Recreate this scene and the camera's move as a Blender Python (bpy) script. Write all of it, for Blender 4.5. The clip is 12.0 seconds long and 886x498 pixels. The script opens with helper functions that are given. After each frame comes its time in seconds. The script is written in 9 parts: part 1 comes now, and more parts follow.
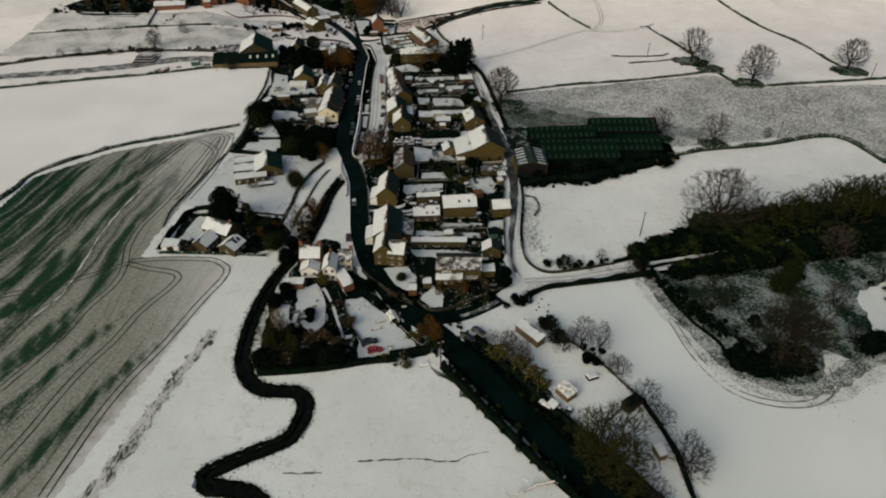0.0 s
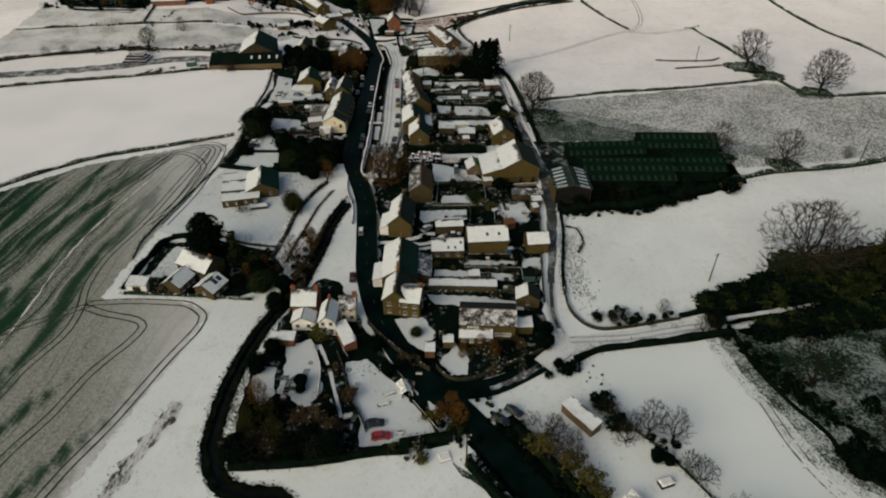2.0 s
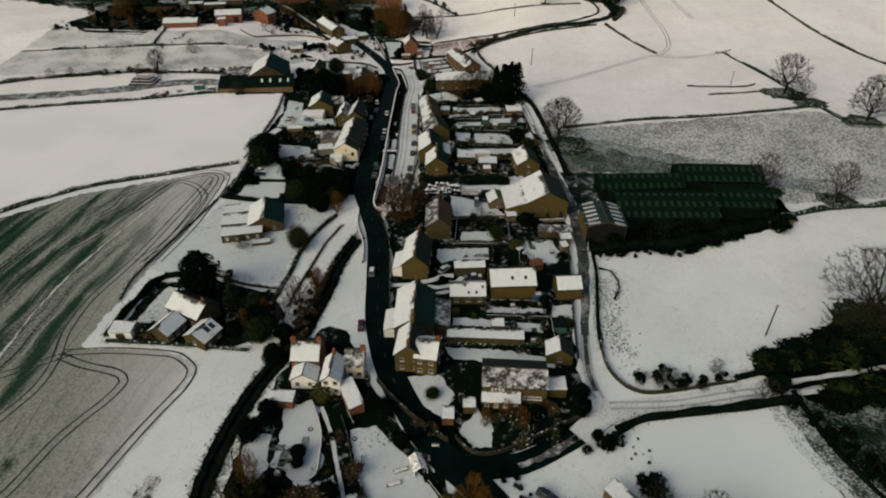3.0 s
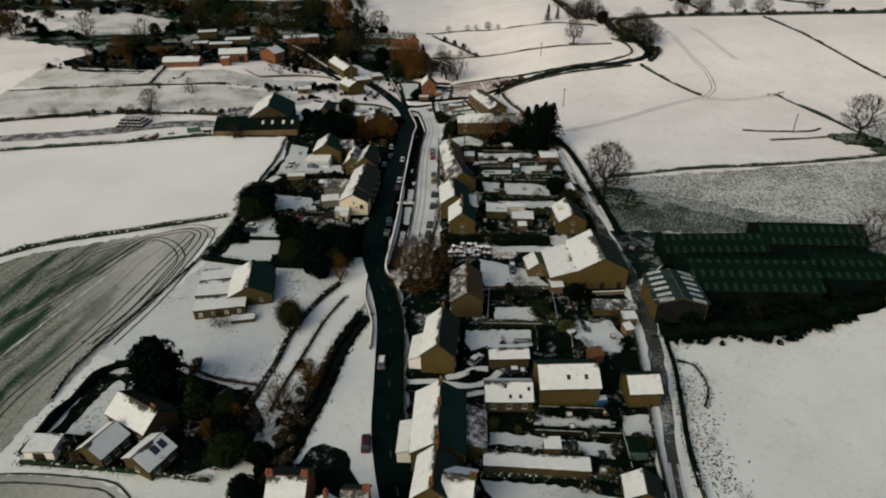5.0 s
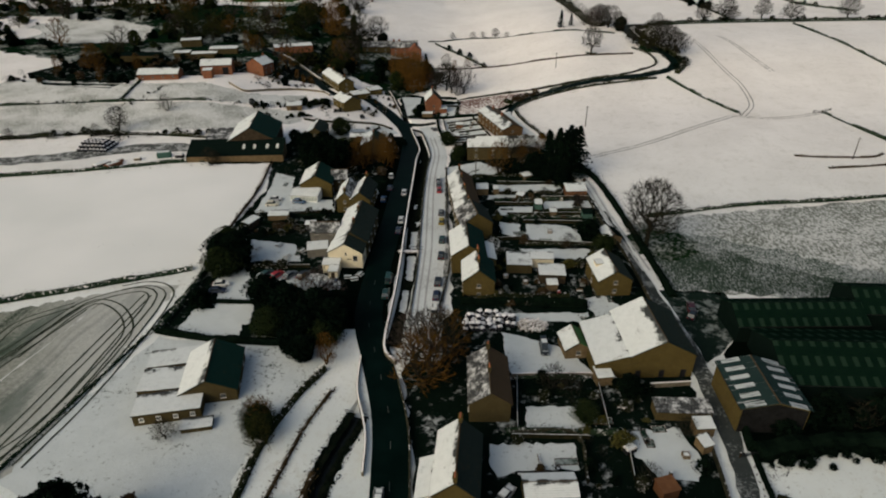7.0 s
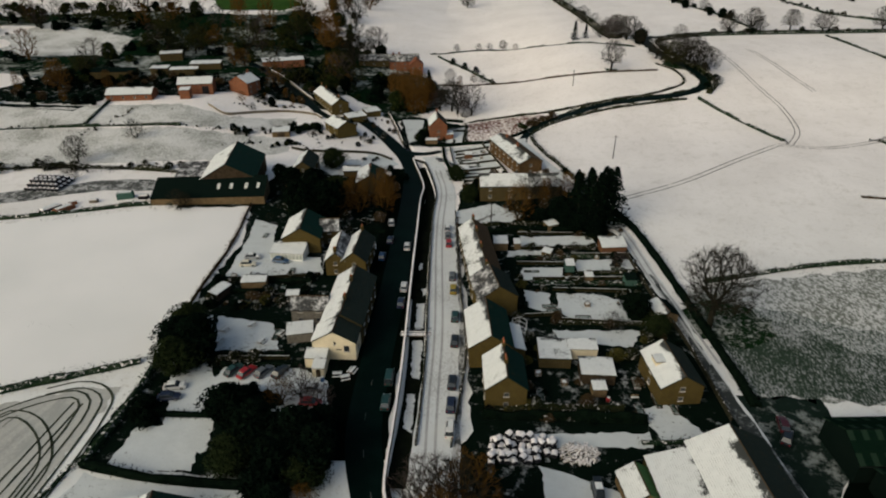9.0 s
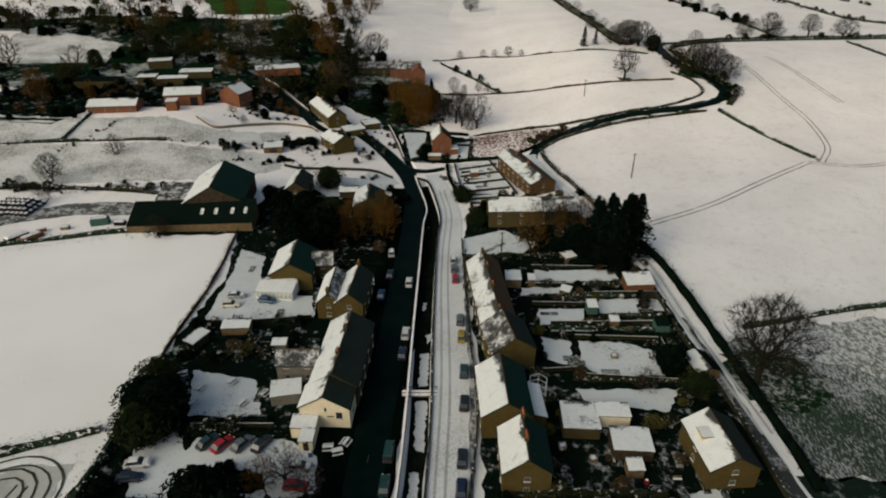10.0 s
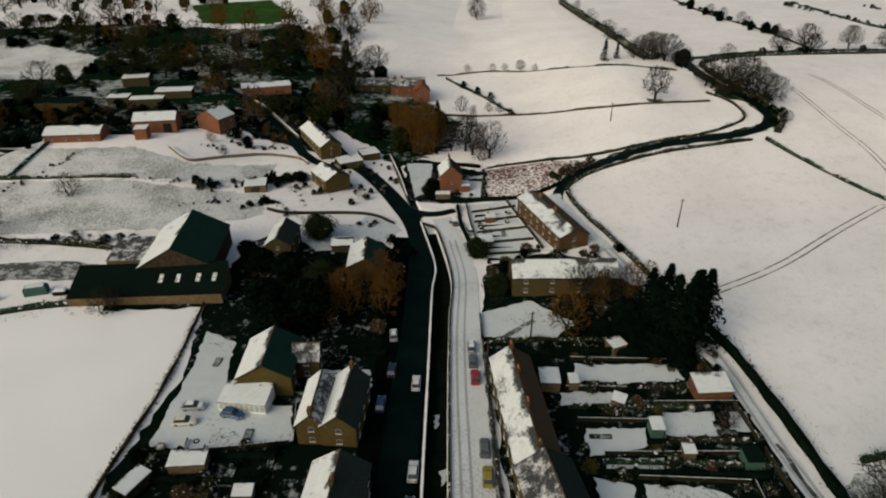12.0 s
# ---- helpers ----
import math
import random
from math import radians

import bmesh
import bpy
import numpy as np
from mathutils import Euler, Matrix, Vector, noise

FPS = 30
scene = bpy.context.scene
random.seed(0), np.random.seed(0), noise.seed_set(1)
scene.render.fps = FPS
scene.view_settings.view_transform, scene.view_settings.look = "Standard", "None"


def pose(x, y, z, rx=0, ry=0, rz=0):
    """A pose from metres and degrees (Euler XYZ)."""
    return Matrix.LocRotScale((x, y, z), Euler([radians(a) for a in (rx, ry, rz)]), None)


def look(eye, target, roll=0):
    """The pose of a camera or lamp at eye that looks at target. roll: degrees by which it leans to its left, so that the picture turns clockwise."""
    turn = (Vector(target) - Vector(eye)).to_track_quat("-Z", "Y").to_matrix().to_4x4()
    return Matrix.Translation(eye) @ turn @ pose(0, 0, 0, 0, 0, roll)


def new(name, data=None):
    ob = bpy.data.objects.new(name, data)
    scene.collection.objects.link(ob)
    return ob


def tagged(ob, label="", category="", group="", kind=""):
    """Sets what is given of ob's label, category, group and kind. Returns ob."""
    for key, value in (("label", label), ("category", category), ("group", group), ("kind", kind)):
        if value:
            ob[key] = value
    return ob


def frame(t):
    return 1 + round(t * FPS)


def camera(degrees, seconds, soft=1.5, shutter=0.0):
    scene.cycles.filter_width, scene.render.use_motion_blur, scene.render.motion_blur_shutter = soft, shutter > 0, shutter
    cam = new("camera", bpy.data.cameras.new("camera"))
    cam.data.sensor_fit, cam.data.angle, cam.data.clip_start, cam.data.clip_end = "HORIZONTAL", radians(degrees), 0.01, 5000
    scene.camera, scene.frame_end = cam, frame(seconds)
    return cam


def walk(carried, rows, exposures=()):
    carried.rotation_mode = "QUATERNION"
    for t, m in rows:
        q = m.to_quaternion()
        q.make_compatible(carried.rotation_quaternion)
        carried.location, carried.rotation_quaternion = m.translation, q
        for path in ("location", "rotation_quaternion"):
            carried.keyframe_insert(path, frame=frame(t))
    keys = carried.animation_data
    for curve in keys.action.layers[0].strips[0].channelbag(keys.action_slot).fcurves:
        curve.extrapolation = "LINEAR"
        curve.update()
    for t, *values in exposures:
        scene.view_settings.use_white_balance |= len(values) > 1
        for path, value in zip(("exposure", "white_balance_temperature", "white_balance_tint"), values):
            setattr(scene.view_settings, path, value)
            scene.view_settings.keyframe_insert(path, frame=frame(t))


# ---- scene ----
from mathutils import geometry

# ---------------------------------------------------------------- camera
cam = camera(72.5, 12.0, soft=2.0)
PATH = [  # seconds, x, y, z, yaw, pitch, roll
    (0.0, 0.00, 0.00, 121.00, -0.14, -36.53, 0.22),
    (0.5, -0.85, 9.16, 117.88, 0.08, -36.47, 0.26),
    (1.0, -1.61, 18.56, 114.55, 0.44, -36.39, 0.26),
    (1.5, -2.42, 27.51, 111.53, 0.87, -36.35, 0.28),
    (2.0, -3.23, 36.75, 108.38, 1.43, -36.32, 0.24),
    (2.5, -4.33, 46.04, 105.48, 2.21, -35.91, 0.11),
    (3.0, -5.53, 55.05, 102.36, 2.97, -34.25, 0.01),
    (3.5, -6.83, 63.93, 99.01, 3.50, -32.53, -0.07),
    (5.5, -13.42, 100.30, 85.61, 4.31, -29.85, -0.17),
    (6.0, -14.91, 109.78, 84.36, 4.26, -29.81, -0.15),
    (6.5, -16.22, 118.89, 84.26, 4.23, -29.77, -0.14),
    (7.0, -17.45, 127.80, 84.04, 4.24, -29.71, -0.15),
    (9.0, -23.73, 165.02, 82.91, 4.00, -29.45, 0.00),
    (9.5, -25.08, 174.78, 82.35, 4.03, -29.35, -0.01),
    (10.0, -26.47, 184.30, 82.03, 4.05, -29.30, 0.00),
    (10.5, -27.91, 193.60, 81.80, 4.06, -29.23, 0.02),
    (11.0, -29.40, 202.52, 81.76, 4.02, -29.22, 0.03),
    (11.5, -31.03, 212.02, 81.64, 4.01, -29.17, 0.05),
    (12.0, -32.47, 221.59, 81.45, 4.03, -29.15, 0.06),
]
walk(cam, [(t, pose(x, y, z, 90 + pitch, 0, yaw) @ pose(0, 0, 0, 0, 0, roll)) for t, x, y, z, yaw, pitch, roll in PATH],
     exposures=[(0.0, 0.02, 6500, 3.0), (12.0, 0.05, 6500, 2.0)])

# ---------------------------------------------------------------- sky and sun
SUN_ELEVATION, SUN_FROM = 30.0, 225.0   # degrees; compass bearing from +y, clockwise (south-west)
world = bpy.data.worlds.new("overcast_sky")
scene.world = world
world.use_nodes = True
sky_nodes = world.node_tree
sky = sky_nodes.nodes.new("ShaderNodeTexSky")
sky.sky_type, sky.sun_disc = "NISHITA", False
sky.sun_elevation, sky.sun_rotation = radians(SUN_ELEVATION), radians(SUN_FROM)
sky.air_density, sky.dust_density, sky.ozone_density = 1.0, 6.0, 0.6
sky_nodes.links.new(sky.outputs[0], sky_nodes.nodes["Background"].inputs[0])
sky_nodes.nodes["Background"].inputs[1].default_value = 0.10
lamp = bpy.data.lights.new("sun", "SUN")
lamp.energy, lamp.angle, lamp.color = 0.95, radians(70), (1.0, 0.93, 0.86)
sun = new("sun", lamp)
_b, _e = radians(SUN_FROM), radians(SUN_ELEVATION)
sun.matrix_world = look((200 * math.sin(_b) * math.cos(_e), 200 * math.cos(_b) * math.cos(_e), 200 * math.sin(_e)), (0, 0, 0))


# ---------------------------------------------------------------- materials
class Nodes:
    """Small helper that wires one node material."""

    def __init__(self, name):
        self.mat = bpy.data.materials.new(name)
        self.mat.use_nodes = True
        self.tree = self.mat.node_tree
        self.bsdf = self.tree.nodes["Principled BSDF"]
        self.pos = self.add("ShaderNodeNewGeometry")

    def add(self, kind, **given):
        node = self.tree.nodes.new(kind)
        for key, value in given.items():
            if key == "operation":
                node.operation = value
        return node

    def link(self, a, b):
        self.tree.links.new(a, b)

    def put(self, value, socket):
        if isinstance(value, bpy.types.NodeSocket):
            self.link(value, socket)
        else:
            socket.default_value = value

    def math(self, op, a, b=0.0, c=0.0):
        node = self.add("ShaderNodeMath", operation=op)
        for n, value in enumerate((a, b, c)):
            self.put(value, node.inputs[n])
        return node.outputs[0]

    def noise(self, scale, detail=4.0, rough=0.6, vector=None):
        node = self.add("ShaderNodeTexNoise")
        node.inputs["Scale"].default_value, node.inputs["Detail"].default_value = scale, detail
        node.inputs["Roughness"].default_value = rough
        self.link(vector or self.pos.outputs["Position"], node.inputs["Vector"])
        return node.outputs[0]

    def span(self, value, a, b, lo=0.0, hi=1.0):
        node = self.add("ShaderNodeMapRange")
        node.interpolation_type = "SMOOTHSTEP"
        self.put(value, node.inputs[0])
        for n, v in enumerate((a, b, lo, hi)):
            node.inputs[n + 1].default_value = v
        return node.outputs[0]

    def mix(self, f, a, b):
        node = self.add("ShaderNodeMix")
        node.data_type = "RGBA"
        self.put(f, node.inputs[0])
        self.put(a if isinstance(a, bpy.types.NodeSocket) else (*a, 1), node.inputs[6])
        self.put(b if isinstance(b, bpy.types.NodeSocket) else (*b, 1), node.inputs[7])
        return node.outputs[2]

    def stretch(self, sx, sy, sz, turn=0.0, local=False):
        node = self.add("ShaderNodeMapping")
        node.inputs["Rotation"].default_value = (0, 0, radians(turn))
        node.inputs["Scale"].default_value = (sx, sy, sz)
        if local:
            self.link(self.add("ShaderNodeTexCoord").outputs["Object"], node.inputs["Vector"])
        else:
            self.link(self.pos.outputs["Position"], node.inputs["Vector"])
        return node.outputs[0]

    def up(self):
        node = self.add("ShaderNodeSeparateXYZ")
        self.link(self.pos.outputs["Normal"], node.inputs[0])
        return node.outputs[2]

    def bump(self, height, strength=0.4, distance=0.05):
        node = self.add("ShaderNodeBump")
        node.inputs["Strength"].default_value, node.inputs["Distance"].default_value = strength, distance
        self.link(height, node.inputs["Height"])
        self.link(node.outputs[0], self.bsdf.inputs["Normal"])

    def done(self, colour, rough=0.85, metal=0.0, gloss=0.3):
        self.put(colour if isinstance(colour, bpy.types.NodeSocket) else (*colour, 1), self.bsdf.inputs["Base Color"])
        self.put(rough, self.bsdf.inputs["Roughness"])
        self.bsdf.inputs["Metallic"].default_value = metal
        self.bsdf.inputs["Specular IOR Level"].default_value = gloss
        return self.mat


# warm tint of the far haze is put into both snow tones
SNOW, SNOW_OLD = (0.87, 0.825, 0.795), (0.79, 0.745, 0.715)


def surface(name, a, b, scale=0.6, fine=6.0, rough=0.9, metal=0.0, gloss=0.0, snow=0.0, bump=0.3, deep=0.03):
    """Two tones mottled at two scales; snow: how much of its upward faces lies under snow."""
    n = Nodes(name)
    big, small = n.noise(scale), n.noise(fine, 5.0, 0.7)
    tone = n.span(n.math("ADD", n.math("MULTIPLY", big, 0.6), n.math("MULTIPLY", small, 0.4)), 0.36, 0.64)
    colour = n.mix(tone, a, b)
    r = rough
    if snow:
        cover = n.math("MULTIPLY", n.span(n.up(), 0.35, 0.75), n.span(n.noise(1.3, 6.0, 0.7), 0.62 - 0.3 * snow, 0.70 - 0.3 * snow))
        colour = n.mix(cover, colour, SNOW)
        r = n.math("MAXIMUM", cover, rough)
    n.bump(small, bump, deep)
    return n.done(colour, r, metal, gloss)


def snow_sheet():
    """Clean field snow: soft drifts, faint grass stubble, darker dips, haze painted by distance."""
    n = Nodes("field_snow")
    drift = n.noise(0.035, 5.0, 0.55)
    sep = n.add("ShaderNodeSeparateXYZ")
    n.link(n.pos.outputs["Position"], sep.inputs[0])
    # thin: haze painted by y, not snow depth; cool dark near, warm pale far
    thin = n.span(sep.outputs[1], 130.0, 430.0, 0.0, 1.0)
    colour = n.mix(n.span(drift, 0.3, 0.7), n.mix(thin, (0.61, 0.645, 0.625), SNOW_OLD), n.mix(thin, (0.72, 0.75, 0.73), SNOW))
    stub = n.noise(1.5, 8.0, 0.8)
    sparse = n.span(n.noise(0.045, 5.0, 0.65), 0.36, 0.64, 0.25, 1.0)
    colour = n.mix(n.math("MULTIPLY", n.span(stub, 0.55, 0.66), n.math("MULTIPLY", sparse, 0.62)), colour, (0.17, 0.145, 0.095))
    mottle = n.noise(0.28, 7.0, 0.72)
    colour = n.mix(n.span(mottle, 0.48, 0.68, 0.0, 0.24), colour, (0.46, 0.43, 0.37))
    broad = n.math("ADD", n.math("MULTIPLY", n.noise(0.09, 6.0, 0.7), 0.6), n.math("MULTIPLY", n.noise(0.6, 6.0, 0.75), 0.4))
    colour = n.mix(n.span(broad, 0.54, 0.65, 0.0, 0.22), colour, (0.34, 0.30, 0.22))
    streak = n.noise(1.0, 5.0, 0.65, n.stretch(0.35, 0.07, 1.0, -24.0))
    colour = n.mix(n.span(streak, 0.56, 0.76, 0.0, 0.12), colour, (0.42, 0.40, 0.36))
    n.bump(n.noise(0.8, 7.0, 0.75), 0.4, 0.15)
    return n.done(colour, 0.8, 0.0, 0.1)


def deep_snow(name, a, b):
    """Unbroken snow on a level field: only soft drifts and a few stalks."""
    n = Nodes(name)
    drift = n.noise(0.02, 3.0, 0.5)
    colour = n.mix(n.span(drift, 0.3, 0.7), a, b)
    stalk = n.math("MULTIPLY", n.span(n.noise(2.2, 6.0, 0.8), 0.60, 0.70), n.span(n.noise(0.06, 4.0, 0.6), 0.48, 0.62, 0.05, 0.6))
    colour = n.mix(stalk, colour, (0.20, 0.18, 0.13))
    n.bump(n.noise(0.5, 5.0, 0.65), 0.3, 0.15)
    return n.done(colour, 0.8, 0.0, 0.1)


def thin_snow(name, grass, cover, tuft=1.1, turn=0.0, long=1.0, white=SNOW, old=SNOW_OLD, blotch=0.35, coarse=0.06):
    """Snow broken by what lies under it; cover: the share that stays white."""
    n = Nodes(name)
    v = n.stretch(1.0, long, 1.0, turn)
    fleck = n.noise(tuft, 7.0, 0.75, v)
    big = n.noise(coarse, 4.0, 0.6)
    show = n.span(n.math("ADD", n.math("MULTIPLY", fleck, 1 - blotch), n.math("MULTIPLY", big, blotch)), cover - 0.05, cover + 0.06)
    under = n.mix(n.noise(0.7, 5.0), tuple(0.55 * c for c in grass), grass)
    colour = n.mix(show, n.mix(n.noise(0.3), old, white), under)
    n.bump(fleck, 0.5, 0.2)
    return n.done(colour, 0.95, 0.0, 0.0)


def ploughed():
    """Harrowed stubble under thin snow, in long uneven bands along the drilling."""
    n = Nodes("ploughed_field")
    warp = n.add("ShaderNodeVectorMath")
    warp.operation = "MULTIPLY_ADD"
    sway = n.add("ShaderNodeTexNoise")
    sway.inputs["Scale"].default_value, sway.inputs["Detail"].default_value = 0.018, 2.0
    n.link(n.pos.outputs["Position"], sway.inputs["Vector"])
    n.link(sway.outputs["Color"], warp.inputs[0])
    warp.inputs[1].default_value = (22, 22, 0)
    n.link(n.pos.outputs["Position"], warp.inputs[2])

    def along(sx, sy):
        node = n.add("ShaderNodeMapping")
        node.inputs["Rotation"].default_value, node.inputs["Scale"].default_value = (0, 0, radians(6.0)), (1, 1, 1)
        n.link(warp.outputs[0], node.inputs["Vector"])
        flat_map = n.add("ShaderNodeMapping")
        flat_map.inputs["Scale"].default_value = (sx, sy, 1)
        n.link(node.outputs[0], flat_map.inputs["Vector"])
        return flat_map.outputs[0]

    bands = n.noise(1.0, 2.5, 0.5, along(0.088, 0.0045))
    rows = n.noise(1.0, 4.0, 0.65, along(0.55, 0.012))
    lines = n.noise(1.0, 2.0, 0.5, along(0.75, 0.0035))
    grain = n.noise(1.6, 6.0, 0.75)
    sep = n.add("ShaderNodeSeparateXYZ")
    n.link(n.pos.outputs["Position"], sep.inputs[0])
    west = n.span(sep.outputs[0], -84.0, -160.0, -0.05, 0.06)
    total = n.math("ADD", n.math("ADD", n.math("MULTIPLY", bands, 0.42), n.math("MULTIPLY", rows, 0.36)), n.math("MULTIPLY", grain, 0.22))
    bare = n.span(n.math("ADD", total, west), 0.49, 0.63)
    colour = n.mix(bare, n.mix(n.span(grain, 0.36, 0.62), (0.30, 0.30, 0.26), (0.185, 0.195, 0.16)), n.mix(n.noise(0.3), (0.003, 0.016, 0.007), (0.012, 0.036, 0.018)))
    turned = n.add("ShaderNodeAttribute")
    turned.attribute_name = "soil"
    wet = n.math("ADD", turned.outputs["Fac"], n.math("ADD", n.math("MULTIPLY", rows, 1.5), n.math("MULTIPLY", grain, 0.6)))
    colour = n.mix(n.span(wet, 1.10, 1.85, 0.0, 0.95), colour, n.mix(n.noise(0.25), (0.003, 0.022, 0.008), (0.011, 0.042, 0.018)))
    colour = n.mix(n.span(lines, 0.60, 0.66, 0.0, 0.35), colour, (0.012, 0.022, 0.015))
    # drifted snow reaches in over the field's eastern margin
    rim = n.math("ADD", n.math("SUBTRACT", sep.outputs[0], n.math("MULTIPLY", sep.outputs[1], 0.2)), n.math("MULTIPLY", n.noise(0.22, 5.0, 0.7), 12.0))
    colour = n.mix(n.span(rim, -98.5, -88.5, 0.0, 0.9), colour, (0.62, 0.615, 0.595))
    head = n.math("ADD", n.math("ADD", sep.outputs[0], n.math("MULTIPLY", sep.outputs[1], 0.35)), n.math("MULTIPLY", n.noise(0.12, 5.0, 0.7), 14.0))
    colour = n.mix(n.span(head, -40.0, -12.0, 0.0, 0.6), colour, (0.56, 0.555, 0.53))
    n.bump(n.math("ADD", rows, grain), 0.6, 0.2)
    return n.done(colour, 0.95, 0.0, 0.03)


def roof_snow(name, thaw=0.0):
    """Snow on a roof, thin enough in places for the courses to show; thaw: how far it has gone."""
    n = Nodes(name)
    melt = n.math("ADD", n.math("MULTIPLY", n.noise(0.24, 4.0, 0.6), 0.55), n.math("MULTIPLY", n.noise(2.6, 7.0, 0.8), 0.45))
    course = n.noise(1.0, 2.0, 0.5, n.stretch(0.6, 5.0, 1.0, 0.0, True))
    local = n.add("ShaderNodeSeparateXYZ")
    n.link(n.add("ShaderNodeTexCoord").outputs["Object"], local.inputs[0])
    laps = n.span(n.math("SINE", n.math("MULTIPLY", local.outputs[1], 17.0)), 0.55, 1.0)
    sep = n.add("ShaderNodeSeparateXYZ")
    n.link(n.add("ShaderNodeTexCoord").outputs["Generated"], sep.inputs[0])
    ridge = n.math("MULTIPLY", n.span(sep.outputs[1], 0.62, 1.0, 0.0, 0.20), n.span(n.noise(0.16, 3.0), 0.40, 0.58))
    bare = n.span(n.math("ADD", n.math("ADD", melt, ridge), n.math("MULTIPLY", course, 0.16)), 0.66 - thaw, 0.76 - thaw)
    white = n.mix(n.noise(0.7, 6.0, 0.7), (0.56, 0.59, 0.585), (0.72, 0.73, 0.72))
    white = n.mix(n.math("MULTIPLY", laps, n.span(n.noise(0.9, 5.0, 0.7), 0.40, 0.62, 0.05, 0.55)), white, (0.22, 0.23, 0.225))
    colour = n.mix(bare, white, (0.035, 0.038, 0.036))
    n.bump(n.math("ADD", melt, course), 0.3, 0.05)
    return n.done(colour, 0.75, 0.0, 0.2)


def tiled(name, a, b, course=4.5, rough=0.6, snow=0.0):
    """Slates or tiles: courses across the slope, tones that vary tile by tile."""
    n = Nodes(name)
    brick = n.add("ShaderNodeTexBrick")
    n.link(n.stretch(1, 1, 1, 0, True), brick.inputs["Vector"])
    brick.inputs["Scale"].default_value = course
    brick.inputs["Mortar Size"].default_value = 0.03
    brick.inputs["Color1"].default_value, brick.inputs["Color2"].default_value = (*a, 1), (*b, 1)
    brick.inputs["Mortar"].default_value = (*[0.4 * c for c in a], 1)
    moss = n.span(n.noise(0.8, 6.0, 0.7), 0.55, 0.72)
    colour = n.mix(n.math("MULTIPLY", moss, 0.6), brick.outputs[0], (0.055, 0.042, 0.018))
    if snow:
        colour = n.mix(n.span(n.noise(0.45, 8.0, 0.8), 0.62 - 0.3 * snow, 0.80 - 0.3 * snow), colour, (0.62, 0.62, 0.62))
    n.bump(brick.outputs[1], 0.5, 0.02)
    return n.done(colour, rough, 0.0, 0.01)


def masonry(name, a, b, mortar, size=3.2, rough=0.9):
    """Coursed stone or brick wall with weather stains."""
    n = Nodes(name)
    brick = n.add("ShaderNodeTexBrick")
    sep = n.add("ShaderNodeSeparateXYZ")
    n.link(n.add("ShaderNodeTexCoord").outputs["Object"], sep.inputs[0])
    comb = n.add("ShaderNodeCombineXYZ")
    n.link(n.math("ADD", sep.outputs[0], sep.outputs[1]), comb.inputs[0])
    n.link(sep.outputs[2], comb.inputs[1])
    n.link(comb.outputs[0], brick.inputs["Vector"])
    brick.inputs["Scale"].default_value, brick.inputs["Mortar Size"].default_value = size, 0.025
    brick.inputs["Color1"].default_value, brick.inputs["Color2"].default_value = (*a, 1), (*b, 1)
    brick.inputs["Mortar"].default_value = (*mortar, 1)
    stain = n.span(n.noise(0.5, 6.0, 0.7), 0.42, 0.7)
    colour = n.mix(n.math("MULTIPLY", stain, 0.5), brick.outputs[0], tuple(0.5 * c for c in a))
    n.bump(brick.outputs[1], 0.5, 0.02)
    return n.done(colour, rough, 0.0, 0.0)


def sheeted(name, a, b, light=(0.1, 0.16, 0.13), panels=True, snow=False):
    """Corrugated sheet roof with translucent roof lights in rows."""
    n = Nodes(name)
    sep = n.add("ShaderNodeSeparateXYZ")
    n.link(n.add("ShaderNodeTexCoord").outputs["Object"], sep.inputs[0])
    ridge = n.math("SINE", n.math("MULTIPLY", sep.outputs[0], 21.0))
    colour = n.mix(n.noise(0.4, 5.0), a, b)
    if panels:
        fx = n.math("FRACT", n.math("MULTIPLY", sep.outputs[0], 0.42))
        fy = n.math("FRACT", n.math("MULTIPLY", sep.outputs[1], 0.24))
        lit = n.math("MULTIPLY", n.math("LESS_THAN", fx, 0.42), n.math("LESS_THAN", fy, 0.5))
        colour = n.mix(n.math("MULTIPLY", lit, 0.8), colour, light)
    if snow:
        fx = n.math("FRACT", n.math("MULTIPLY", sep.outputs[0], 0.42))
        inside = n.math("MULTIPLY", n.math("GREATER_THAN", sep.outputs[1], 1.0), n.math("LESS_THAN", sep.outputs[1], 4.4))
        lit = n.math("MULTIPLY", n.math("LESS_THAN", fx, 0.46), inside)
        streak = n.noise(1.0, 4.0, 0.7, n.stretch(1.6, 0.12, 1.0, 0.0, True))
        colour = n.mix(n.math("MULTIPLY", lit, n.span(streak, 0.36, 0.52, 0.25, 0.95)), colour, (0.46, 0.48, 0.48))
        colour = n.mix(n.span(streak, 0.58, 0.68, 0.0, 0.7), colour, (0.5, 0.51, 0.51))
    n.bump(ridge, 0.5, 0.03)
    return n.done(colour, 0.65, 0.0, 0.0)


def glassy(name, tint=(0.02, 0.025, 0.03)):
    n = Nodes(name)
    return n.done(n.mix(n.noise(0.7), tint, tuple(1.6 * c for c in tint)), 0.08, 0.0, 0.6)


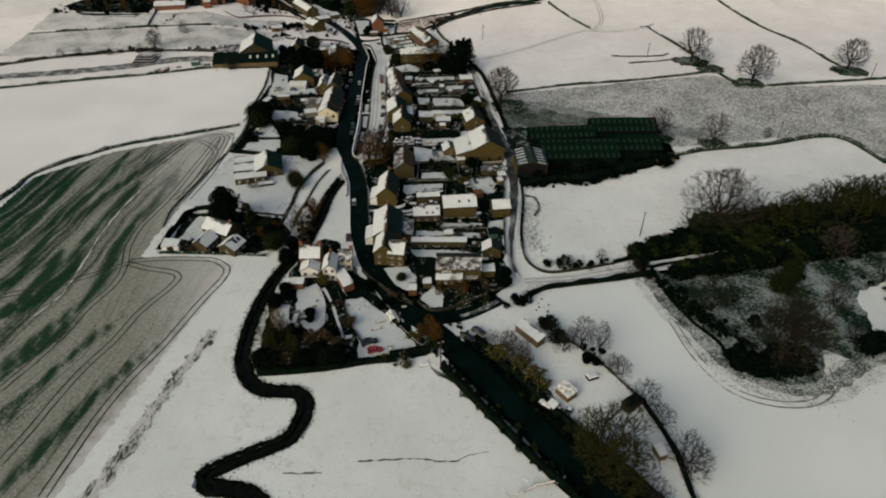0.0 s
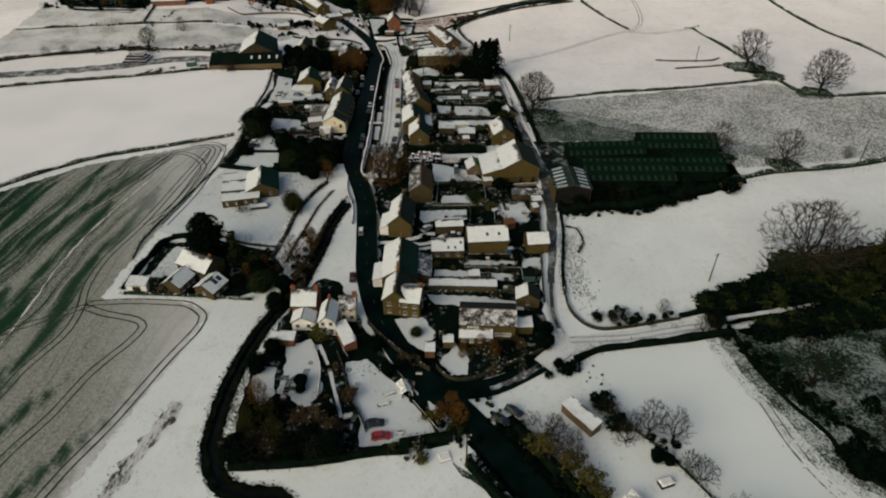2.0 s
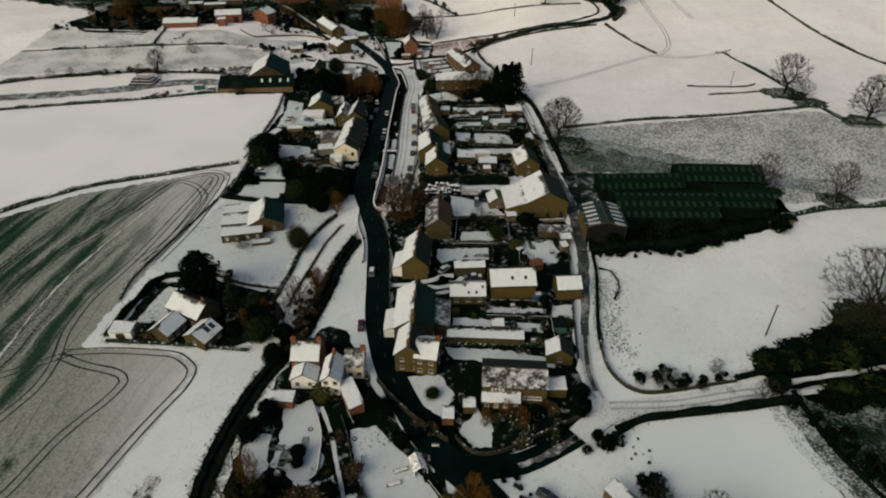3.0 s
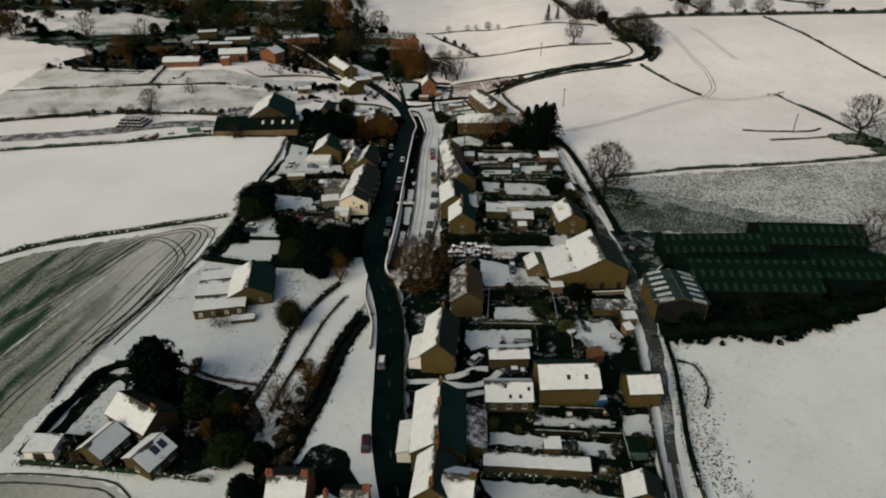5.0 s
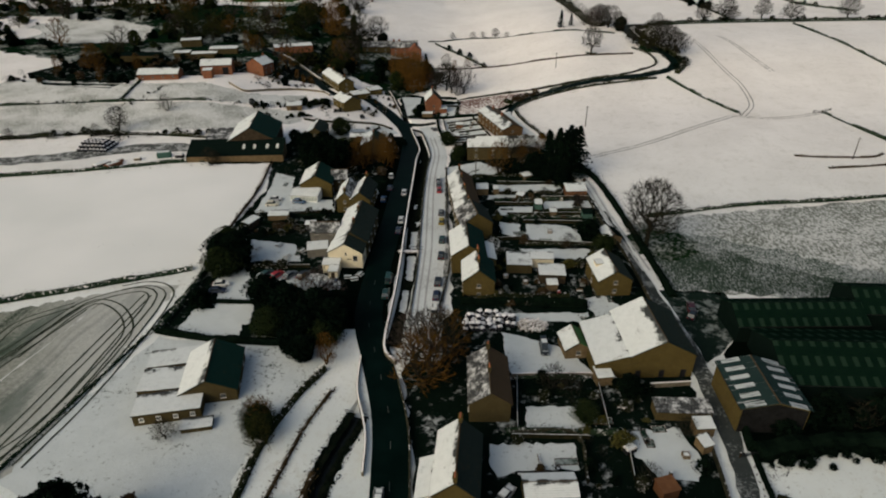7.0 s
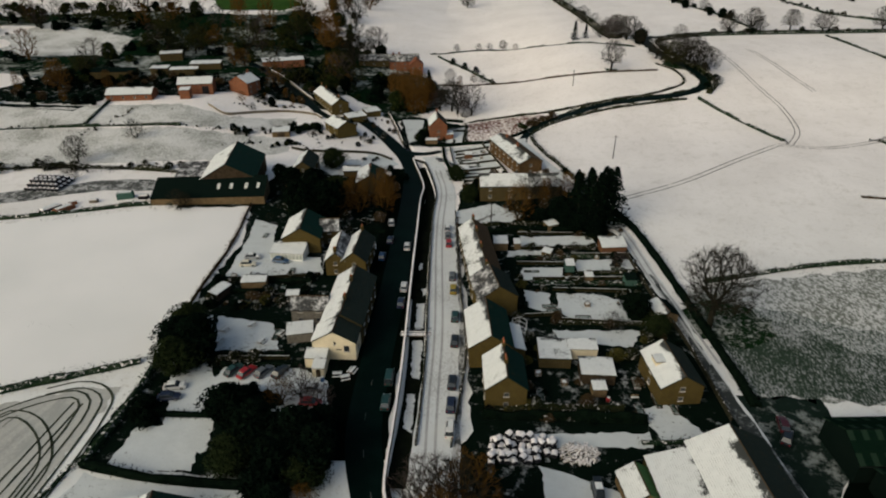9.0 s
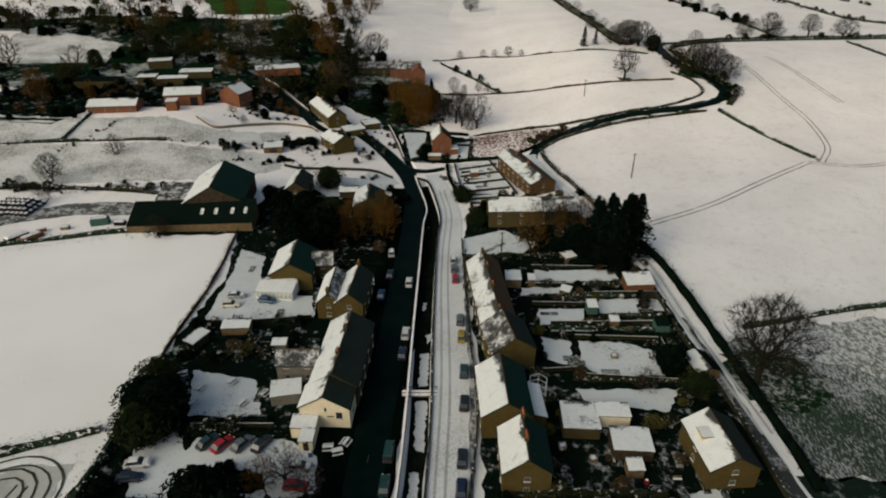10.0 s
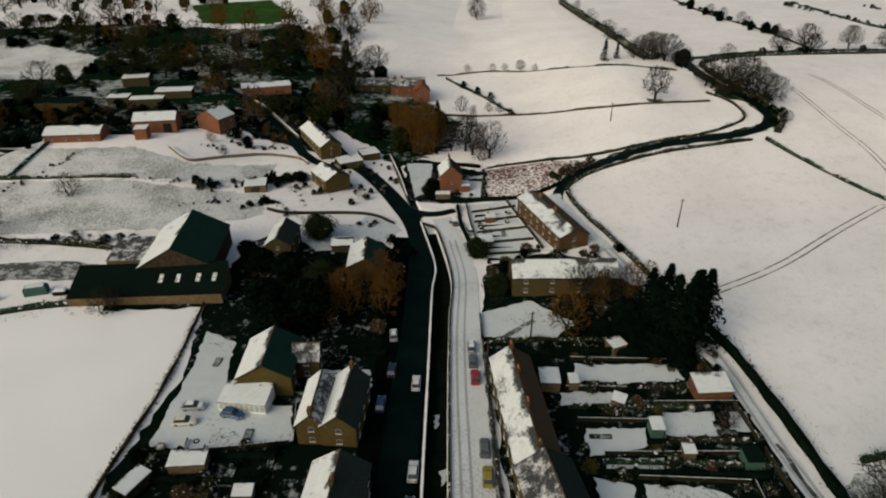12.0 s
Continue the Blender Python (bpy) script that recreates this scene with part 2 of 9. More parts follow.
M = {
    "snow": snow_sheet(),
    # smooth_snow takes over the painted near tones of field_snow
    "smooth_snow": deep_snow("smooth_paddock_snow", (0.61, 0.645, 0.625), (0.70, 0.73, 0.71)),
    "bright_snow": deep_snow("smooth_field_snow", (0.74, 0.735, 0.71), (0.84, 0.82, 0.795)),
    "lawn": thin_snow("garden_snow", (0.05, 0.06, 0.04), 0.60, 1.3, white=(0.61, 0.64, 0.64), old=(0.47, 0.50, 0.50)),
    "field2": thin_snow("grazed_snow", (0.19, 0.205, 0.175), 0.50, 1.5, -20.0, 0.6, white=(0.60, 0.60, 0.585), old=(0.50, 0.50, 0.485), blotch=0.2),
    "grazed_mid": thin_snow("grazed_half_snow", (0.06, 0.085, 0.065), 0.49, 2.6, -40.0, 0.4, white=(0.46, 0.47, 0.46), old=(0.33, 0.34, 0.335), blotch=0.2),
    "grazed_dark": thin_snow("grazed_thin_snow", (0.035, 0.056, 0.038), 0.46, 2.6, -40.0, 0.4, white=(0.4, 0.41, 0.41), old=(0.22, 0.23, 0.23)),
    "rough": thin_snow("rough_pasture_snow", (0.34, 0.345, 0.31), 0.52, 1.6, white=(0.68, 0.675, 0.655), old=(0.54, 0.54, 0.52)),
    "scrub_rim": thin_snow("thin_snow_on_rough_grass", (0.22, 0.24, 0.22), 0.545, 1.8, white=(0.66, 0.69, 0.67), old=(0.56, 0.59, 0.575), blotch=0.3, coarse=0.2),
    "scrub_edge": thin_snow("rough_grass_in_snow", (0.05, 0.07, 0.055), 0.49, 1.8, white=(0.52, 0.55, 0.535), old=(0.34, 0.37, 0.355), blotch=0.3, coarse=0.2),
    "scrub": thin_snow("scrub_ground", (0.011, 0.028, 0.017), 0.48, 1.5, white=(0.38, 0.41, 0.40), old=(0.14, 0.175, 0.16), blotch=0.45, coarse=0.09),
    # snow patches over a base blackened for the shadow between houses
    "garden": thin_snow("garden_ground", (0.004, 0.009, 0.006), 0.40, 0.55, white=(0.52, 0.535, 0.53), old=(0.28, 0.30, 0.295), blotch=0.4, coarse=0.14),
    # deep shade below trees and hedges, put into a near-black ground colour
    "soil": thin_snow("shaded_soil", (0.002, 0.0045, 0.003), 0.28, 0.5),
    "verge_grass": thin_snow("dark_verge_grass", (0.022, 0.027, 0.012), 0.43, 0.9, white=(0.4, 0.4, 0.38), old=(0.2, 0.2, 0.18), blotch=0.45, coarse=0.15),
    "verge_tuft": thin_snow("tufted_field_edge", (0.05, 0.056, 0.038), 0.53, 0.8, 10.0, 0.35, white=(0.62, 0.62, 0.6), old=(0.45, 0.45, 0.43), blotch=0.3),
    "wood_ground": thin_snow("snowy_wood_floor", (0.005, 0.016, 0.007), 0.44, 0.30, white=(0.50, 0.51, 0.49), old=(0.22, 0.24, 0.21), blotch=0.5, coarse=0.035),
    "paddock": thin_snow("paddock_snow", (0.40, 0.41, 0.39), 0.60, 2.0, white=(0.62, 0.63, 0.625), old=(0.50, 0.51, 0.505)),
    "redveg": thin_snow("dead_bracken", (0.14, 0.058, 0.042), 0.475, 0.9, blotch=0.15),
    "grass": surface("green_grass", (0.02, 0.05, 0.012), (0.04, 0.08, 0.02), 0.1, 2.0),
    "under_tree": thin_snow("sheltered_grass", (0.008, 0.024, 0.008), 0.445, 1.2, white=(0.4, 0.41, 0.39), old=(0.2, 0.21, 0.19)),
    "plough": ploughed(),
    "rut": surface("wheel_rut_soil", (0.018, 0.027, 0.018), (0.065, 0.072, 0.052), 0.4, 4.0),
    "rut_faint": thin_snow("faint_wheel_rut", (0.17, 0.165, 0.15), 0.44, 0.6),
    "asphalt": surface("wet_asphalt", (0.0008, 0.0044, 0.0035), (0.0025, 0.0088, 0.0072), 0.15, 5.0, 0.45, 0.0, 0.015),
    "concrete": thin_snow("farmyard_concrete", (0.012, 0.022, 0.017), 0.445, 0.5, white=(0.3, 0.32, 0.31), old=(0.12, 0.14, 0.13), blotch=0.5, coarse=0.15),
    "lane": thin_snow("driven_snow_lane", (0.50, 0.505, 0.495), 0.55, 2.2, white=(0.66, 0.68, 0.675), old=(0.56, 0.58, 0.575)),
    "rut_snow": thin_snow("packed_snow_rut", (0.42, 0.425, 0.42), 0.48, 2.2, white=(0.48, 0.485, 0.48), old=(0.38, 0.385, 0.38)),
    "wet_lane": thin_snow("wet_lane_surface", (0.050, 0.057, 0.055), 0.45, 1.6, white=(0.38, 0.39, 0.385), old=(0.20, 0.21, 0.205), blotch=0.5, coarse=0.12),
    "slush": thin_snow("slushy_track", (0.10, 0.105, 0.10), 0.48, 0.8, white=(0.48, 0.48, 0.47), old=(0.3, 0.305, 0.3), blotch=0.5, coarse=0.2),
    "pale_band": thin_snow("unharrowed_band", (0.30, 0.30, 0.275), 0.55, 0.35, white=(0.60, 0.595, 0.575), old=(0.50, 0.495, 0.475), blotch=0.5),
    "dull": surface("weathered_frame", (0.20, 0.19, 0.17), (0.32, 0.31, 0.28), 1.0, 8.0, 0.6, bump=0.1),
    "paint": surface("road_paint", (0.06, 0.065, 0.06), (0.14, 0.145, 0.14), 1.0, 9.0),
    "water": surface("dark_water", (0.004, 0.006, 0.006), (0.010, 0.012, 0.011), 0.3, 2.0, 0.25, 0.0, 0.12, 0.0, 0.25),
    "bank": surface("stream_bank", (0.003, 0.005, 0.0035), (0.009, 0.011, 0.007), 0.5, 4.0),
    "wall_snow": surface("dry_stone_with_snow", (0.10, 0.085, 0.06), (0.2, 0.17, 0.13), 1.5, 6.0, snow=1.1),
    "wall_dark": surface("mossy_stone", (0.016, 0.018, 0.011), (0.046, 0.042, 0.029), 1.5, 6.0, snow=0.2),
    "stone": masonry("buff_stone", (0.090, 0.069, 0.030), (0.054, 0.043, 0.020), (0.047, 0.039, 0.024)),
    "russet": masonry("russet_stone", (0.130, 0.077, 0.034), (0.080, 0.050, 0.024), (0.060, 0.042, 0.026)),
    "brick": masonry("red_brick", (0.24, 0.095, 0.048), (0.17, 0.068, 0.036), (0.13, 0.085, 0.06), 4.5),
    "gold": masonry("golden_stone", (0.112, 0.083, 0.027), (0.070, 0.053, 0.019), (0.057, 0.046, 0.024)),
    "grey": masonry("grey_stone", (0.14, 0.13, 0.115), (0.20, 0.185, 0.16), (0.1, 0.095, 0.085)),
    "cream": surface("cream_render", (0.62, 0.54, 0.38), (0.72, 0.64, 0.47), 0.5, 5.0, 0.9, bump=0.1),
    "white": surface("white_render", (0.70, 0.68, 0.62), (0.8, 0.78, 0.72), 0.5, 5.0, 0.9, bump=0.1),
    "roof_snow": roof_snow("roof_snow"),
    "roof_thaw": roof_snow("thawing_roof_snow", 0.07),
    "slate": tiled("grey_slate", (0.016, 0.025, 0.022), (0.032, 0.042, 0.036)),
    "greenslate": tiled("green_slate", (0.007, 0.026, 0.021), (0.014, 0.038, 0.031)),
    "brown_tile": tiled("brown_tile", (0.09, 0.06, 0.035), (0.06, 0.045, 0.03)),
    "melting": tiled("melting_snow_on_stone_slate", (0.030, 0.026, 0.018), (0.05, 0.045, 0.034), snow=0.62),
    "patchy": tiled("snow_flecked_slate", (0.045, 0.048, 0.05), (0.07, 0.072, 0.072), snow=0.55),
    "red_tile": tiled("red_clay_tile", (0.26, 0.10, 0.06), (0.18, 0.07, 0.045)),
    "sheet": sheeted("green_grey_sheet_roof", (0.002, 0.008, 0.005), (0.005, 0.013, 0.008), (0.016, 0.031, 0.020)),
    "sheet_snow": sheeted("sheet_roof_half_snowed", (0.012, 0.024, 0.023), (0.022, 0.038, 0.036), panels=False, snow=True),
    "sheet_plain": sheeted("plain_sheet_roof", (0.003, 0.007, 0.0055), (0.006, 0.011, 0.009), panels=False),
    "glass": glassy("window_glass"),
    "clear": surface("greenhouse_glass", (0.30, 0.33, 0.30), (0.45, 0.47, 0.43), 0.8, 4.0, 0.2, snow=0.5),
    "frame": surface("white_painted_frame", (0.7, 0.7, 0.67), (0.8, 0.8, 0.77), 1.0, 8.0, 0.5, bump=0.1),
    "dark_wood": surface("dark_stained_wood", (0.03, 0.022, 0.014), (0.06, 0.045, 0.03), 1.0, 9.0, snow=0.4),
    "wood": surface("weathered_timber", (0.10, 0.07, 0.036), (0.16, 0.115, 0.065), 1.0, 9.0, snow=0.5),
    "fence_wood": surface("dark_mossy_boards", (0.010, 0.011, 0.006), (0.028, 0.025, 0.012), 1.0, 8.0),
    "orange_wood": surface("orange_stained_boards", (0.15, 0.072, 0.036), (0.11, 0.052, 0.026), 1.0, 7.0),
    "green_wood": surface("green_painted_boards", (0.05, 0.11, 0.04), (0.07, 0.14, 0.05), 1.0, 7.0),
    "teal_wood": surface("teal_painted_boards", (0.04, 0.09, 0.075), (0.06, 0.11, 0.09), 1.0, 7.0),
    "pot": surface("clay_chimney_pot", (0.36, 0.13, 0.07), (0.28, 0.10, 0.06), 2.0, 9.0),
    "iron": surface("dark_iron", (0.015, 0.016, 0.017), (0.03, 0.03, 0.03), 1.0, 9.0, 0.5, 0.5),
    "rubber": surface("black_rubber", (0.008, 0.008, 0.008), (0.015, 0.015, 0.015), 1.0, 9.0),
    "cover": surface("black_plastic_sheeting", (0.008, 0.009, 0.010), (0.02, 0.02, 0.022), 1.0, 5.0, 0.35, snow=0.9),
    "bark": surface("bare_bark", (0.011, 0.011, 0.008), (0.027, 0.025, 0.018), 1.0, 6.0),
    "twig": surface("bare_twigs", (0.013, 0.0125, 0.009), (0.030, 0.027, 0.019), 0.4, 3.0),
    "twig_pink": surface("pinkish_twigs", (0.036, 0.029, 0.026), (0.066, 0.050, 0.045), 0.4, 3.0),
    "twig_far": surface("greenish_winter_twigs", (0.009, 0.014, 0.006), (0.025, 0.027, 0.012), 0.4, 3.0),
    "twig_olive": surface("yellowish_lichened_twigs", (0.016, 0.018, 0.006), (0.042, 0.040, 0.013), 0.4, 3.0),
    "twig_orange": surface("orange_willow_twigs", (0.062, 0.033, 0.009), (0.115, 0.059, 0.014), 0.4, 3.0),
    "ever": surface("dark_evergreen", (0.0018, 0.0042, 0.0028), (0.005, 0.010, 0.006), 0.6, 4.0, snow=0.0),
    # the laurels' own green; on spruce_lit it paints sunlit foliage
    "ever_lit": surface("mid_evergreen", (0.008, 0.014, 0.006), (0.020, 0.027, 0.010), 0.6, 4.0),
    "shrub": surface("winter_shrub", (0.007, 0.011, 0.005), (0.026, 0.027, 0.013), 0.6, 4.0, snow=0.22),
    "hedge": surface("clipped_winter_hedge", (0.006, 0.017, 0.009), (0.024, 0.038, 0.020), 0.5, 4.0, snow=0.26),
    "hedge_brown": surface("brown_hedge", (0.030, 0.021, 0.011), (0.058, 0.040, 0.020), 0.5, 4.0, snow=0.1),
    "olive": surface("olive_winter_scrub", (0.006, 0.015, 0.005), (0.030, 0.034, 0.010), 0.4, 3.0),
    "ivy": surface("yellow_green_shrub", (0.035, 0.036, 0.010), (0.07, 0.062, 0.018), 0.6, 4.0),
    "bale": surface("bale_wrap", (0.012, 0.013, 0.016), (0.03, 0.03, 0.034), 1.0, 5.0, 0.4, snow=1.2),
}
PAINTS = {"maroon": (0.05, 0.006, 0.008), "red": (0.30, 0.014, 0.018), "dark": (0.012, 0.016, 0.020), "grey": (0.10, 0.11, 0.115), "white": (0.62, 0.62, 0.60), "blue": (0.02, 0.07, 0.16),
          "silver": (0.32, 0.33, 0.34), "green": (0.015, 0.05, 0.045), "cream": (0.62, 0.58, 0.46), "yellow": (0.26, 0.20, 0.02), "navy": (0.012, 0.02, 0.045)}
for key, c in PAINTS.items():
    M["car_" + key] = surface(key + "_car_paint", c, tuple(0.85 * v for v in c), 1.0, 5.0, 0.28, 0.0, 0.5, bump=0.02)


# ---------------------------------------------------------------- mesh helpers
def smooth(t):
    t = min(1.0, max(0.0, t))
    return t * t * (3 - 2 * t)


def rise(x, y):
    """Height of the land: flat by the village, a dip along the stream, hills beyond."""
    return (0.4 + 12 * smooth((y - 400) / 130) * smooth((x + 20) / 60) + 6 * smooth((y - 360) / 70) * smooth((-110 - x) / 50)
            + 9 * smooth((y - 520) / 150) * (1 - smooth((x + 20) / 60)) - 6.5 * smooth((y - 280) / 115) * math.exp(-((x + 48) / 40) ** 2))


class Geo:
    """Collects faces for one mesh."""

    def __init__(self):
        self.v, self.f = [], []

    def poly(self, pts):
        n = len(self.v)
        self.v += [tuple(p) for p in pts]
        self.f.append(tuple(range(n, n + len(pts))))
        return self

    def box(self, x0, x1, y0, y1, z0, z1, taper=0.0):
        t = taper
        return self.hexa([(x0, y0, z0), (x1, y0, z0), (x1, y1, z0), (x0, y1, z0)],
                         [(x0 + t, y0 + t, z1), (x1 - t, y0 + t, z1), (x1 - t, y1 - t, z1), (x0 + t, y1 - t, z1)])

    def hexa(self, low, high):
        n, k = len(self.v), len(low)
        self.v += [tuple(p) for p in (*low, *high)]
        self.f.append(tuple(n + i for i in reversed(range(k))))
        self.f.append(tuple(n + k + i for i in range(k)))
        self.f += [(n + i, n + (i + 1) % k, n + k + (i + 1) % k, n + k + i) for i in range(k)]
        return self

    def rings(self, rings, cap=True):
        n, k = len(self.v), len(rings[0])
        for r in rings:
            self.v += [tuple(p) for p in r]
        for a in range(len(rings) - 1):
            self.f += [(n + a * k + i, n + a * k + (i + 1) % k, n + (a + 1) * k + (i + 1) % k, n + (a + 1) * k + i) for i in range(k)]
        if cap:
            self.f.append(tuple(n + i for i in reversed(range(k))))
            self.f.append(tuple(n + (len(rings) - 1) * k + i for i in range(k)))
        return self

    def tube(self, a, b, ra, rb, sides=5, cap=False):
        a, b = Vector(a), Vector(b)
        d = (b - a).normalized()
        u = d.cross(Vector((0.31, 0.77, 0.55))).normalized()
        w = d.cross(u)
        spin = [(math.cos(2 * math.pi * i / sides), math.sin(2 * math.pi * i / sides)) for i in range(sides)]
        return self.rings([[a + ra * (c * u + s * w) for c, s in spin], [b + rb * (c * u + s * w) for c, s in spin]], cap)

    def spike(self, a, b, r):
        """A thin three-sided twig that ends in a point."""
        d = (b - a).normalized()
        u = d.cross(Vector((0.31, 0.77, 0.55))).normalized()
        w = d.cross(u)
        n = len(self.v)
        self.v += [tuple(a + r * u), tuple(a - 0.5 * r * u + 0.87 * r * w), tuple(a - 0.5 * r * u - 0.87 * r * w), tuple(b)]
        self.f += [(n, n + 1, n + 3), (n + 1, n + 2, n + 3), (n + 2, n, n + 3)]

    def sliver(self, a, b, w, rng):
        """The finest twigs: one narrow blade each."""
        u = (b - a).cross(Vector((rng.gauss(0, 1), rng.gauss(0, 1), rng.gauss(0, 1))))
        u *= w / max(u.length, 0.001)
        n = len(self.v)
        self.v += [tuple(a + u), tuple(a - u), tuple(b)]
        self.f.append((n, n + 1, n + 2))

    def leaf(self, p, size, rng):
        """A small tent of two triangles, turned anyhow."""
        a = Vector((rng.uniform(-1, 1), rng.uniform(-1, 1), rng.uniform(-0.6, 0.6))).normalized() * size
        b = Vector((rng.uniform(-1, 1), rng.uniform(-1, 1), rng.uniform(-0.2, 1.0))).normalized() * size * 0.7
        n = len(self.v)
        self.v += [tuple(p - a), tuple(p + b * 0.6), tuple(p + a), tuple(p - b + Vector((0, 0, 0.3 * size)))]
        self.f += [(n, n + 1, n + 2), (n, n + 2, n + 3)]

    def mesh(self, name, mat):
        me = bpy.data.meshes.new(name)
        me.from_pydata(self.v, [], self.f)
        me.materials.append(M[mat])
        return me


def part(name, geo, mat, parent=None, label=""):
    """One mesh object under a thing or under a part."""
    ob = new(name, geo if isinstance(geo, bpy.types.Mesh) else geo.mesh(name, mat))
    ob.parent = parent
    if label:
        ob["label"] = label
    return ob


def thing(name, x, y, turn, label, category, group="", kind="", z=None):
    """An Empty on the ground that carries the parts of a thing."""
    ob = new(name)
    ob.empty_display_size = 0.5
    ob.location, ob.rotation_euler = (x, y, rise(x, y) if z is None else z), (0, 0, radians(turn))
    return tagged(ob, label, category, group, kind)


def lone(name, geo, mat, label, category, group="", kind=""):
    return tagged(part(name, geo, mat), label, category, group, kind)


def curve(pts, step=3.0):
    """Points at even steps along a smooth line through pts."""
    p = [Vector((*a, 0)) for a in pts]
    p = [2 * p[0] - p[1], *p, 2 * p[-1] - p[-2]]
    out = []
    for i in range(1, len(p) - 2):
        a, b, c, d = p[i - 1:i + 3]
        n = max(1, round((c - b).length / step))
        for k in range(n):
            t = k / n
            out.append(0.5 * (2 * b + (c - a) * t + (2 * a - 5 * b + 4 * c - d) * t * t + (3 * b - a - 3 * c + d) * t ** 3))
    out.append(p[-2])
    return out


def sides(line):
    """Each point of a line with its unit normal to the left."""
    out = []
    for i, p in enumerate(line):
        d = (line[min(i + 1, len(line) - 1)] - line[max(i - 1, 0)]).normalized()
        out.append((p, Vector((-d.y, d.x, 0))))
    return out


def ribbon(name, pts, width, mat, lift, label="", category="", kind="structure", wobble=0.0, step=3.0, across=3):
    """A strip laid along the land; width: a number or (start, end)."""
    rng = random.Random(len(pts) * 7 + int(abs(pts[0][0])))
    w0, w1 = width if isinstance(width, tuple) else (width, width)
    g, rows = Geo(), sides(curve(pts, step))
    for i, (p, n) in enumerate(rows):
        w = (w0 + (w1 - w0) * i / max(1, len(rows) - 1)) / 2
        for k in range(across):
            q = p + n * (w * (2 * k / (across - 1) - 1) + (rng.uniform(-wobble, wobble) if k in (0, across - 1) else 0))
            g.v.append((q.x, q.y, rise(q.x, q.y) + lift))
    for i in range(len(rows) - 1):
        for k in range(across - 1):
            a = i * across + k
            g.f.append((a + 1, a, a + across, a + across + 1))
    return lone(name, g, mat, label, category or name, kind=kind)


def patch(name, corners, mat, lift, label, category, step=6.0, wobble=0.6, kind="structure"):
    """A sheet draped over the land inside a closed outline with an uneven edge."""
    rng = random.Random(int(abs(corners[0][0] * 10)))
    ring = []
    for i, a in enumerate(corners):
        b = corners[(i + 1) % len(corners)]
        n = max(1, int(math.dist(a, b) / (step / 3)))
        ring += [Vector((a[0] + (b[0] - a[0]) * k / n + rng.uniform(-wobble, wobble), a[1] + (b[1] - a[1]) * k / n + rng.uniform(-wobble, wobble))) for k in range(n)]
    xs, ys = [p.x for p in ring], [p.y for p in ring]
    pts = list(ring)
    x = min(xs)
    while x < max(xs):
        y = min(ys)
        while y < max(ys):
            pts.append(Vector((x, y)))
            y += step
        x += step
    v, _, f, *_ = geometry.delaunay_2d_cdt(pts, [], [tuple(range(len(ring)))], 1, 0.001)
    g = Geo()
    g.v, g.f = [(p.x, p.y, rise(p.x, p.y) + lift) for p in v], [tuple(t) for t in f]
    return lone(name, g, mat, label, category, kind=kind)


# ---------------------------------------------------------------- land
MAIN_ROAD = [(190.0, -140.0), (120.0, -42.0), (72.0, 26.0), (48.0, 58.0), (36.0, 73.6), (26.2, 85.7), (16.8, 98.9), (7.4, 112.2), (-1.9, 124.0), (-11.5, 133.5), (-21.65, 150.9), (-27.8, 169.6), (-30.6, 188.5), (-33.5, 208.5), (-38.8, 226.0), (-43.3, 241.0), (-44.5, 262.0), (-44.8, 287.0), (-45.9, 312.6), (-47.7, 349.7), (-51.8, 386.0), (-61.8, 409.0), (-74.3, 428.0), (-87.3, 442.0), (-104.3, 470.0), (-121.3, 492.0), (-149.3, 520.0)]
STREAM_SOUTH = [(70.0, -120.0), (52.0, -60.0), (20.0, -20.0), (2.0, 30.0), (-16.0, 52.0), (-30.0, 64.0), (-41.7, 73.5), (-50.8, 75.2), (-52.5, 78.0), (-44.2, 83.3), (-35.5, 88.5), (-33.6, 97.0), (-36.5, 101.5), (-46.5, 102.8), (-53.2, 112.0),
                (-54.6, 129.7), (-52.0, 147.9), (-46.8, 163.5), (-44.2, 180.0), (-42.8, 196.8), (-39.6, 210.0)]
STREAM_NORTH = [(-36.3, 232.0), (-36.0, 250.8), (-36.6, 265.4), (-37.8, 281.8), (-39.6, 309.8), (-41.2, 340.5), (-42.0, 360.0), (-48.2, 389.7)]
STREAM_FAR = [(-53.0, 400.0), (-61.5, 427.7), (-67.2, 446.1), (-74.0, 470.0)]


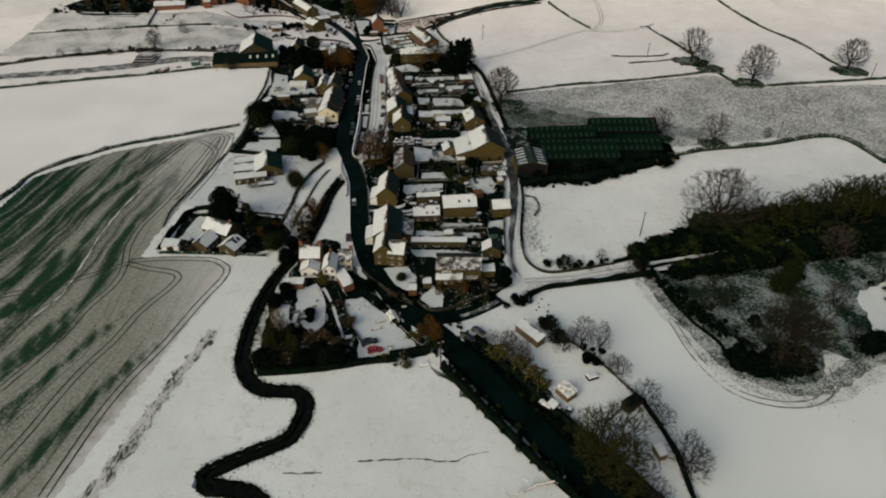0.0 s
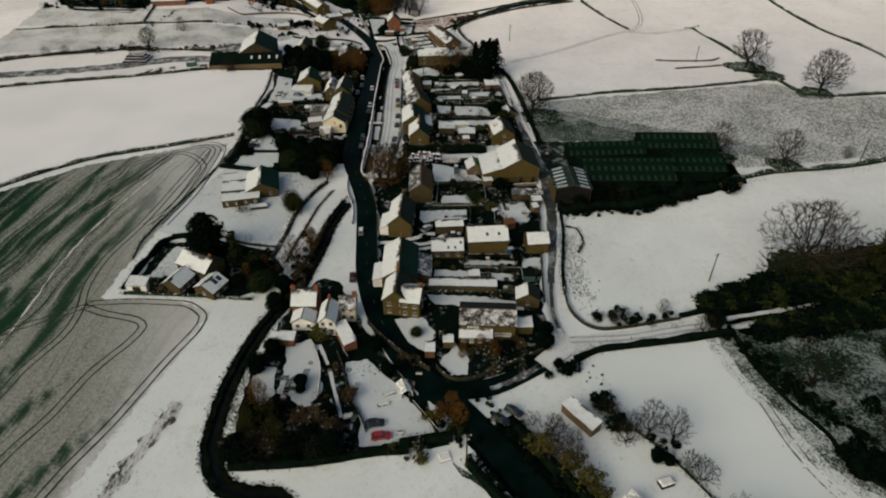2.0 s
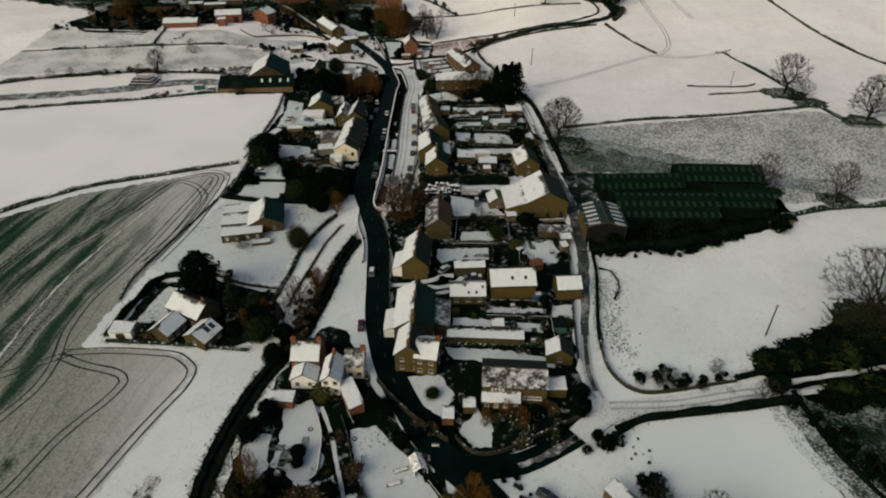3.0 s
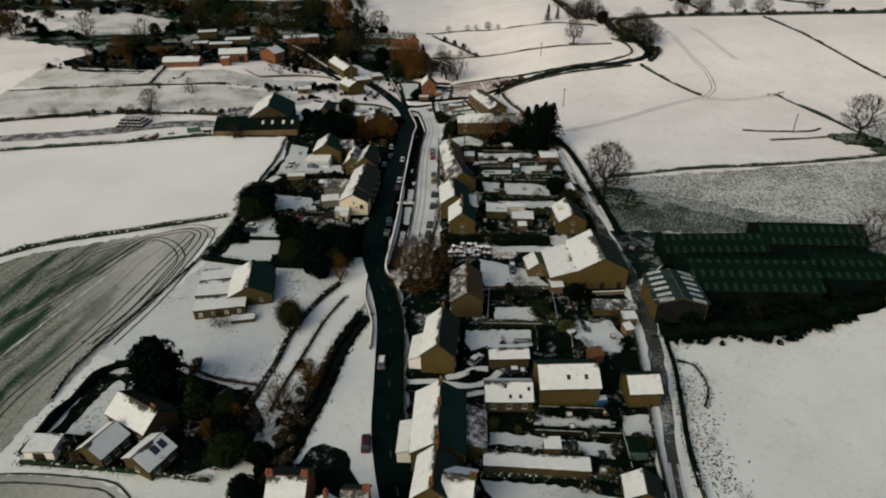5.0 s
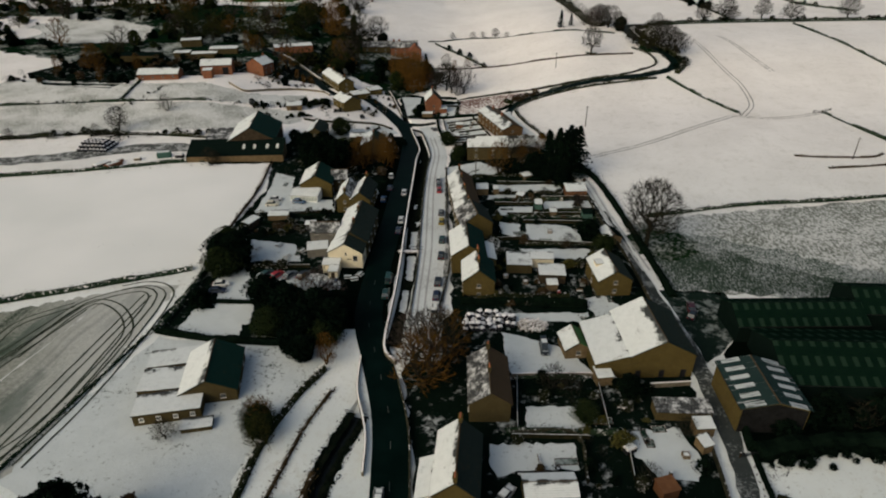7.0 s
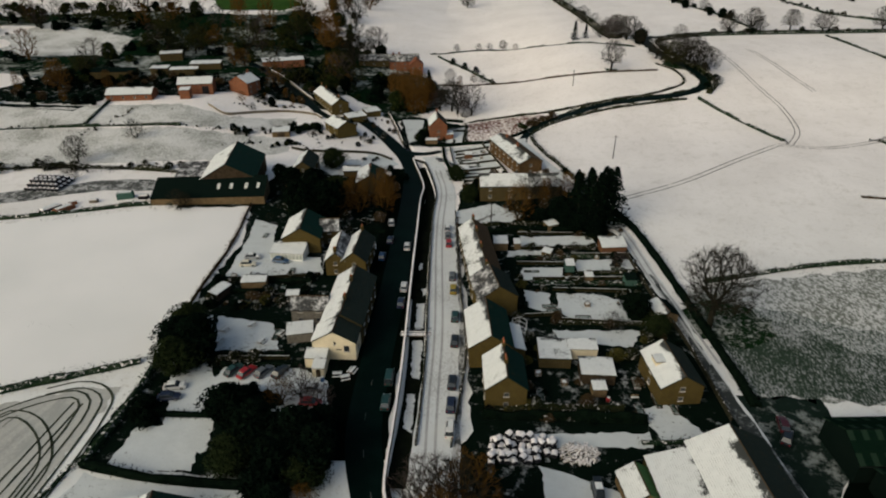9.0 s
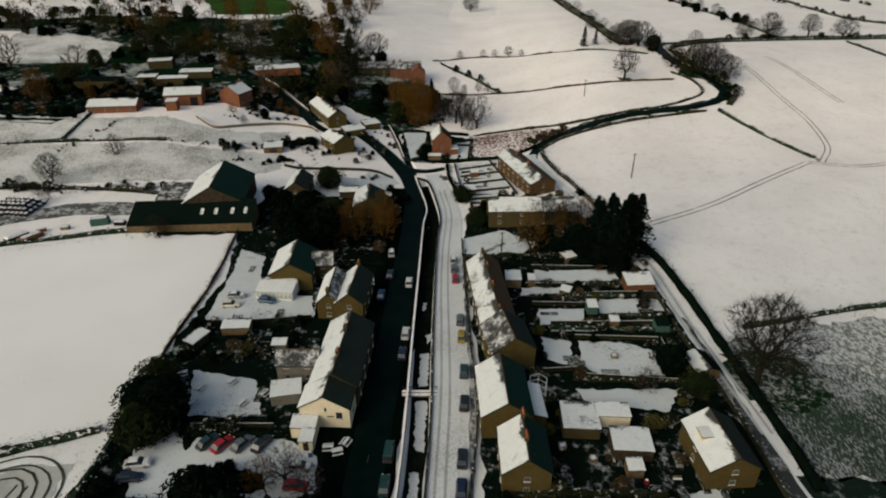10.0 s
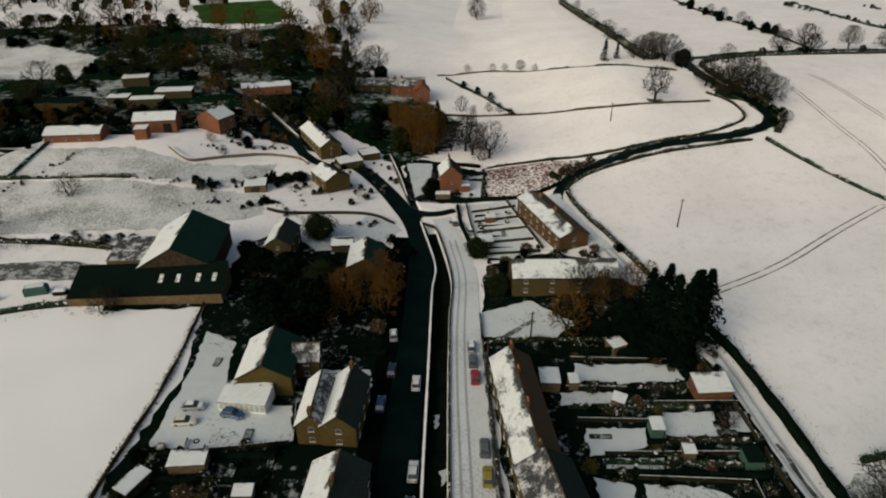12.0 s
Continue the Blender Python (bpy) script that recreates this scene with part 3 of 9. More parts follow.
def build_ground():
    """One sheet to the horizon, with the brook's channel pressed into it."""
    lines = [(curve(STREAM_SOUTH, 1.5), 1.7, 1.1), (curve(STREAM_NORTH, 2.0), 1.9, 1.6), (curve(STREAM_FAR, 2.0), 1.4, 1.2)]
    pts, low = [], {}
    near = [p for line, w, d in lines for p in line]
    cells = {}
    for p in near:
        cells.setdefault((int(p.x // 8), int(p.y // 8)), []).append(p)

    def clear(x, y, r):
        i, j = int(x // 8), int(y // 8)
        return all((p.x - x) ** 2 + (p.y - y) ** 2 > r * r for a in (i - 1, i, i + 1) for b in (j - 1, j, j + 1) for p in cells.get((a, b), ()))

    rng = random.Random(5)
    for line, w, d in lines:
        for k, (p, n) in enumerate(sides(line)):
            for off, drop in ((w + 0.5, 0.0), (w - 0.35, d), (0.0, d + 0.1), (-w + 0.35, d), (-w - 0.5, 0.0)):
                q = p + n * (off + rng.uniform(-0.2, 0.2) * (drop == 0))
                pts.append((q.x, q.y, rise(q.x, q.y) - drop))
    for x in range(-320, 321, 4):
        for y in range(-140, 700, 4):
            if clear(x, y, 3.4):
                pts.append((x, y, rise(x, y)))
    for x in range(-4000, 4001, 250):
        for y in range(-3500, 4501, 250):
            if not (-325 < x < 325 and -145 < y < 705):
                pts.append((x, y, rise(x, y)))
    for x in range(-1100, 1101, 40):
        for y in range(-200, 1500, 40):
            if not (-330 < x < 330 and -150 < y < 710):
                pts.append((x, y, rise(x, y)))
    v, _, f, orig, *_ = geometry.delaunay_2d_cdt([Vector(p[:2]) for p in pts], [], [], 0, 0.0001)
    g = Geo()
    g.v = [(q.x, q.y, pts[o[0]][2] if o else rise(q.x, q.y)) for q, o in zip(v, orig)]
    g.f = [tuple(t) for t in f]
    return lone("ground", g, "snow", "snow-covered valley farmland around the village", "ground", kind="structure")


build_ground()
for line, w, d in ((STREAM_SOUTH, 1.5, 0.85), (STREAM_NORTH, 1.7, 1.35), (STREAM_FAR, 1.3, 0.95)):
    ribbon("water", line, 2 * w, "water", -d, "narrow dark brook between snowy banks", "stream", step=1.5)
for line, w in ((STREAM_SOUTH, 2.0), ):
    for s in (-1, 1):
        edge = [(p.x + s * n.x * (w - 0.6), p.y + s * n.y * (w - 0.6)) for p, n in sides(curve(line, 6.0))]
        ribbon("bank", edge, 1.5, "bank", 0.03, "dark grassy edge of the brook", "bank", wobble=0.3, step=1.0)
ribbon("bank", STREAM_NORTH, 4.6, "bank", -1.25, "dark bed of the walled brook", "bank", step=2.0)

# fields and worn ground
SOIL_BANDS = (
    ([(-145.5, 222.3), (-147.5, 208.3), (-146.3, 194.7), (-145.7, 175.9), (-147.4, 161.8)], 7),
    ([(-160.5, 210.9), (-160.4, 198.8), (-161.6, 186.0)], 8),
    ([(-132.9, 232.4), (-133.9, 203.1), (-136.5, 181.3), (-136.0, 162.5), (-133.3, 147.6), (-135.4, 141.5)], 7),
    ([(-116.6, 239.4), (-122.7, 212.0), (-128.4, 194.8), (-132.2, 169.0), (-133.5, 150.4), (-136.0, 142.6)], 5),
    ([(-118.3, 206.7), (-120.7, 179.5), (-121.0, 162.6), (-119.1, 147.6), (-122.2, 136.9), (-128.0, 128.9)], 6),
    ([(-106.7, 216.7), (-106.7, 194.9), (-108.7, 178.9), (-109.2, 165.8), (-107.5, 153.4), (-106.3, 142.2), (-108.2, 131.9), (-113.2, 120.3), (-116.8, 109.8)], 5),
    ([(-104.2, 130.4), (-108.5, 120.3), (-112.5, 113.5), (-115.1, 107.1)], 6),
    ([(-151.7, 183.1), (-153.1, 171.7)], 6),
    ([(-127.0, 162.5), (-125.1, 144.8), (-127.8, 134.3), (-129.4, 131.3)], 5),
    ([(-93.1, 129.5), (-98.3, 118.1), (-101.8, 109.8), (-104.0, 97.7), (-106.1, 91.8)], 3.5),
    ([(-71.8, 129.6), (-75.8, 120.4), (-81.8, 111.9), (-86.5, 102.2), (-90.4, 90.2), (-92.9, 82.5), (-95.7, 74.0)], 3.5),
    ([(-106.9, 192.9), (-103.6, 210.2), (-103.2, 223.3), (-102.7, 238.8), (-101.7, 246.2)], 3),
)
plough_field = patch("field", [(-260, 120), (-162.5, 188), (-162.5, 209.7), (-140.3, 231.4), (-117.7, 242.8), (-101, 250), (-93.6, 250.5), (-93.9, 226.6), (-96.2, 193.1), (-98.5, 169.3),
                (-98.5, 157.5), (-78.4, 158.0), (-67.6, 153.6), (-69.8, 139.7), (-74.8, 116.1), (-78.8, 93.5), (-86.0, 60.0), (-100, -10), (-140, -40), (-260, -40)],
      "plough", 0.05, "harrowed field in bands of soil and thin snow", "field", step=2.4, wobble=0.6)


def spread_soil(ob):
    """Notes on each point of the field how much wet soil the harrow has turned up there."""
    at = np.empty(3 * len(ob.data.vertices))
    ob.data.vertices.foreach_get("co", at)
    at = at.reshape(-1, 3)[:, :2]
    soil = np.zeros(len(at))
    for pts, wide in SOIL_BANDS:
        line = curve(pts, 2.0)
        for k, p in enumerate(line):
            w = wide * 0.52 * (0.55 + 0.9 * abs(noise.noise((p.x * 0.03, p.y * 0.03, wide)))) * (1 if p.x < -150 else min(1.0, 0.35 + k / 6))
            soil = np.maximum(soil, np.exp(-((at - (p.x, p.y)) ** 2).sum(axis=1) / (w * w)))
    ob.data.attributes.new("soil", "FLOAT", "POINT").data.foreach_set("value", soil)


spread_soil(plough_field)
ribbon("verge", [(-64.2, 123.5), (-69.5, 104.2), (-72, 88.6), (-76, 72), (-84, 52)], 3.4, "verge_tuft", 0.055, "dead tussocks along the ploughed edge", "verge", wobble=0.9, step=1.2)
patch("pasture", [(28.5, 256), (28.2, 275), (26, 292), (33, 296.5), (96, 312), (149.6, 324), (161, 307), (236.9, 311), (260, 300), (240, 262), (187.9, 228.3), (181.6, 247), (167.8, 249.7), (91.5, 236), (60, 256)],
      "field2", 0.05, "grazed pasture flecked through thin snow", "field", wobble=1.0)
patch("pasture", [(-262, 350), (-211.5, 360), (-150.2, 368), (-118, 374), (-100, 386), (-105, 402), (-130, 400), (-146.2, 400), (-262, 390)],
      "rough", 0.05, "rough tussocky pasture under broken snow", "field", wobble=1.0)
patch("pasture", [(-262, 392), (-200, 396), (-146, 402), (-110, 408), (-108, 428), (-135, 417), (-160, 424), (-200, 420), (-262, 424)],
      "rough", 0.05, "rough tussocky pasture under broken snow", "field", wobble=1.0)
patch("scrub_ground", [(68.5, 150), (70, 137), (74, 127), (77.5, 119), (77.5, 111), (84, 105.8), (92, 104.2), (98.5, 105.5), (102, 111), (105, 117), (113, 112), (120, 116), (124, 128), (127, 140), (150, 152), (190, 152), (190, 160), (150, 168), (118, 162), (90, 156)],
      "scrub", 0.065, "rough ground with brambles under thin snow", "scrub", wobble=0.9)
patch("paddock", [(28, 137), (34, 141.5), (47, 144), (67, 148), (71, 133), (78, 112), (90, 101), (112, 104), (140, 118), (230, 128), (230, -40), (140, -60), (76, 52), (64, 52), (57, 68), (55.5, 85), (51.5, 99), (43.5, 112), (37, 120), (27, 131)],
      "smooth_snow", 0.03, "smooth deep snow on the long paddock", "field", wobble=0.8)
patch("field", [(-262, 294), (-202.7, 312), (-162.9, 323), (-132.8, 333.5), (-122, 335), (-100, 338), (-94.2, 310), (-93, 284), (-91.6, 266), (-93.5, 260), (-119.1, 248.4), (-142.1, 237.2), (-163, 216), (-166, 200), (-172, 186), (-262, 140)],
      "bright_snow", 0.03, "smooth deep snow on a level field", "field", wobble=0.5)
# the shade under the scrub is in this sheet's colour
patch("wood_floor", [(68.5, 152), (72, 148.5), (90, 151.5), (120, 158), (150, 164), (150, 170), (118, 163), (90, 157)], "soil", 0.068, "ground under the lane scrub, darkened for shade", "woodland", wobble=1.0)
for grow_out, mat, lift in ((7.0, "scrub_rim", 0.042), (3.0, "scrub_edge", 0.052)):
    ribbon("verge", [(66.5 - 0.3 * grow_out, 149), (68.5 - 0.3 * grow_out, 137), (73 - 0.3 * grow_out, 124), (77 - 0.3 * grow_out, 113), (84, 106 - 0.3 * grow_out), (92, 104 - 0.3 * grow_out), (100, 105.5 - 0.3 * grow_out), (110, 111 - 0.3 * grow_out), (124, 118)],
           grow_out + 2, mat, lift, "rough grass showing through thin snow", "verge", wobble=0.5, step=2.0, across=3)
# shade on the wood floor is painted by the dark sheet
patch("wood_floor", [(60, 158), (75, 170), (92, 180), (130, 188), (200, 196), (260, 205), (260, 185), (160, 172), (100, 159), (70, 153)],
      "soil", 0.06, "floor of the roadside wood, darkened for shade", "woodland", wobble=1.5)
patch("bracken", [(-31.4, 438.5), (-23.9, 441), (-6, 441.2), (8.5, 437.8), (4, 431.5), (-4.5, 423.5), (-10.5, 417), (-19.1, 412.4), (-30.8, 413)], "redveg", 0.05, "reddish dead bracken bank dusted with snow", "scrub")
patch("meadow", [(-272, 728), (-219, 768), (-172, 675), (-178, 645), (-228, 645)], "grass", 0.06, "green meadow clear of snow", "field", wobble=2.0)
patch("wood_floor", [(-440, 520), (-345, 590), (-345, 500), (-250, 462), (-205, 450), (-150, 470), (-128, 462), (-92, 470), (-66, 440), (-48, 462), (-42, 500), (-60, 530), (-100, 560), (-130, 600),
                     (-165, 650), (-200, 630), (-290, 640), (-380, 615), (-460, 640)], "wood_ground", 0.05, "dark wooded ground with patches of snow", "woodland", wobble=2.5)
patch("field", [(-350, 545), (-337, 602), (-256.5, 565), (-243, 521), (-297, 515)], "rough", 0.09, "small snowy paddock among trees", "field", wobble=1.5)

# tufted garden snow, its greyer colour also painting in lens vignetting
patch("garden_lawn", [(-88.5, 230), (-95.5, 205), (-98, 190), (-90, 187.5), (-75, 189), (-66, 186), (-58, 185), (-57, 199), (-52.5, 212), (-50, 226), (-54, 229), (-70, 229)], "lawn", 0.04,
      "greyed snow on the bungalow garden", "lawn", wobble=0.6)
# gardens: half-thawed ground inside the village, its dark base painting shadow between houses
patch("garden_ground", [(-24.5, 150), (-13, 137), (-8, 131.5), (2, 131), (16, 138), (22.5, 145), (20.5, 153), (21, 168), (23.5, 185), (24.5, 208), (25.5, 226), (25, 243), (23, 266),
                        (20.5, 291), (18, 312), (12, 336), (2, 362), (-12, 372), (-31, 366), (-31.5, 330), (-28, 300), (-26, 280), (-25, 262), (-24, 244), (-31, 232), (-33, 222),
                        (-29, 205), (-26.5, 188), (-24.5, 170)], "garden", 0.05, "half-thawed village garden ground with painted shade", "garden")
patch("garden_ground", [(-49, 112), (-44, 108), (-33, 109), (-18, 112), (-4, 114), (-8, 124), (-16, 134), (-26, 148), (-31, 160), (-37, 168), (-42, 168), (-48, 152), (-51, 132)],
      "garden", 0.05, "half-thawed cottage garden ground with painted shade", "garden")
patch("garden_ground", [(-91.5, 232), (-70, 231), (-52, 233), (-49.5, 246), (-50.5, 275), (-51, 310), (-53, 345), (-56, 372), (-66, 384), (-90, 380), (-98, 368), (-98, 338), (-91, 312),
                        (-92, 284), (-90, 262)], "garden", 0.05, "half-thawed garden ground with painted shade behind the roadside houses", "garden")
patch("garden_ground", [(-93, 160.5), (-64, 159.5), (-55, 163), (-52, 172), (-58, 180.5), (-76, 186), (-92, 184)], "garden", 0.05, "half-thawed ground with painted shade at the small farmstead", "garden")
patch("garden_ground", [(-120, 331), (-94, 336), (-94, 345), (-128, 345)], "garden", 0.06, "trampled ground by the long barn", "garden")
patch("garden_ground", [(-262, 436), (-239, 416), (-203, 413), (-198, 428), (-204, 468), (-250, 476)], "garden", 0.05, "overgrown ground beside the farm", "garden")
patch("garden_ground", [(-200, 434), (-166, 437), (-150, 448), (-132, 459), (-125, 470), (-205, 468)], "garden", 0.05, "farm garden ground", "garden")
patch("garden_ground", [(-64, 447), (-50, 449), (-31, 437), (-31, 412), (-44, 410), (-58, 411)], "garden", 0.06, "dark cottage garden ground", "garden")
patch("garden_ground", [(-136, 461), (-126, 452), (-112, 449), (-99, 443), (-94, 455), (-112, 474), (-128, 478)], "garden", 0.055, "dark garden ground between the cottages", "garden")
patch("verge", [(-3, 111), (9, 96), (30, 72), (50, 52), (58, 56), (46, 75), (35, 91.5), (25, 105), (15, 118), (10, 122), (8, 119), (22, 101), (36, 83)], "scrub", 0.05,
      "dark bramble verge beside the road", "verge", wobble=1.2)
ribbon("verge", [(-44.6, 236), (-45.6, 250), (-45.9, 287), (-47.0, 312.6), (-48.9, 349.7), (-52.9, 384)], 12.4, "soil", 0.065, "dark edges of the village road", "verge", wobble=0.4, across=3)
# shadow of hedges and trees beside the road, painted as a dark strip
ribbon("verge", [(160, -90), (122.5, -40), (75, 28), (51, 57), (39, 73), (29, 85.5), (19.5, 99), (10.5, 111.5), (5, 119)], (15.0, 13.0), "soil", 0.07, "road verges with hedge shadow painted in", "verge", wobble=0.5, across=3)
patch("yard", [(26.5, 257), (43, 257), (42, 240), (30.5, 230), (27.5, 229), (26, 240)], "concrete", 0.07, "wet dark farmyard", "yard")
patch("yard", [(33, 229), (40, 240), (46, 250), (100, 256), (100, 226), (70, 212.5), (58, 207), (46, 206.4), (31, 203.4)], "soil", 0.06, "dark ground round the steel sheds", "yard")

patch("pasture", [(29, 258), (70, 255), (115, 246), (122, 254), (90, 268), (62, 280), (28, 294)], "grazed_mid", 0.06, "half-snowed pasture behind the sheds", "field", wobble=2.0)
patch("pasture", [(29, 258), (60, 256), (84, 256), (70, 266), (50, 278), (28, 292)], "grazed_dark", 0.07, "dark thinly snowed pasture behind the sheds", "field", wobble=2.0)
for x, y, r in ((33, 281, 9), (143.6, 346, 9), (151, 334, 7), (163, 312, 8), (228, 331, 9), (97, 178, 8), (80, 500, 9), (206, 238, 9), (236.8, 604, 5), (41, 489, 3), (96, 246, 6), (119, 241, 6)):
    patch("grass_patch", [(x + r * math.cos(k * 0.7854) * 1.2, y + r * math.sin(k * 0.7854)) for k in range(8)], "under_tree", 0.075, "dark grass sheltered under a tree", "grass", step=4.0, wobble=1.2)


LAWNS = []


def lawn(*corners):
    LAWNS.append(corners)
    patch("lawn", list(corners), "lawn", 0.10 + 0.004 * (len(LAWNS) % 9), "small snow-covered garden lawn", "lawn", step=3.0, wobble=0.35)


lawn((-44.6, 141.7), (-39.6, 142.8), (-35.2, 134.5), (-34.4, 127.6), (-41.0, 127.3))
lawn((-29.2, 136.4), (-23.7, 137.9), (-15.9, 129.9), (-12.5, 125.6), (-5.7, 116.5), (-13.9, 114.6), (-22.6, 113.4), (-23.0, 120.4), (-25.9, 125.8))
lawn((-20.0, 152.3), (-11.1, 153.3), (-7.5, 146.8), (-10.4, 140.8), (-14.5, 143.8))
lawn((-6.4, 137.3), (-2.7, 143.9), (0.6, 139.2), (0.3, 134.0), (-3.8, 133.6))
lawn((-14.6, 204.4), (-0.1, 205.8), (0.7, 199.9), (-9.4, 199.2), (-13.6, 197.1), (-14.9, 200.6))
lawn((10.7, 209.1), (19.7, 210.8), (21.9, 203.2), (19.8, 198.6), (13.5, 199.0), (10.1, 204.2))
lawn((-12.3, 237.4), (-5.7, 235.3), (2.0, 231.7), (6.2, 224.2), (-10.7, 223.0))
lawn((0.1, 178.4), (15.6, 178.2), (14.4, 174.4), (8.3, 175.8), (-0.6, 175.8))
lawn((-83.8, 275.5), (-70.0, 273.6), (-65.4, 263.3), (-78.5, 261.6))
lawn((-75.3, 259.4), (-62.2, 260.3), (-53.0, 255.3), (-51.4, 247.1), (-56.5, 243.1), (-61.4, 251.0), (-76.3, 252.7))
lawn((-92.6, 326.1), (-85.1, 323.5), (-80.8, 305.9), (-66.9, 304.4), (-64.1, 295.6), (-80.4, 292.3), (-88.8, 292.9), (-90.4, 314.3))
lawn((-4.3, 290.6), (5.4, 290.8), (12.9, 287.4), (12.1, 280.9), (-0.1, 279.4), (-5.2, 282.0))
lawn((-12.8, 301.0), (-3.0, 302.9), (-2.0, 299.1), (-12.4, 296.0))
lawn((2.0, 306.5), (10.4, 306.8), (11.1, 302.2), (1.8, 301.7))
lawn((-6.7, 275.3), (13.3, 276.7), (9.7, 270.3), (-5.7, 272.0))
lawn((-4.0, 319.4), (7.4, 321.8), (9.3, 317.1), (-4.3, 314.8))
lawn((-6.3, 290.5), (-12.4, 291.3), (-12.5, 284.6), (-7.1, 281.9))
lawn((-33.1, 340.3), (-20.1, 346.5), (-10.0, 336.0), (-15.0, 330.3), (-30.9, 330.7))
lawn((-37.2, 408), (-24.5, 408), (-17.5, 384), (-20.0, 370.2), (-30.8, 369.4), (-35.0, 392.8))
lawn((-88, 263), (-78, 236), (-70, 236), (-73, 250), (-84, 268))
lawn((-66, 246), (-60, 248), (-56, 236), (-63, 235))
lawn((-11, 162.5), (6, 161.8), (16, 159.6), (15, 156.5), (2, 157.6), (-8, 158.6))
lawn((-9, 173.5), (5, 172.8), (5, 170), (-9, 170.5))
lawn((7, 172.5), (14, 172), (13.5, 168.5), (7, 169))
lawn((16.5, 179.5), (22, 180.2), (21.5, 174.5), (16.5, 174))
lawn((-8, 214), (2.5, 215), (3, 209), (-8.5, 207.5))
lawn((-13, 244.2), (8, 246), (8, 242.5), (-12, 241.2))
lawn((7, 252), (13, 253.5), (18, 246), (10, 243.6))
lawn((-88.0, 182.0), (-80.5, 181.5), (-81, 168), (-90, 167))
lawn((-64, 316), (-54, 317), (-53, 311), (-63, 310.5))
lawn((-70, 395), (-62, 396), (-57, 388), (-64, 377), (-72, 380))
lawn((-62.6, 444.7), (-52.7, 447.3), (-51.3, 419.6), (-55.8, 413.9))
lawn((-40.7, 430.4), (-32.4, 434.9), (-33.1, 414.2), (-41, 415.1))
lawn((-89.7, 377.6), (-79.6, 384.7), (-72, 388), (-67, 373.6), (-78.8, 368.2))
lawn((-12.7, 315.5), (-12.1, 320.9), (8.9, 321.7), (7.5, 316.4))
lawn((-16.3, 308.3), (-15.9, 312.1), (-4.4, 312.7), (-5.1, 308.9))
lawn((-12.9, 299.0), (-12.4, 302.7), (-1.3, 303.4), (-2.2, 299.7))
lawn((1.8, 305.1), (2.4, 307.5), (12.4, 308.2), (11.6, 305.8))
lawn((13.0, 303.1), (14.7, 308.3), (18.0, 308.7), (17.0, 303.5))
lawn((-10.5, 292.9), (-9.9, 295.7), (-0.3, 296.3), (-1.1, 293.0))
lawn((-40.8, 126.6), (-43.2, 127), (-43.2, 141.8), (-39.1, 144.5), (-36.5, 141.6), (-32.9, 127.5), (-36.0, 122.5))
lawn((-36.5, 121.9), (-30.4, 125.6), (-28.2, 121.1), (-35.2, 119.7))
lawn((-50.1, 130.7), (-47.9, 135.2), (-45.0, 134.3), (-43.6, 126.1), (-46.6, 122.0))
ribbon("garden_path", [(-36.4, 142.4), (-32.6, 134.8), (-29.6, 126.6), (-27.4, 120.6)], 0.8, "lane", 0.145, "snowy path between two gardens", "path", wobble=0.1, step=1.5)
lawn((-86, 230.5), (-85, 241), (-72, 243), (-71, 232))

ribbon("verge", [(-21.5, 172), (-20.0, 158), (-15.5, 146), (-10.5, 139), (-5.5, 133)], 4.6, "soil", 0.075, "dark edge of the bend", "verge", wobble=0.5, step=2.0)
# roads
ribbon("road", MAIN_ROAD, 6.5, "asphalt", 0.13, "dark wet asphalt village road", "road", across=5)
ribbon("road", [(-11.0, 128.6), (-2.0, 128.9), (6.1, 130.4), (14.2, 135.0), (21.0, 139.6), (26, 144)], (6.0, 4.0), "asphalt", 0.115, "dark side road at the junction", "road")
ribbon("road", [(5.6, 129.7), (12.0, 133.0), (18.4, 137.8), (23.4, 141.9), (26.3, 145.9)], (1.0, 2.6), "slush", 0.136, "slushy middle of the side road", "road", wobble=0.25, step=1.5)
ribbon("lane", [(18.0, 137.5), (22.5, 141.5), (28.2, 145.0), (40.4, 147.3), (54.7, 150.8), (72.9, 154.6), (97.4, 160.4), (129.7, 168.6), (165, 177), (240, 195)], 5.0, "lane", 0.15,
       "narrow lane under driven snow", "lane", wobble=0.3)
ribbon("lane", [(27.5, 141.0), (24.0, 148.0), (22.9, 156.0), (24.2, 168.3), (26.6, 184.5), (28.1, 198.0), (28.8, 209.0), (28.9, 224.6), (27.2, 243.1), (24.0, 266.0), (22.1, 287.0),
                (20.5, 300.0), (18.4, 319.0), (15.8, 331.1), (8.6, 352.4), (2.8, 372.2), (-3.5, 392.0), (-8.5, 410.0)], 3.3, "lane", 0.14, "narrow back lane under driven snow", "lane", wobble=0.3)
ribbon("lane", [(-29.5, 226.0), (-30.2, 240.0), (-30.4, 251.1), (-30.6, 264.0), (-31.2, 280.1), (-32.0, 293.4), (-33.6, 310.1), (-35.2, 331.8), (-36.6, 360.0), (-41.2, 384.6), (-45.5, 398.5)],
       (8.6, 6.4), "lane", 0.14, "snow-covered lane beside the walled brook", "lane", wobble=0.25)
ribbon("verge", [(-4, 420), (0.5, 426.5), (14.3, 437.3), (30.4, 446), (53.5, 454), (70.2, 460), (80.4, 466.8), (84.8, 475), (83.7, 486.4), (78.7, 500.4), (73.3, 515.8), (71.3, 540.9), (74.4, 562.7), (86.8, 569.4), (120.6, 579.4), (190.1, 590.9), (330, 612)],
       (5.4, 8.0), "verge_grass", 0.08, "dark grass verges of the country road", "verge", wobble=0.8, step=2.5)
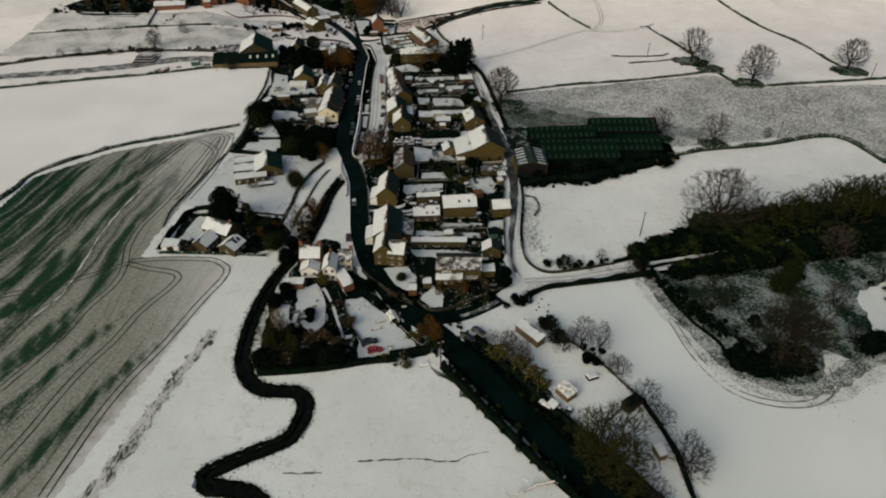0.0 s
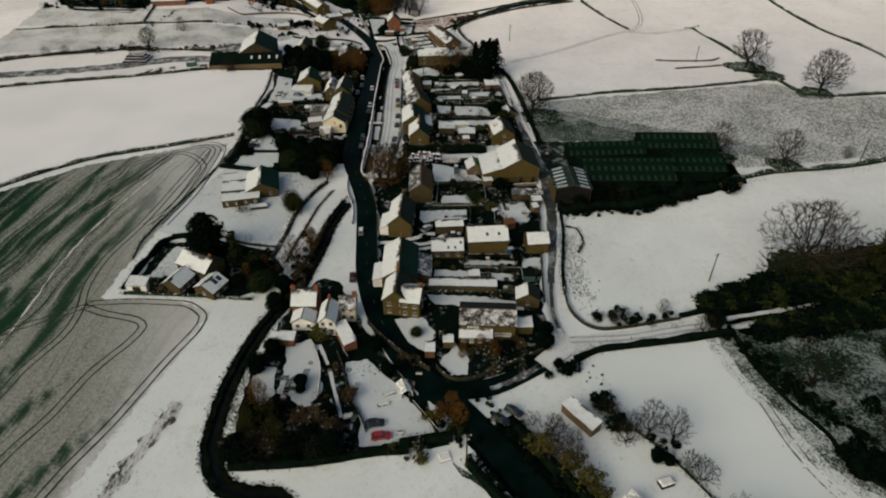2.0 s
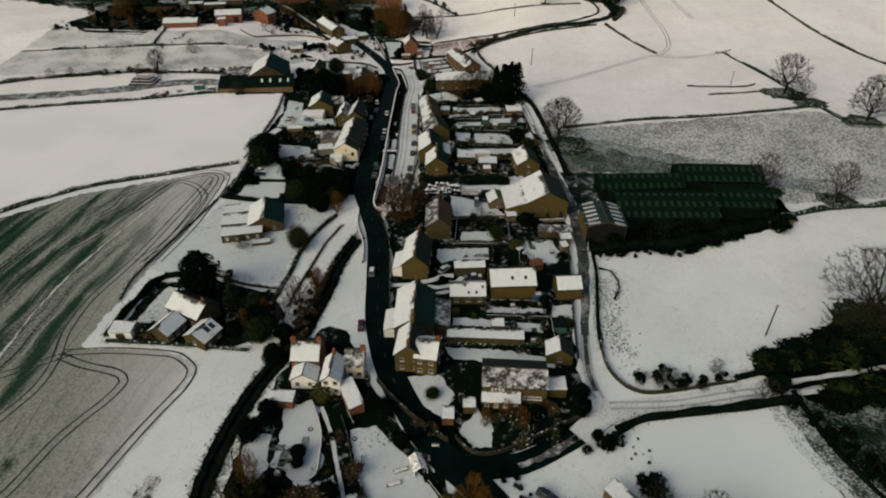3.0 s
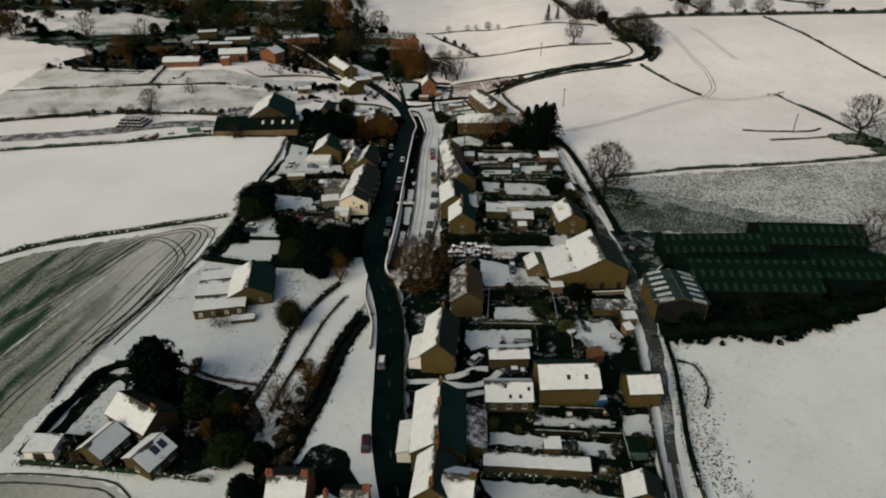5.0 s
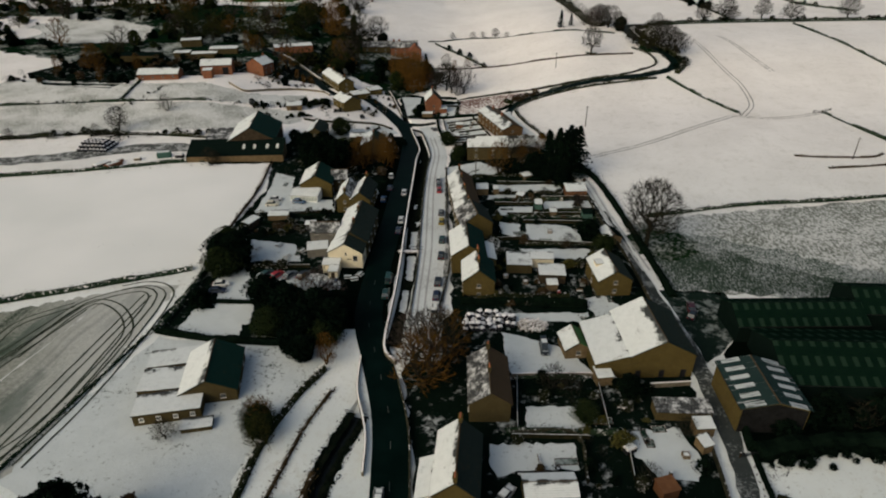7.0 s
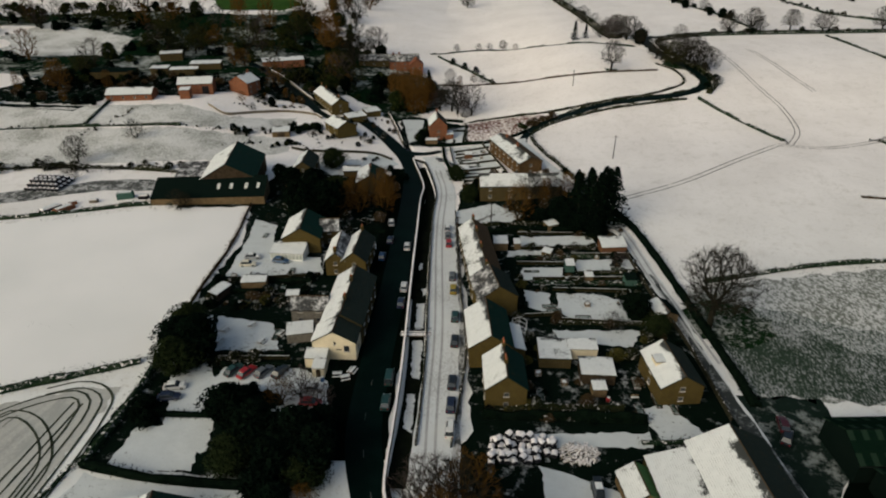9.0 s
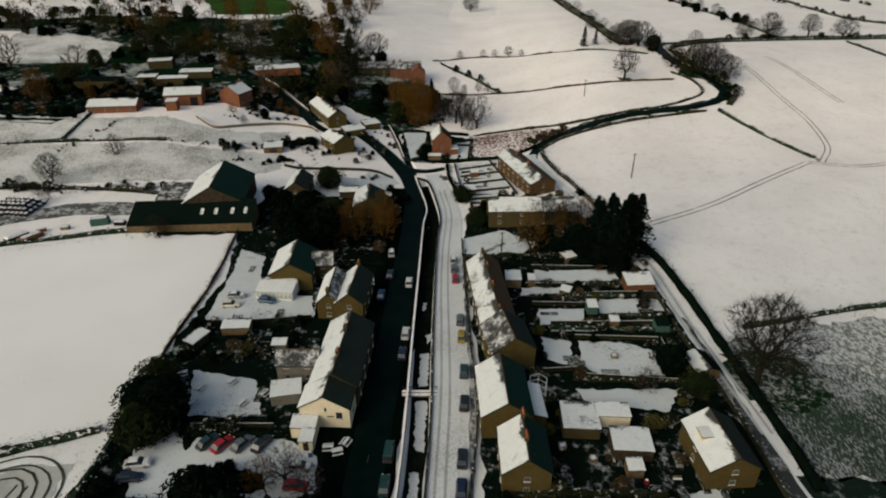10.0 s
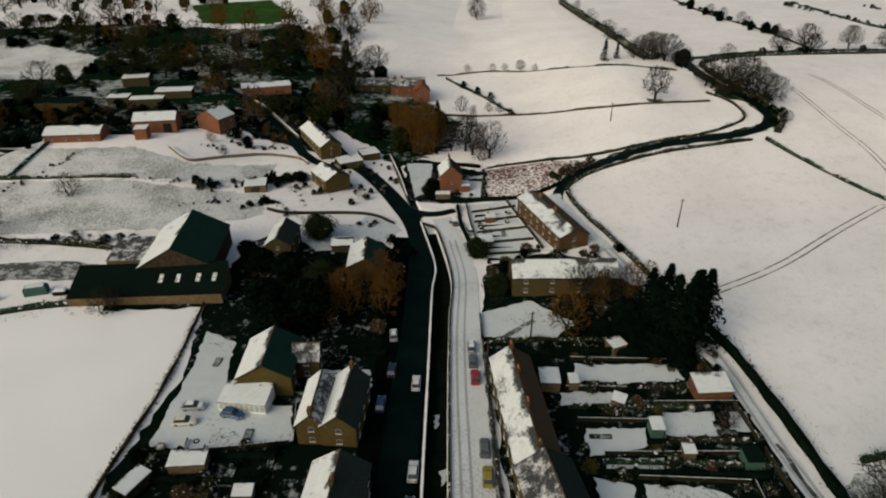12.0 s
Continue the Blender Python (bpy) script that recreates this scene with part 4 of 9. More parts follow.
ribbon("road", [(-7.4, 406), (-6.5, 413), (-0.1, 425.5), (14.3, 436.3), (30.4, 445.5), (53.5, 453.5), (70.2, 459.2), (80.4, 466.8), (84.8, 475), (83.7, 486.4), (78.7, 500.4),
                (73.3, 515.8), (71.3, 540.9), (74.4, 562.7), (86.8, 569.4), (120.6, 579.4), (190.1, 590.9), (330, 612)], (3.6, 5.0), "asphalt", 0.13, "dark country road between hedges", "road")
ribbon("lane", [(-41.5, 404.6), (-36, 407.4), (-28, 407.6), (-20, 407.8), (-12, 409), (-6, 410)], 2.8, "lane", 0.16, "short lane under driven snow behind the plots", "lane", wobble=0.3)
ribbon("road", [(-57, 402), (-48, 401.4), (-40, 405.4)], (4.6, 3.2), "asphalt", 0.12, "dark road that crosses the brook", "road")
ribbon("track", [(-260, 314), (-214.2, 324), (-181, 334), (-161, 343), (-148, 347.5), (-126, 347)], 9.0, "slush", 0.10, "slushy farm track", "track", wobble=0.8)
ribbon("lane", [(23.4, 150), (22.9, 158), (24.0, 170), (26.0, 184.5), (27.5, 198.0), (28.3, 209.0), (28.6, 224.6)], (1.6, 4.0), "wet_lane", 0.148, "wet slushy stretch of the back lane", "lane", wobble=0.3)
ribbon("lane", [(28.6, 224.6), (27.0, 243.1), (24.4, 262), (22.4, 284), (20.5, 301)], (4.0, 0.8), "wet_lane", 0.148, "wet slushy stretch of the back lane", "lane", wobble=0.3)
ribbon("lane", [(-212.7, 554.1), (-176, 524), (-150, 500), (-138.8, 488), (-126.5, 476), (-112.5, 457), (-100.4, 438), (-90, 430)], 4.4, "asphalt", 0.11, "dark lane down from the cottages", "lane", wobble=0.2)
# dark strip over the lane paints the shade of hedge and trees
ribbon("lane", [(66, 153.2), (75, 155.2), (86, 157.8), (97.4, 160.4), (129.7, 168.6), (165, 177), (240, 195)], (1.4, 5.6), "soil", 0.175, "lane under the trees with shade painted on", "lane", wobble=0.3)

# wheel tracks
def wheels(pts, mat="rut", gap=1.9, wide=0.42, lift=0.09, label="paired tyre ruts through the snow"):
    for s in (-1, 1):
        edge = [(p.x + s * n.x * gap / 2, p.y + s * n.y * gap / 2) for p, n in sides(curve(pts, 5.0))]
        ribbon("wheel_rut", edge, wide, mat, lift, label, "rut", wobble=0.06, step=2.0, across=2)


wheels([(-99.3, 246.1), (-100.9, 221.5), (-102.9, 194.9), (-106.0, 176.0), (-105.1, 162.6), (-102.6, 154.9), (-101.4, 144.9), (-104.9, 131.9), (-105.7, 123.6), (-108.9, 111.8), (-112.3, 102.2)])
wheels([(-101.8, 154.6), (-94.5, 152.0), (-85.7, 150.0), (-82.8, 147.5), (-83.8, 142.2), (-88.3, 132.0), (-91.0, 119.2), (-94.4, 109.9), (-96.5, 99.5), (-98.0, 89.4), (-99.8, 81.0)])
wheels([(-101.9, 155.8), (-89.1, 157.1), (-74.1, 156.2), (-68.9, 152.1), (-68.7, 147.2), (-72.5, 134.5), (-76.6, 118.2), (-80.8, 106.0), (-83.3, 95.2), (-84.7, 84.0), (-85.8, 72.7)])
wheels([(-133.4, 138.1), (-119.1, 143.5), (-105.4, 152.0), (-99.7, 155.8)])
wheels([(-111.6, 239.4), (-120.8, 207.6), (-127.5, 192.8), (-131.4, 167.4), (-137.3, 144.8)])
wheels([(-101.8, 193.3), (-97.3, 206.3), (-96.8, 233.8), (-97.1, 242.6), (-98.1, 246.2), (-101.6, 248.4), (-107.9, 245.8), (-113.2, 241.0), (-118.3, 224.6), (-122.6, 210.9)])
wheels([(-95.7, 193.7), (-93.3, 210.9), (-92.7, 230.9), (-93.2, 242.3), (-94.4, 247.6), (-98.1, 250.5), (-102.3, 250.9), (-107.4, 248.6)])
wheels([(-98.8, 193.2), (-96.6, 210.7), (-95.9, 225.0), (-96.5, 231.7), (-100.5, 237.6), (-105.6, 241.5), (-110.5, 242.3), (-113.1, 237.5), (-116.0, 221.2)])
wheels([(-126.5, 217.1), (-123.8, 224.2), (-123.7, 231.1), (-121.8, 234.7), (-114.7, 240.8)])
ribbon("snow_band", [(-108.9, 242.2), (-116.5, 196.9), (-117.9, 176.0), (-116.5, 156.4), (-115.3, 139.5), (-118.5, 129.4)], 0.4, "pale_band", 0.075, "pale line of unbroken snow", "field band", wobble=0.25, step=2.0)
wheels([(66.7, 127.7), (68.8, 114.4), (73.5, 103.4), (81.7, 98.6), (91.8, 98.2), (99.6, 102.7), (102.0, 110.4)], "rut_faint")
wheels([(13.5, 343.9), (26.1, 350.7), (46.3, 364.2), (70.7, 385.3), (93.6, 404.3)], "rut_faint")
wheels([(93.6, 404.3), (112, 402), (136, 411)], "rut_faint")
wheels([(106.0, 520.8), (108.4, 472.5), (110.8, 445.5), (107.8, 420.9), (99, 405)], "rut_faint")
wheels([(125.2, 534.2), (129.0, 492.7), (133.2, 465.1)], "rut_faint")
for x in (-32.9, -31.2):
    ribbon("wheel_rut", [(x + 1.2, 232), (x + 0.4, 251), (x, 268), (x - 0.8, 282), (x - 3, 311), (x - 4.2, 333), (x - 5, 360), (x - 9, 383)], 0.5, "rut_snow", 0.165, "tyre tracks in lane snow", "rut", across=2)

for pts in ([(24.0, 148.0), (22.9, 156.0), (23.8, 168.3)], [(25.8, 266.0), (22.6, 287.0), (20.5, 300.0), (18.4, 319.0),
             (15.8, 331.1), (8.6, 352.4), (2.8, 372.2)], [(26, 146), (40.4, 147.3), (54.7, 150.8), (72.9, 154.6), (97.4, 160.4)]):
    wheels(pts, "rut_snow", 1.7, 0.6, 0.165, "slushy tyre tracks along the lane")

# drive, brook bars and a garden path
ribbon("drive", [(-26.3, 186.0), (-20.5, 186.6), (-14.6, 185.6), (-10.0, 187.2), (-7.0, 190.8)], 1.5, "lane", 0.12, "snowy drive round a turning circle", "drive", wobble=0.15, step=1.0)
ribbon("drive", [(-18.5, 187.8), (-15.3, 189.0), (-12.6, 191.0), (-9.6, 191.2)], 1.6, "lane", 0.12, "snowy drive round a turning circle", "drive", wobble=0.15, step=1.0)
ribbon("drive", [(-17.0, 182.4), (-13.4, 183.2), (-10.2, 184.2)], 1.2, "lane", 0.12, "strip of snow beside the drive", "drive", wobble=0.2, step=1.0)
for c in ([(-37.8, 274.6), (-38.4, 285.3), (-36.7, 285.6), (-35.9, 275.8)], [(-36.9, 259), (-37.9, 271), (-35.6, 271.3), (-35.2, 258.5)], [(-36.6, 245.1), (-37.0, 254.1), (-35.5, 254.2), (-35.1, 244)],
          [(-37.9, 292.0), (-36.9, 292.6), (-36.8, 289.4), (-37.5, 288.9)], [(-40.0, 305.5), (-39.2, 305.8), (-39.0, 302.3), (-39.7, 302.1)]):
    patch("gravel_bar", c, "lane", -1.08, "snow-covered gravel bar in the brook", "gravel bar", step=1.5, wobble=0.25)
ribbon("garden_path", [(-28.5, 328.8), (-24, 333.0), (-19.5, 337.4)], 1.4, "slush", 0.145, "trodden path across a snowy lawn", "path", wobble=0.15, step=1.5)
ribbon("verge", [(-26.6, 236), (-26.6, 250), (-26.7, 264), (-27.4, 280), (-28.9, 300), (-30.7, 325)], 1.1, "slush", 0.15, "dark slush before the garden walls", "verge", wobble=0.3, step=2.0)

# road paint
for k, (p, n) in enumerate(sides(curve(MAIN_ROAD, 3.0))):
    if k % 3 == 0 and 150 < p.y < 262:
        d = Vector((n.y, -n.x, 0))
        z = rise(p.x, p.y) + 0.136
        g = Geo().poly([(*(p + a * d + b * n).xy, z) for a, b in ((-0.9, -0.04), (0.9, -0.04), (0.9, 0.04), (-0.9, 0.04))])
        lone("road_marking", g, "paint", "white dashed centre line of the road", "road marking", "centre line dashes", "structure")


# ---------------------------------------------------------------- buildings
WINDOWS = {}


def window(house, at, turn, w, h, sill=True, mat="frame"):
    """A framed window on a wall; at: its middle in the house's own metres, turn: the way it faces."""
    key = (round(w, 2), round(h, 2), mat)
    if key not in WINDOWS:
        t, f = 0.09, Geo()
        f.box(-w / 2, w / 2, -0.07, 0.06, h / 2 - t, h / 2).box(-w / 2, w / 2, -0.07, 0.06, -h / 2, -h / 2 + t)
        f.box(-w / 2, -w / 2 + t, -0.07, 0.06, -h / 2 + t, h / 2 - t).box(w / 2 - t, w / 2, -0.07, 0.06, -h / 2 + t, h / 2 - t)
        f.box(-0.03, 0.03, -0.05, 0.04, -h / 2 + t, h / 2 - t)
        p = Geo().box(-w / 2 + t, w / 2 - t, -0.015, 0.02, -h / 2 + t, h / 2 - t)
        s = Geo().box(-w / 2 - 0.08, w / 2 + 0.08, -0.16, 0.05, -h / 2 - 0.1, -h / 2 - 0.002)
        WINDOWS[key] = f.mesh("window_frame", mat), p.mesh("pane", "glass"), s.mesh("sill", "wall_snow")
    f, p, s = WINDOWS[key]
    ob = part("window", f, mat, house)
    ob.location, ob.rotation_euler = at, (0, 0, radians(turn))
    part("pane", p, "glass", ob)
    if sill:
        part("sill", s, "wall_snow", ob)


def slope(house, x0, x1, y0, z0, y1, z1, mat, name="roof_slope", thick=0.16, lift=0.0, label="", ragged=0.0, seed=0):
    """A slab from the eaves (y0, z0) up to the ridge (y1, z1); its own x runs along the eaves, y up the slope."""
    run = math.hypot(y1 - y0, z1 - z0)
    rng = random.Random(seed)
    g = Geo()
    if ragged:
        nx = max(2, int((x1 - x0) / 0.8))
        lo, hi = [], []
        for i in range(nx + 1):
            x = (x1 - x0) * i / nx
            lo.append((x, rng.uniform(0, ragged)))
            hi.append((x, run - rng.uniform(0, 0.3 * ragged)))
        g.rings([[(*a, 0), (a[0], a[1] + 0.06, thick), (*d, thick), (*d, 0)] for a, d in zip(lo, hi)])
    else:
        g.box(0, x1 - x0, 0, run, 0, thick)
    ob = part(name, g, mat, house, label)
    flip = y1 < y0
    pitch = math.atan2(z1 - z0, abs(y1 - y0))
    ob.matrix_basis = Matrix.Translation((x1 if flip else x0, y0, z0)) @ Matrix.Rotation(math.pi if flip else 0, 4, "Z") @ Matrix.Rotation(pitch, 4, "X") @ Matrix.Translation((0, 0, lift))
    return ob


def chimney(house, x, y, z, pots=2, mat="stone", size=0.55):
    g = Geo().box(-size, size, -0.32, 0.32, -1.6, 1.0).box(-size - 0.08, size + 0.08, -0.40, 0.40, 1.0, 1.16)
    ob = part("chimney", g, mat, house)
    ob.location = (x, y, z)
    for k in range(pots):
        px = (k - (pots - 1) / 2) * 0.55
        part("chimney_pot", Geo().tube((px, 0, 1.15), (px, 0, 1.7), 0.16, 0.12, 8, True), "pot", ob)


COUNT = [0]


def house(name, x, y, turn, long, wide, eaves, ridge, wall="stone", low="roof_snow", high="slate", chimneys=(), rows=2, gable=(1, 1), front=0, back=0,
          label="stone house", category="house", group="village houses", over=0.25, wmat="dull", door=None, z=None, ragged=0.12, bare="slate"):
    """A gabled building. Its own x runs along the ridge; low: the cover of the slope on its -y side, high: on its +y side; front and back: windows a storey along those walls;
    gable: windows in the -x and +x ends."""
    COUNT[0] += 1
    ob = thing(name, x, y, turn, label, category, group, z=z)
    a, b, t = long / 2, wide / 2, 0.3
    g = Geo()
    prof = [(-b, 0.0), (b, 0.0), (b, eaves), (0, ridge - 0.05), (-b, eaves)]
    g.rings([[(-a, p, q - 0.3 if q == 0 else q) for p, q in prof], [(a, p, q - 0.3 if q == 0 else q) for p, q in prof]])
    part("wall", g, wall, ob)
    k = (ridge - eaves) / b
    for s, cover in ((-1, low), (1, high)):
        e = (s * (b + over), eaves - k * over)
        base = bare if cover in ("roof_snow", "roof_thaw") else cover
        slope(ob, -a - over, a + over, e[0], e[1] + 0.02, 0, ridge + 0.02, base)
        if cover in ("roof_snow", "roof_thaw"):
            slope(ob, -a - over + 0.06, a + over - 0.06, e[0], e[1] + 0.02, 0, ridge + 0.02, cover, "snow_cover", 0.09, 0.165, "melting layer of snow", ragged, COUNT[0])
    part("ridge_tiles", Geo().hexa([(-a - over, -0.16, ridge + 0.12), (a + over, -0.16, ridge + 0.12), (a + over, 0.16, ridge + 0.12), (-a - over, 0.16, ridge + 0.12)],
                                   [(-a - over, -0.05, ridge + 0.30), (a + over, -0.05, ridge + 0.30), (a + over, 0.05, ridge + 0.30), (-a - over, 0.05, ridge + 0.30)]), "brown_tile" if wall != "sheet_plain" else "sheet_plain", ob)
    for s in (-1, 1):
        part("gutter", Geo().box(-a - over, a + over, s * (b + over) - 0.07, s * (b + over) + 0.07, eaves - k * over - 0.10, eaves - k * over + 0.01), "iron", ob)
    for cx, pots in chimneys:
        chimney(ob, cx, 0, ridge, pots, wall if wall in ("stone", "brick", "gold", "grey") else "brick")
    storeys = 2 if eaves > 4.0 and rows == 2 else 1
    for side, count in ((-1, front), (1, back)):
        for s in range(storeys):
            for i in range(count):
                wx = -a + long * (i + 0.5) / count
                window(ob, (wx, side * (b + 0.005), 1.5 + 2.5 * s), 0 if side < 0 else 180, 1.0, 1.15 if s == 0 else 1.0, mat=wmat)
    for side, count in zip((-1, 1), gable):
        for s in range(storeys):
            for i in range(count):
                window(ob, (side * (a + 0.005), -b + wide * (i + 0.5) / count, 1.5 + 2.4 * s), -90 if side < 0 else 90, 0.95, 1.05, mat=wmat)
    if door:
        dx, dmat = door
        part("door", Geo().box(dx - 0.45, dx + 0.45, -b - 0.05, -b + 0.02, 0.0, 2.05), dmat, ob)
    return ob


def flat(name, x, y, turn, long, wide, high, wall="stone", roof="roof_snow", label="flat-roofed garage", category="garage", group="outbuildings", fall=0.35, door=None, windows=0, parent=None, z0=0.0):
    """A low building under one slightly falling roof; the low edge is on its -y side."""
    COUNT[0] += 1
    if parent is None:
        ob = thing(name, x, y, turn, label, category, group)
    else:
        ob = part(name, Geo().box(-0.01, 0.01, -0.01, 0.01, 0, 0.02), wall, parent, label)
        ob.location, ob.rotation_euler = (x, y, z0), (0, 0, radians(turn))
    a, b = long / 2, wide / 2
    g = Geo().hexa([(-a, -b, -0.3), (a, -b, -0.3), (a, b, -0.3), (-a, b, -0.3)], [(-a, -b, high - 0.02), (a, -b, high - 0.02), (a, b, high + fall - 0.02), (-a, b, high + fall - 0.02)])
    part("wall", g, wall, ob)
    base = "slate" if roof == "roof_snow" else roof
    slope(ob, -a - 0.15, a + 0.15, -b - 0.15, high, b + 0.15, high + fall, base, "roof", 0.10)
    if roof == "roof_snow":
        slope(ob, -a - 0.1, a + 0.1, -b - 0.12, high, b + 0.12, high + fall, "roof_snow", "snow_cover", 0.10, 0.105, "smooth layer of snow", 0.08, COUNT[0])
    if door:
        part("door", Geo().box(-0.4 * long / 2, 0.4 * long / 2, -b - 0.05, -b + 0.02, 0, min(2.0, high - 0.2)), door, ob)
    for i in range(windows):
        window(ob, (-a + long * (i + 0.5) / windows, -b - 0.005, 1.35), 0, 0.8, 0.9)
    return ob


def lean_to(ob, x0, x1, y0, y1, low, top, wall="stone", roof="roof_snow", windows=0):
    """A lower range built against the house: from the house wall at y1 out to y0, in the house's own metres."""
    g = Geo()
    s = 1 if y1 > y0 else -1
    g.hexa([(x0, y0, -0.3), (x1, y0, -0.3), (x1, y1 - s * 0.01, -0.3), (x0, y1 - s * 0.01, -0.3)][::s], [(x0, y0, low), (x1, y0, low), (x1, y1 - s * 0.01, top), (x0, y1 - s * 0.01, top)][::s])
    rear = part("extension", g, wall, ob)
    slope(rear, x0 - 0.12, x1 + 0.12, y0 - s * 0.2, low, y1 - s * 0.02, top + 0.02, "slate" if roof == "roof_snow" else roof, "roof", 0.10)
    if roof == "roof_snow":
        slope(rear, x0 - 0.08, x1 + 0.08, y0 - s * 0.18, low, y1 - s * 0.02, top + 0.02, "roof_snow", "snow_cover", 0.09, 0.105, "", 0.1, int(x0 * 10) % 97)
    for i in range(windows):
        window(rear, (x0 + (x1 - x0) * (i + 0.5) / windows, y0 - s * 0.005, 1.4), 0 if s > 0 else 180, 0.9, 1.0)


def rooflight(ob, x, up, wide, eaves, ridge, half, side=-1, w=0.75, h=1.0):
    """A skylight let into a slope; up: how far from the eaves to the ridge, 0 to 1."""
    pitch = math.atan2(ridge - eaves, half)
    f = part("roof_window", Geo().box(-w / 2, w / 2, -h / 2, h / 2, 0.0, 0.08), "iron", ob)
    f.matrix_basis = Matrix.Translation((x, side * half * (1 - up), eaves + (ridge - eaves) * up + 0.27)) @ Matrix.Rotation(0 if side < 0 else math.pi, 4, "Z") @ Matrix.Rotation(pitch, 4, "X")
    part("pane", Geo().box(-w / 2 + 0.07, w / 2 - 0.07, -h / 2 + 0.07, h / 2 - 0.07, 0.081, 0.095), "glass", f)


# farmstead by the brook
house("farmhouse", -75.4, 170.7, -25, 10.7, 7.3, 3.6, 6.0, "stone", "roof_snow", "slate", [(4.6, 2)], 1, (0, 1), 3, 0, "low stone farmhouse with a snowy roof", "farmhouse")
house("outbuilding", -79.0, 163.6, 71, 6.2, 5.6, 2.8, 4.8, "stone", "roof_snow", "roof_snow", (), 1, (0, 1), 3, 0, "small stone outbuilding with a glazed front", "outbuilding", "farm outbuildings")
ob = house("outbuilding", -69.6, 162.0, 68, 6.0, 6.4, 2.5, 4.3, "stone", "roof_snow", "roof_snow", (), 1, (1, 1), 2, 0, "stone annexe with dark solar panels on its snowy roof", "outbuilding", "farm outbuildings")
for dx in (0.2, 1.8):
    rooflight(ob, dx, 0.55, 0, 2.5, 4.3, 3.2, -1, 1.2, 1.7)
flat("cabin", -90.1, 162.8, 3, 5.4, 3.8, 2.3, "white", label="small cream cabin with a flat snowy roof", category="cabin", door="dark_wood", windows=0)

# cottages in the south
ob = house("cottage", -41.9, 155.2, 2, 6.2, 7.2, 4.6, 7.0, "brick", "roof_snow", "slate", [(-2.9, 2), (2.9, 2)], 2, (0, 0), 2, 2, "red brick cottage with two end chimneys", "cottage", "south cottages")
ob = house("cottage", -41.4, 149.4, 92, 3.8, 5.6, 2.7, 4.4, "white", "roof_snow", "roof_snow", (), 1, (2, 0), 0, 0, "low white-rendered cottage wing with a front gable", "cottage", "south cottages")
ob = house("cottage", -34.9, 149.4, 92, 7.0, 4.0, 4.4, 6.2, "white", "roof_snow", "roof_snow", [(3.0, 2)], 2, (2, 0), 1, 1, "white cottage with a snowy front roof", "cottage", "south cottages")
ob = house("cottage", -30.6, 153.6, 2, 4.0, 5.0, 4.6, 6.6, "cream", "patchy", "slate", [(1.9, 2)], 2, (0, 0), 2, 1, "small cream cottage beside the road", "cottage", "south cottages")
flat("garage", -30.2, 144.5, -62, 8.2, 3.2, 2.3, "brick", label="long brick garage with a snowy roof", fall=0.5)
flat("shed", -46.6, 143.2, -1, 3.0, 2.6, 2.1, "wood", label="timber garden shed under snow", category="shed")
flat("shed", -43.6, 143.0, -1, 2.6, 2.8, 2.2, "brick", label="small brick store under snow", category="shed")

# the large brick house and its neighbours on the bend
ob = house("house", -18.3, 158.0, -92, 8.4, 6.4, 5.2, 8.2, "gold", "roof_snow", "slate", [(-3.8, 2), (3.7, 2)], 2, (1, 2), 0, 0, "tall golden stone house with a steep snowy roof", "house")
ob = house("house", -14.2, 156.6, -7, 5.0, 7.2, 5.2, 7.6, "gold", "roof_snow", "roof_snow", [(2.3, 2)], 2, (0, 1), 2, 2, "stone cross wing with snow on both slopes", "house")
ob = house("house", -18.5, 170.8, -88, 14.8, 9.4, 4.8, 7.8, "stone", "roof_snow", "greenslate", [(-7.0, 2), (-1.5, 2), (6.6, 2)], 2, (0, 0), 4, 3, "long stone house with snow on one slope", "house")
lean_to(ob, -5.2, 4.2, 8.6, 4.7, 2.6, 4.2, "stone", "patchy")
lean_to(ob, -2.0, 5.5, -7.4, -4.7, 2.4, 3.2, "white", "roof_snow", 3)
ob = house("house", -20.2, 195.7, -91, 13.0, 7.2, 4.8, 8.0, "gold", "roof_snow", "slate", [(-6.2, 2), (6.0, 2)], 2, (0, 0), 3, 3, "golden stone house with gable end to the yard", "house")
lean_to(ob, -2.5, 5.5, -6.4, -3.6, 2.3, 3.6, "white", "roof_snow", 2)
ob = house("house", -15.3, 216.3, -87, 13.0, 7.6, 4.6, 7.2, "stone", "patchy", "brown_tile", [(0.5, 2), (-6.2, 1)], 2, (0, 0), 3, 3, "older stone house with a mottled tile roof", "house")
house("garage", -5.3, 194.2, 6, 8.4, 4.4, 2.6, 3.4, "stone", "roof_snow", "roof_snow", (), 1, (0, 0), 0, 0, "low double garage under deep snow", "garage", "outbuildings", ragged=0.05)
ob = house("house", 6.1, 185.4, 6, 11.8, 8.4, 4.9, 7.4, "gold", "roof_snow", "greenslate", (), 2, (0, 0), 0, 3, "large converted stone barn with a plain back wall", "house")
for dx in (-0.2, 3.3):
    rooflight(ob, dx, 0.42, 0, 4.9, 7.4, 4.2)
ob = house("house", -5.6, 182.1, 4, 9.2, 6.2, 2.8, 4.9, "stone", "roof_snow", "roof_snow", (), 1, (0, 0), 3, 1, "single-storey stone annexe with roof windows", "house")
for dx, u in ((-0.7, 0.75), (0.2, 0.2), (2.2, 0.2), (3.9, 0.6)):
    rooflight(ob, dx, u, 0, 2.8, 4.9, 3.1, w=0.6, h=0.8)
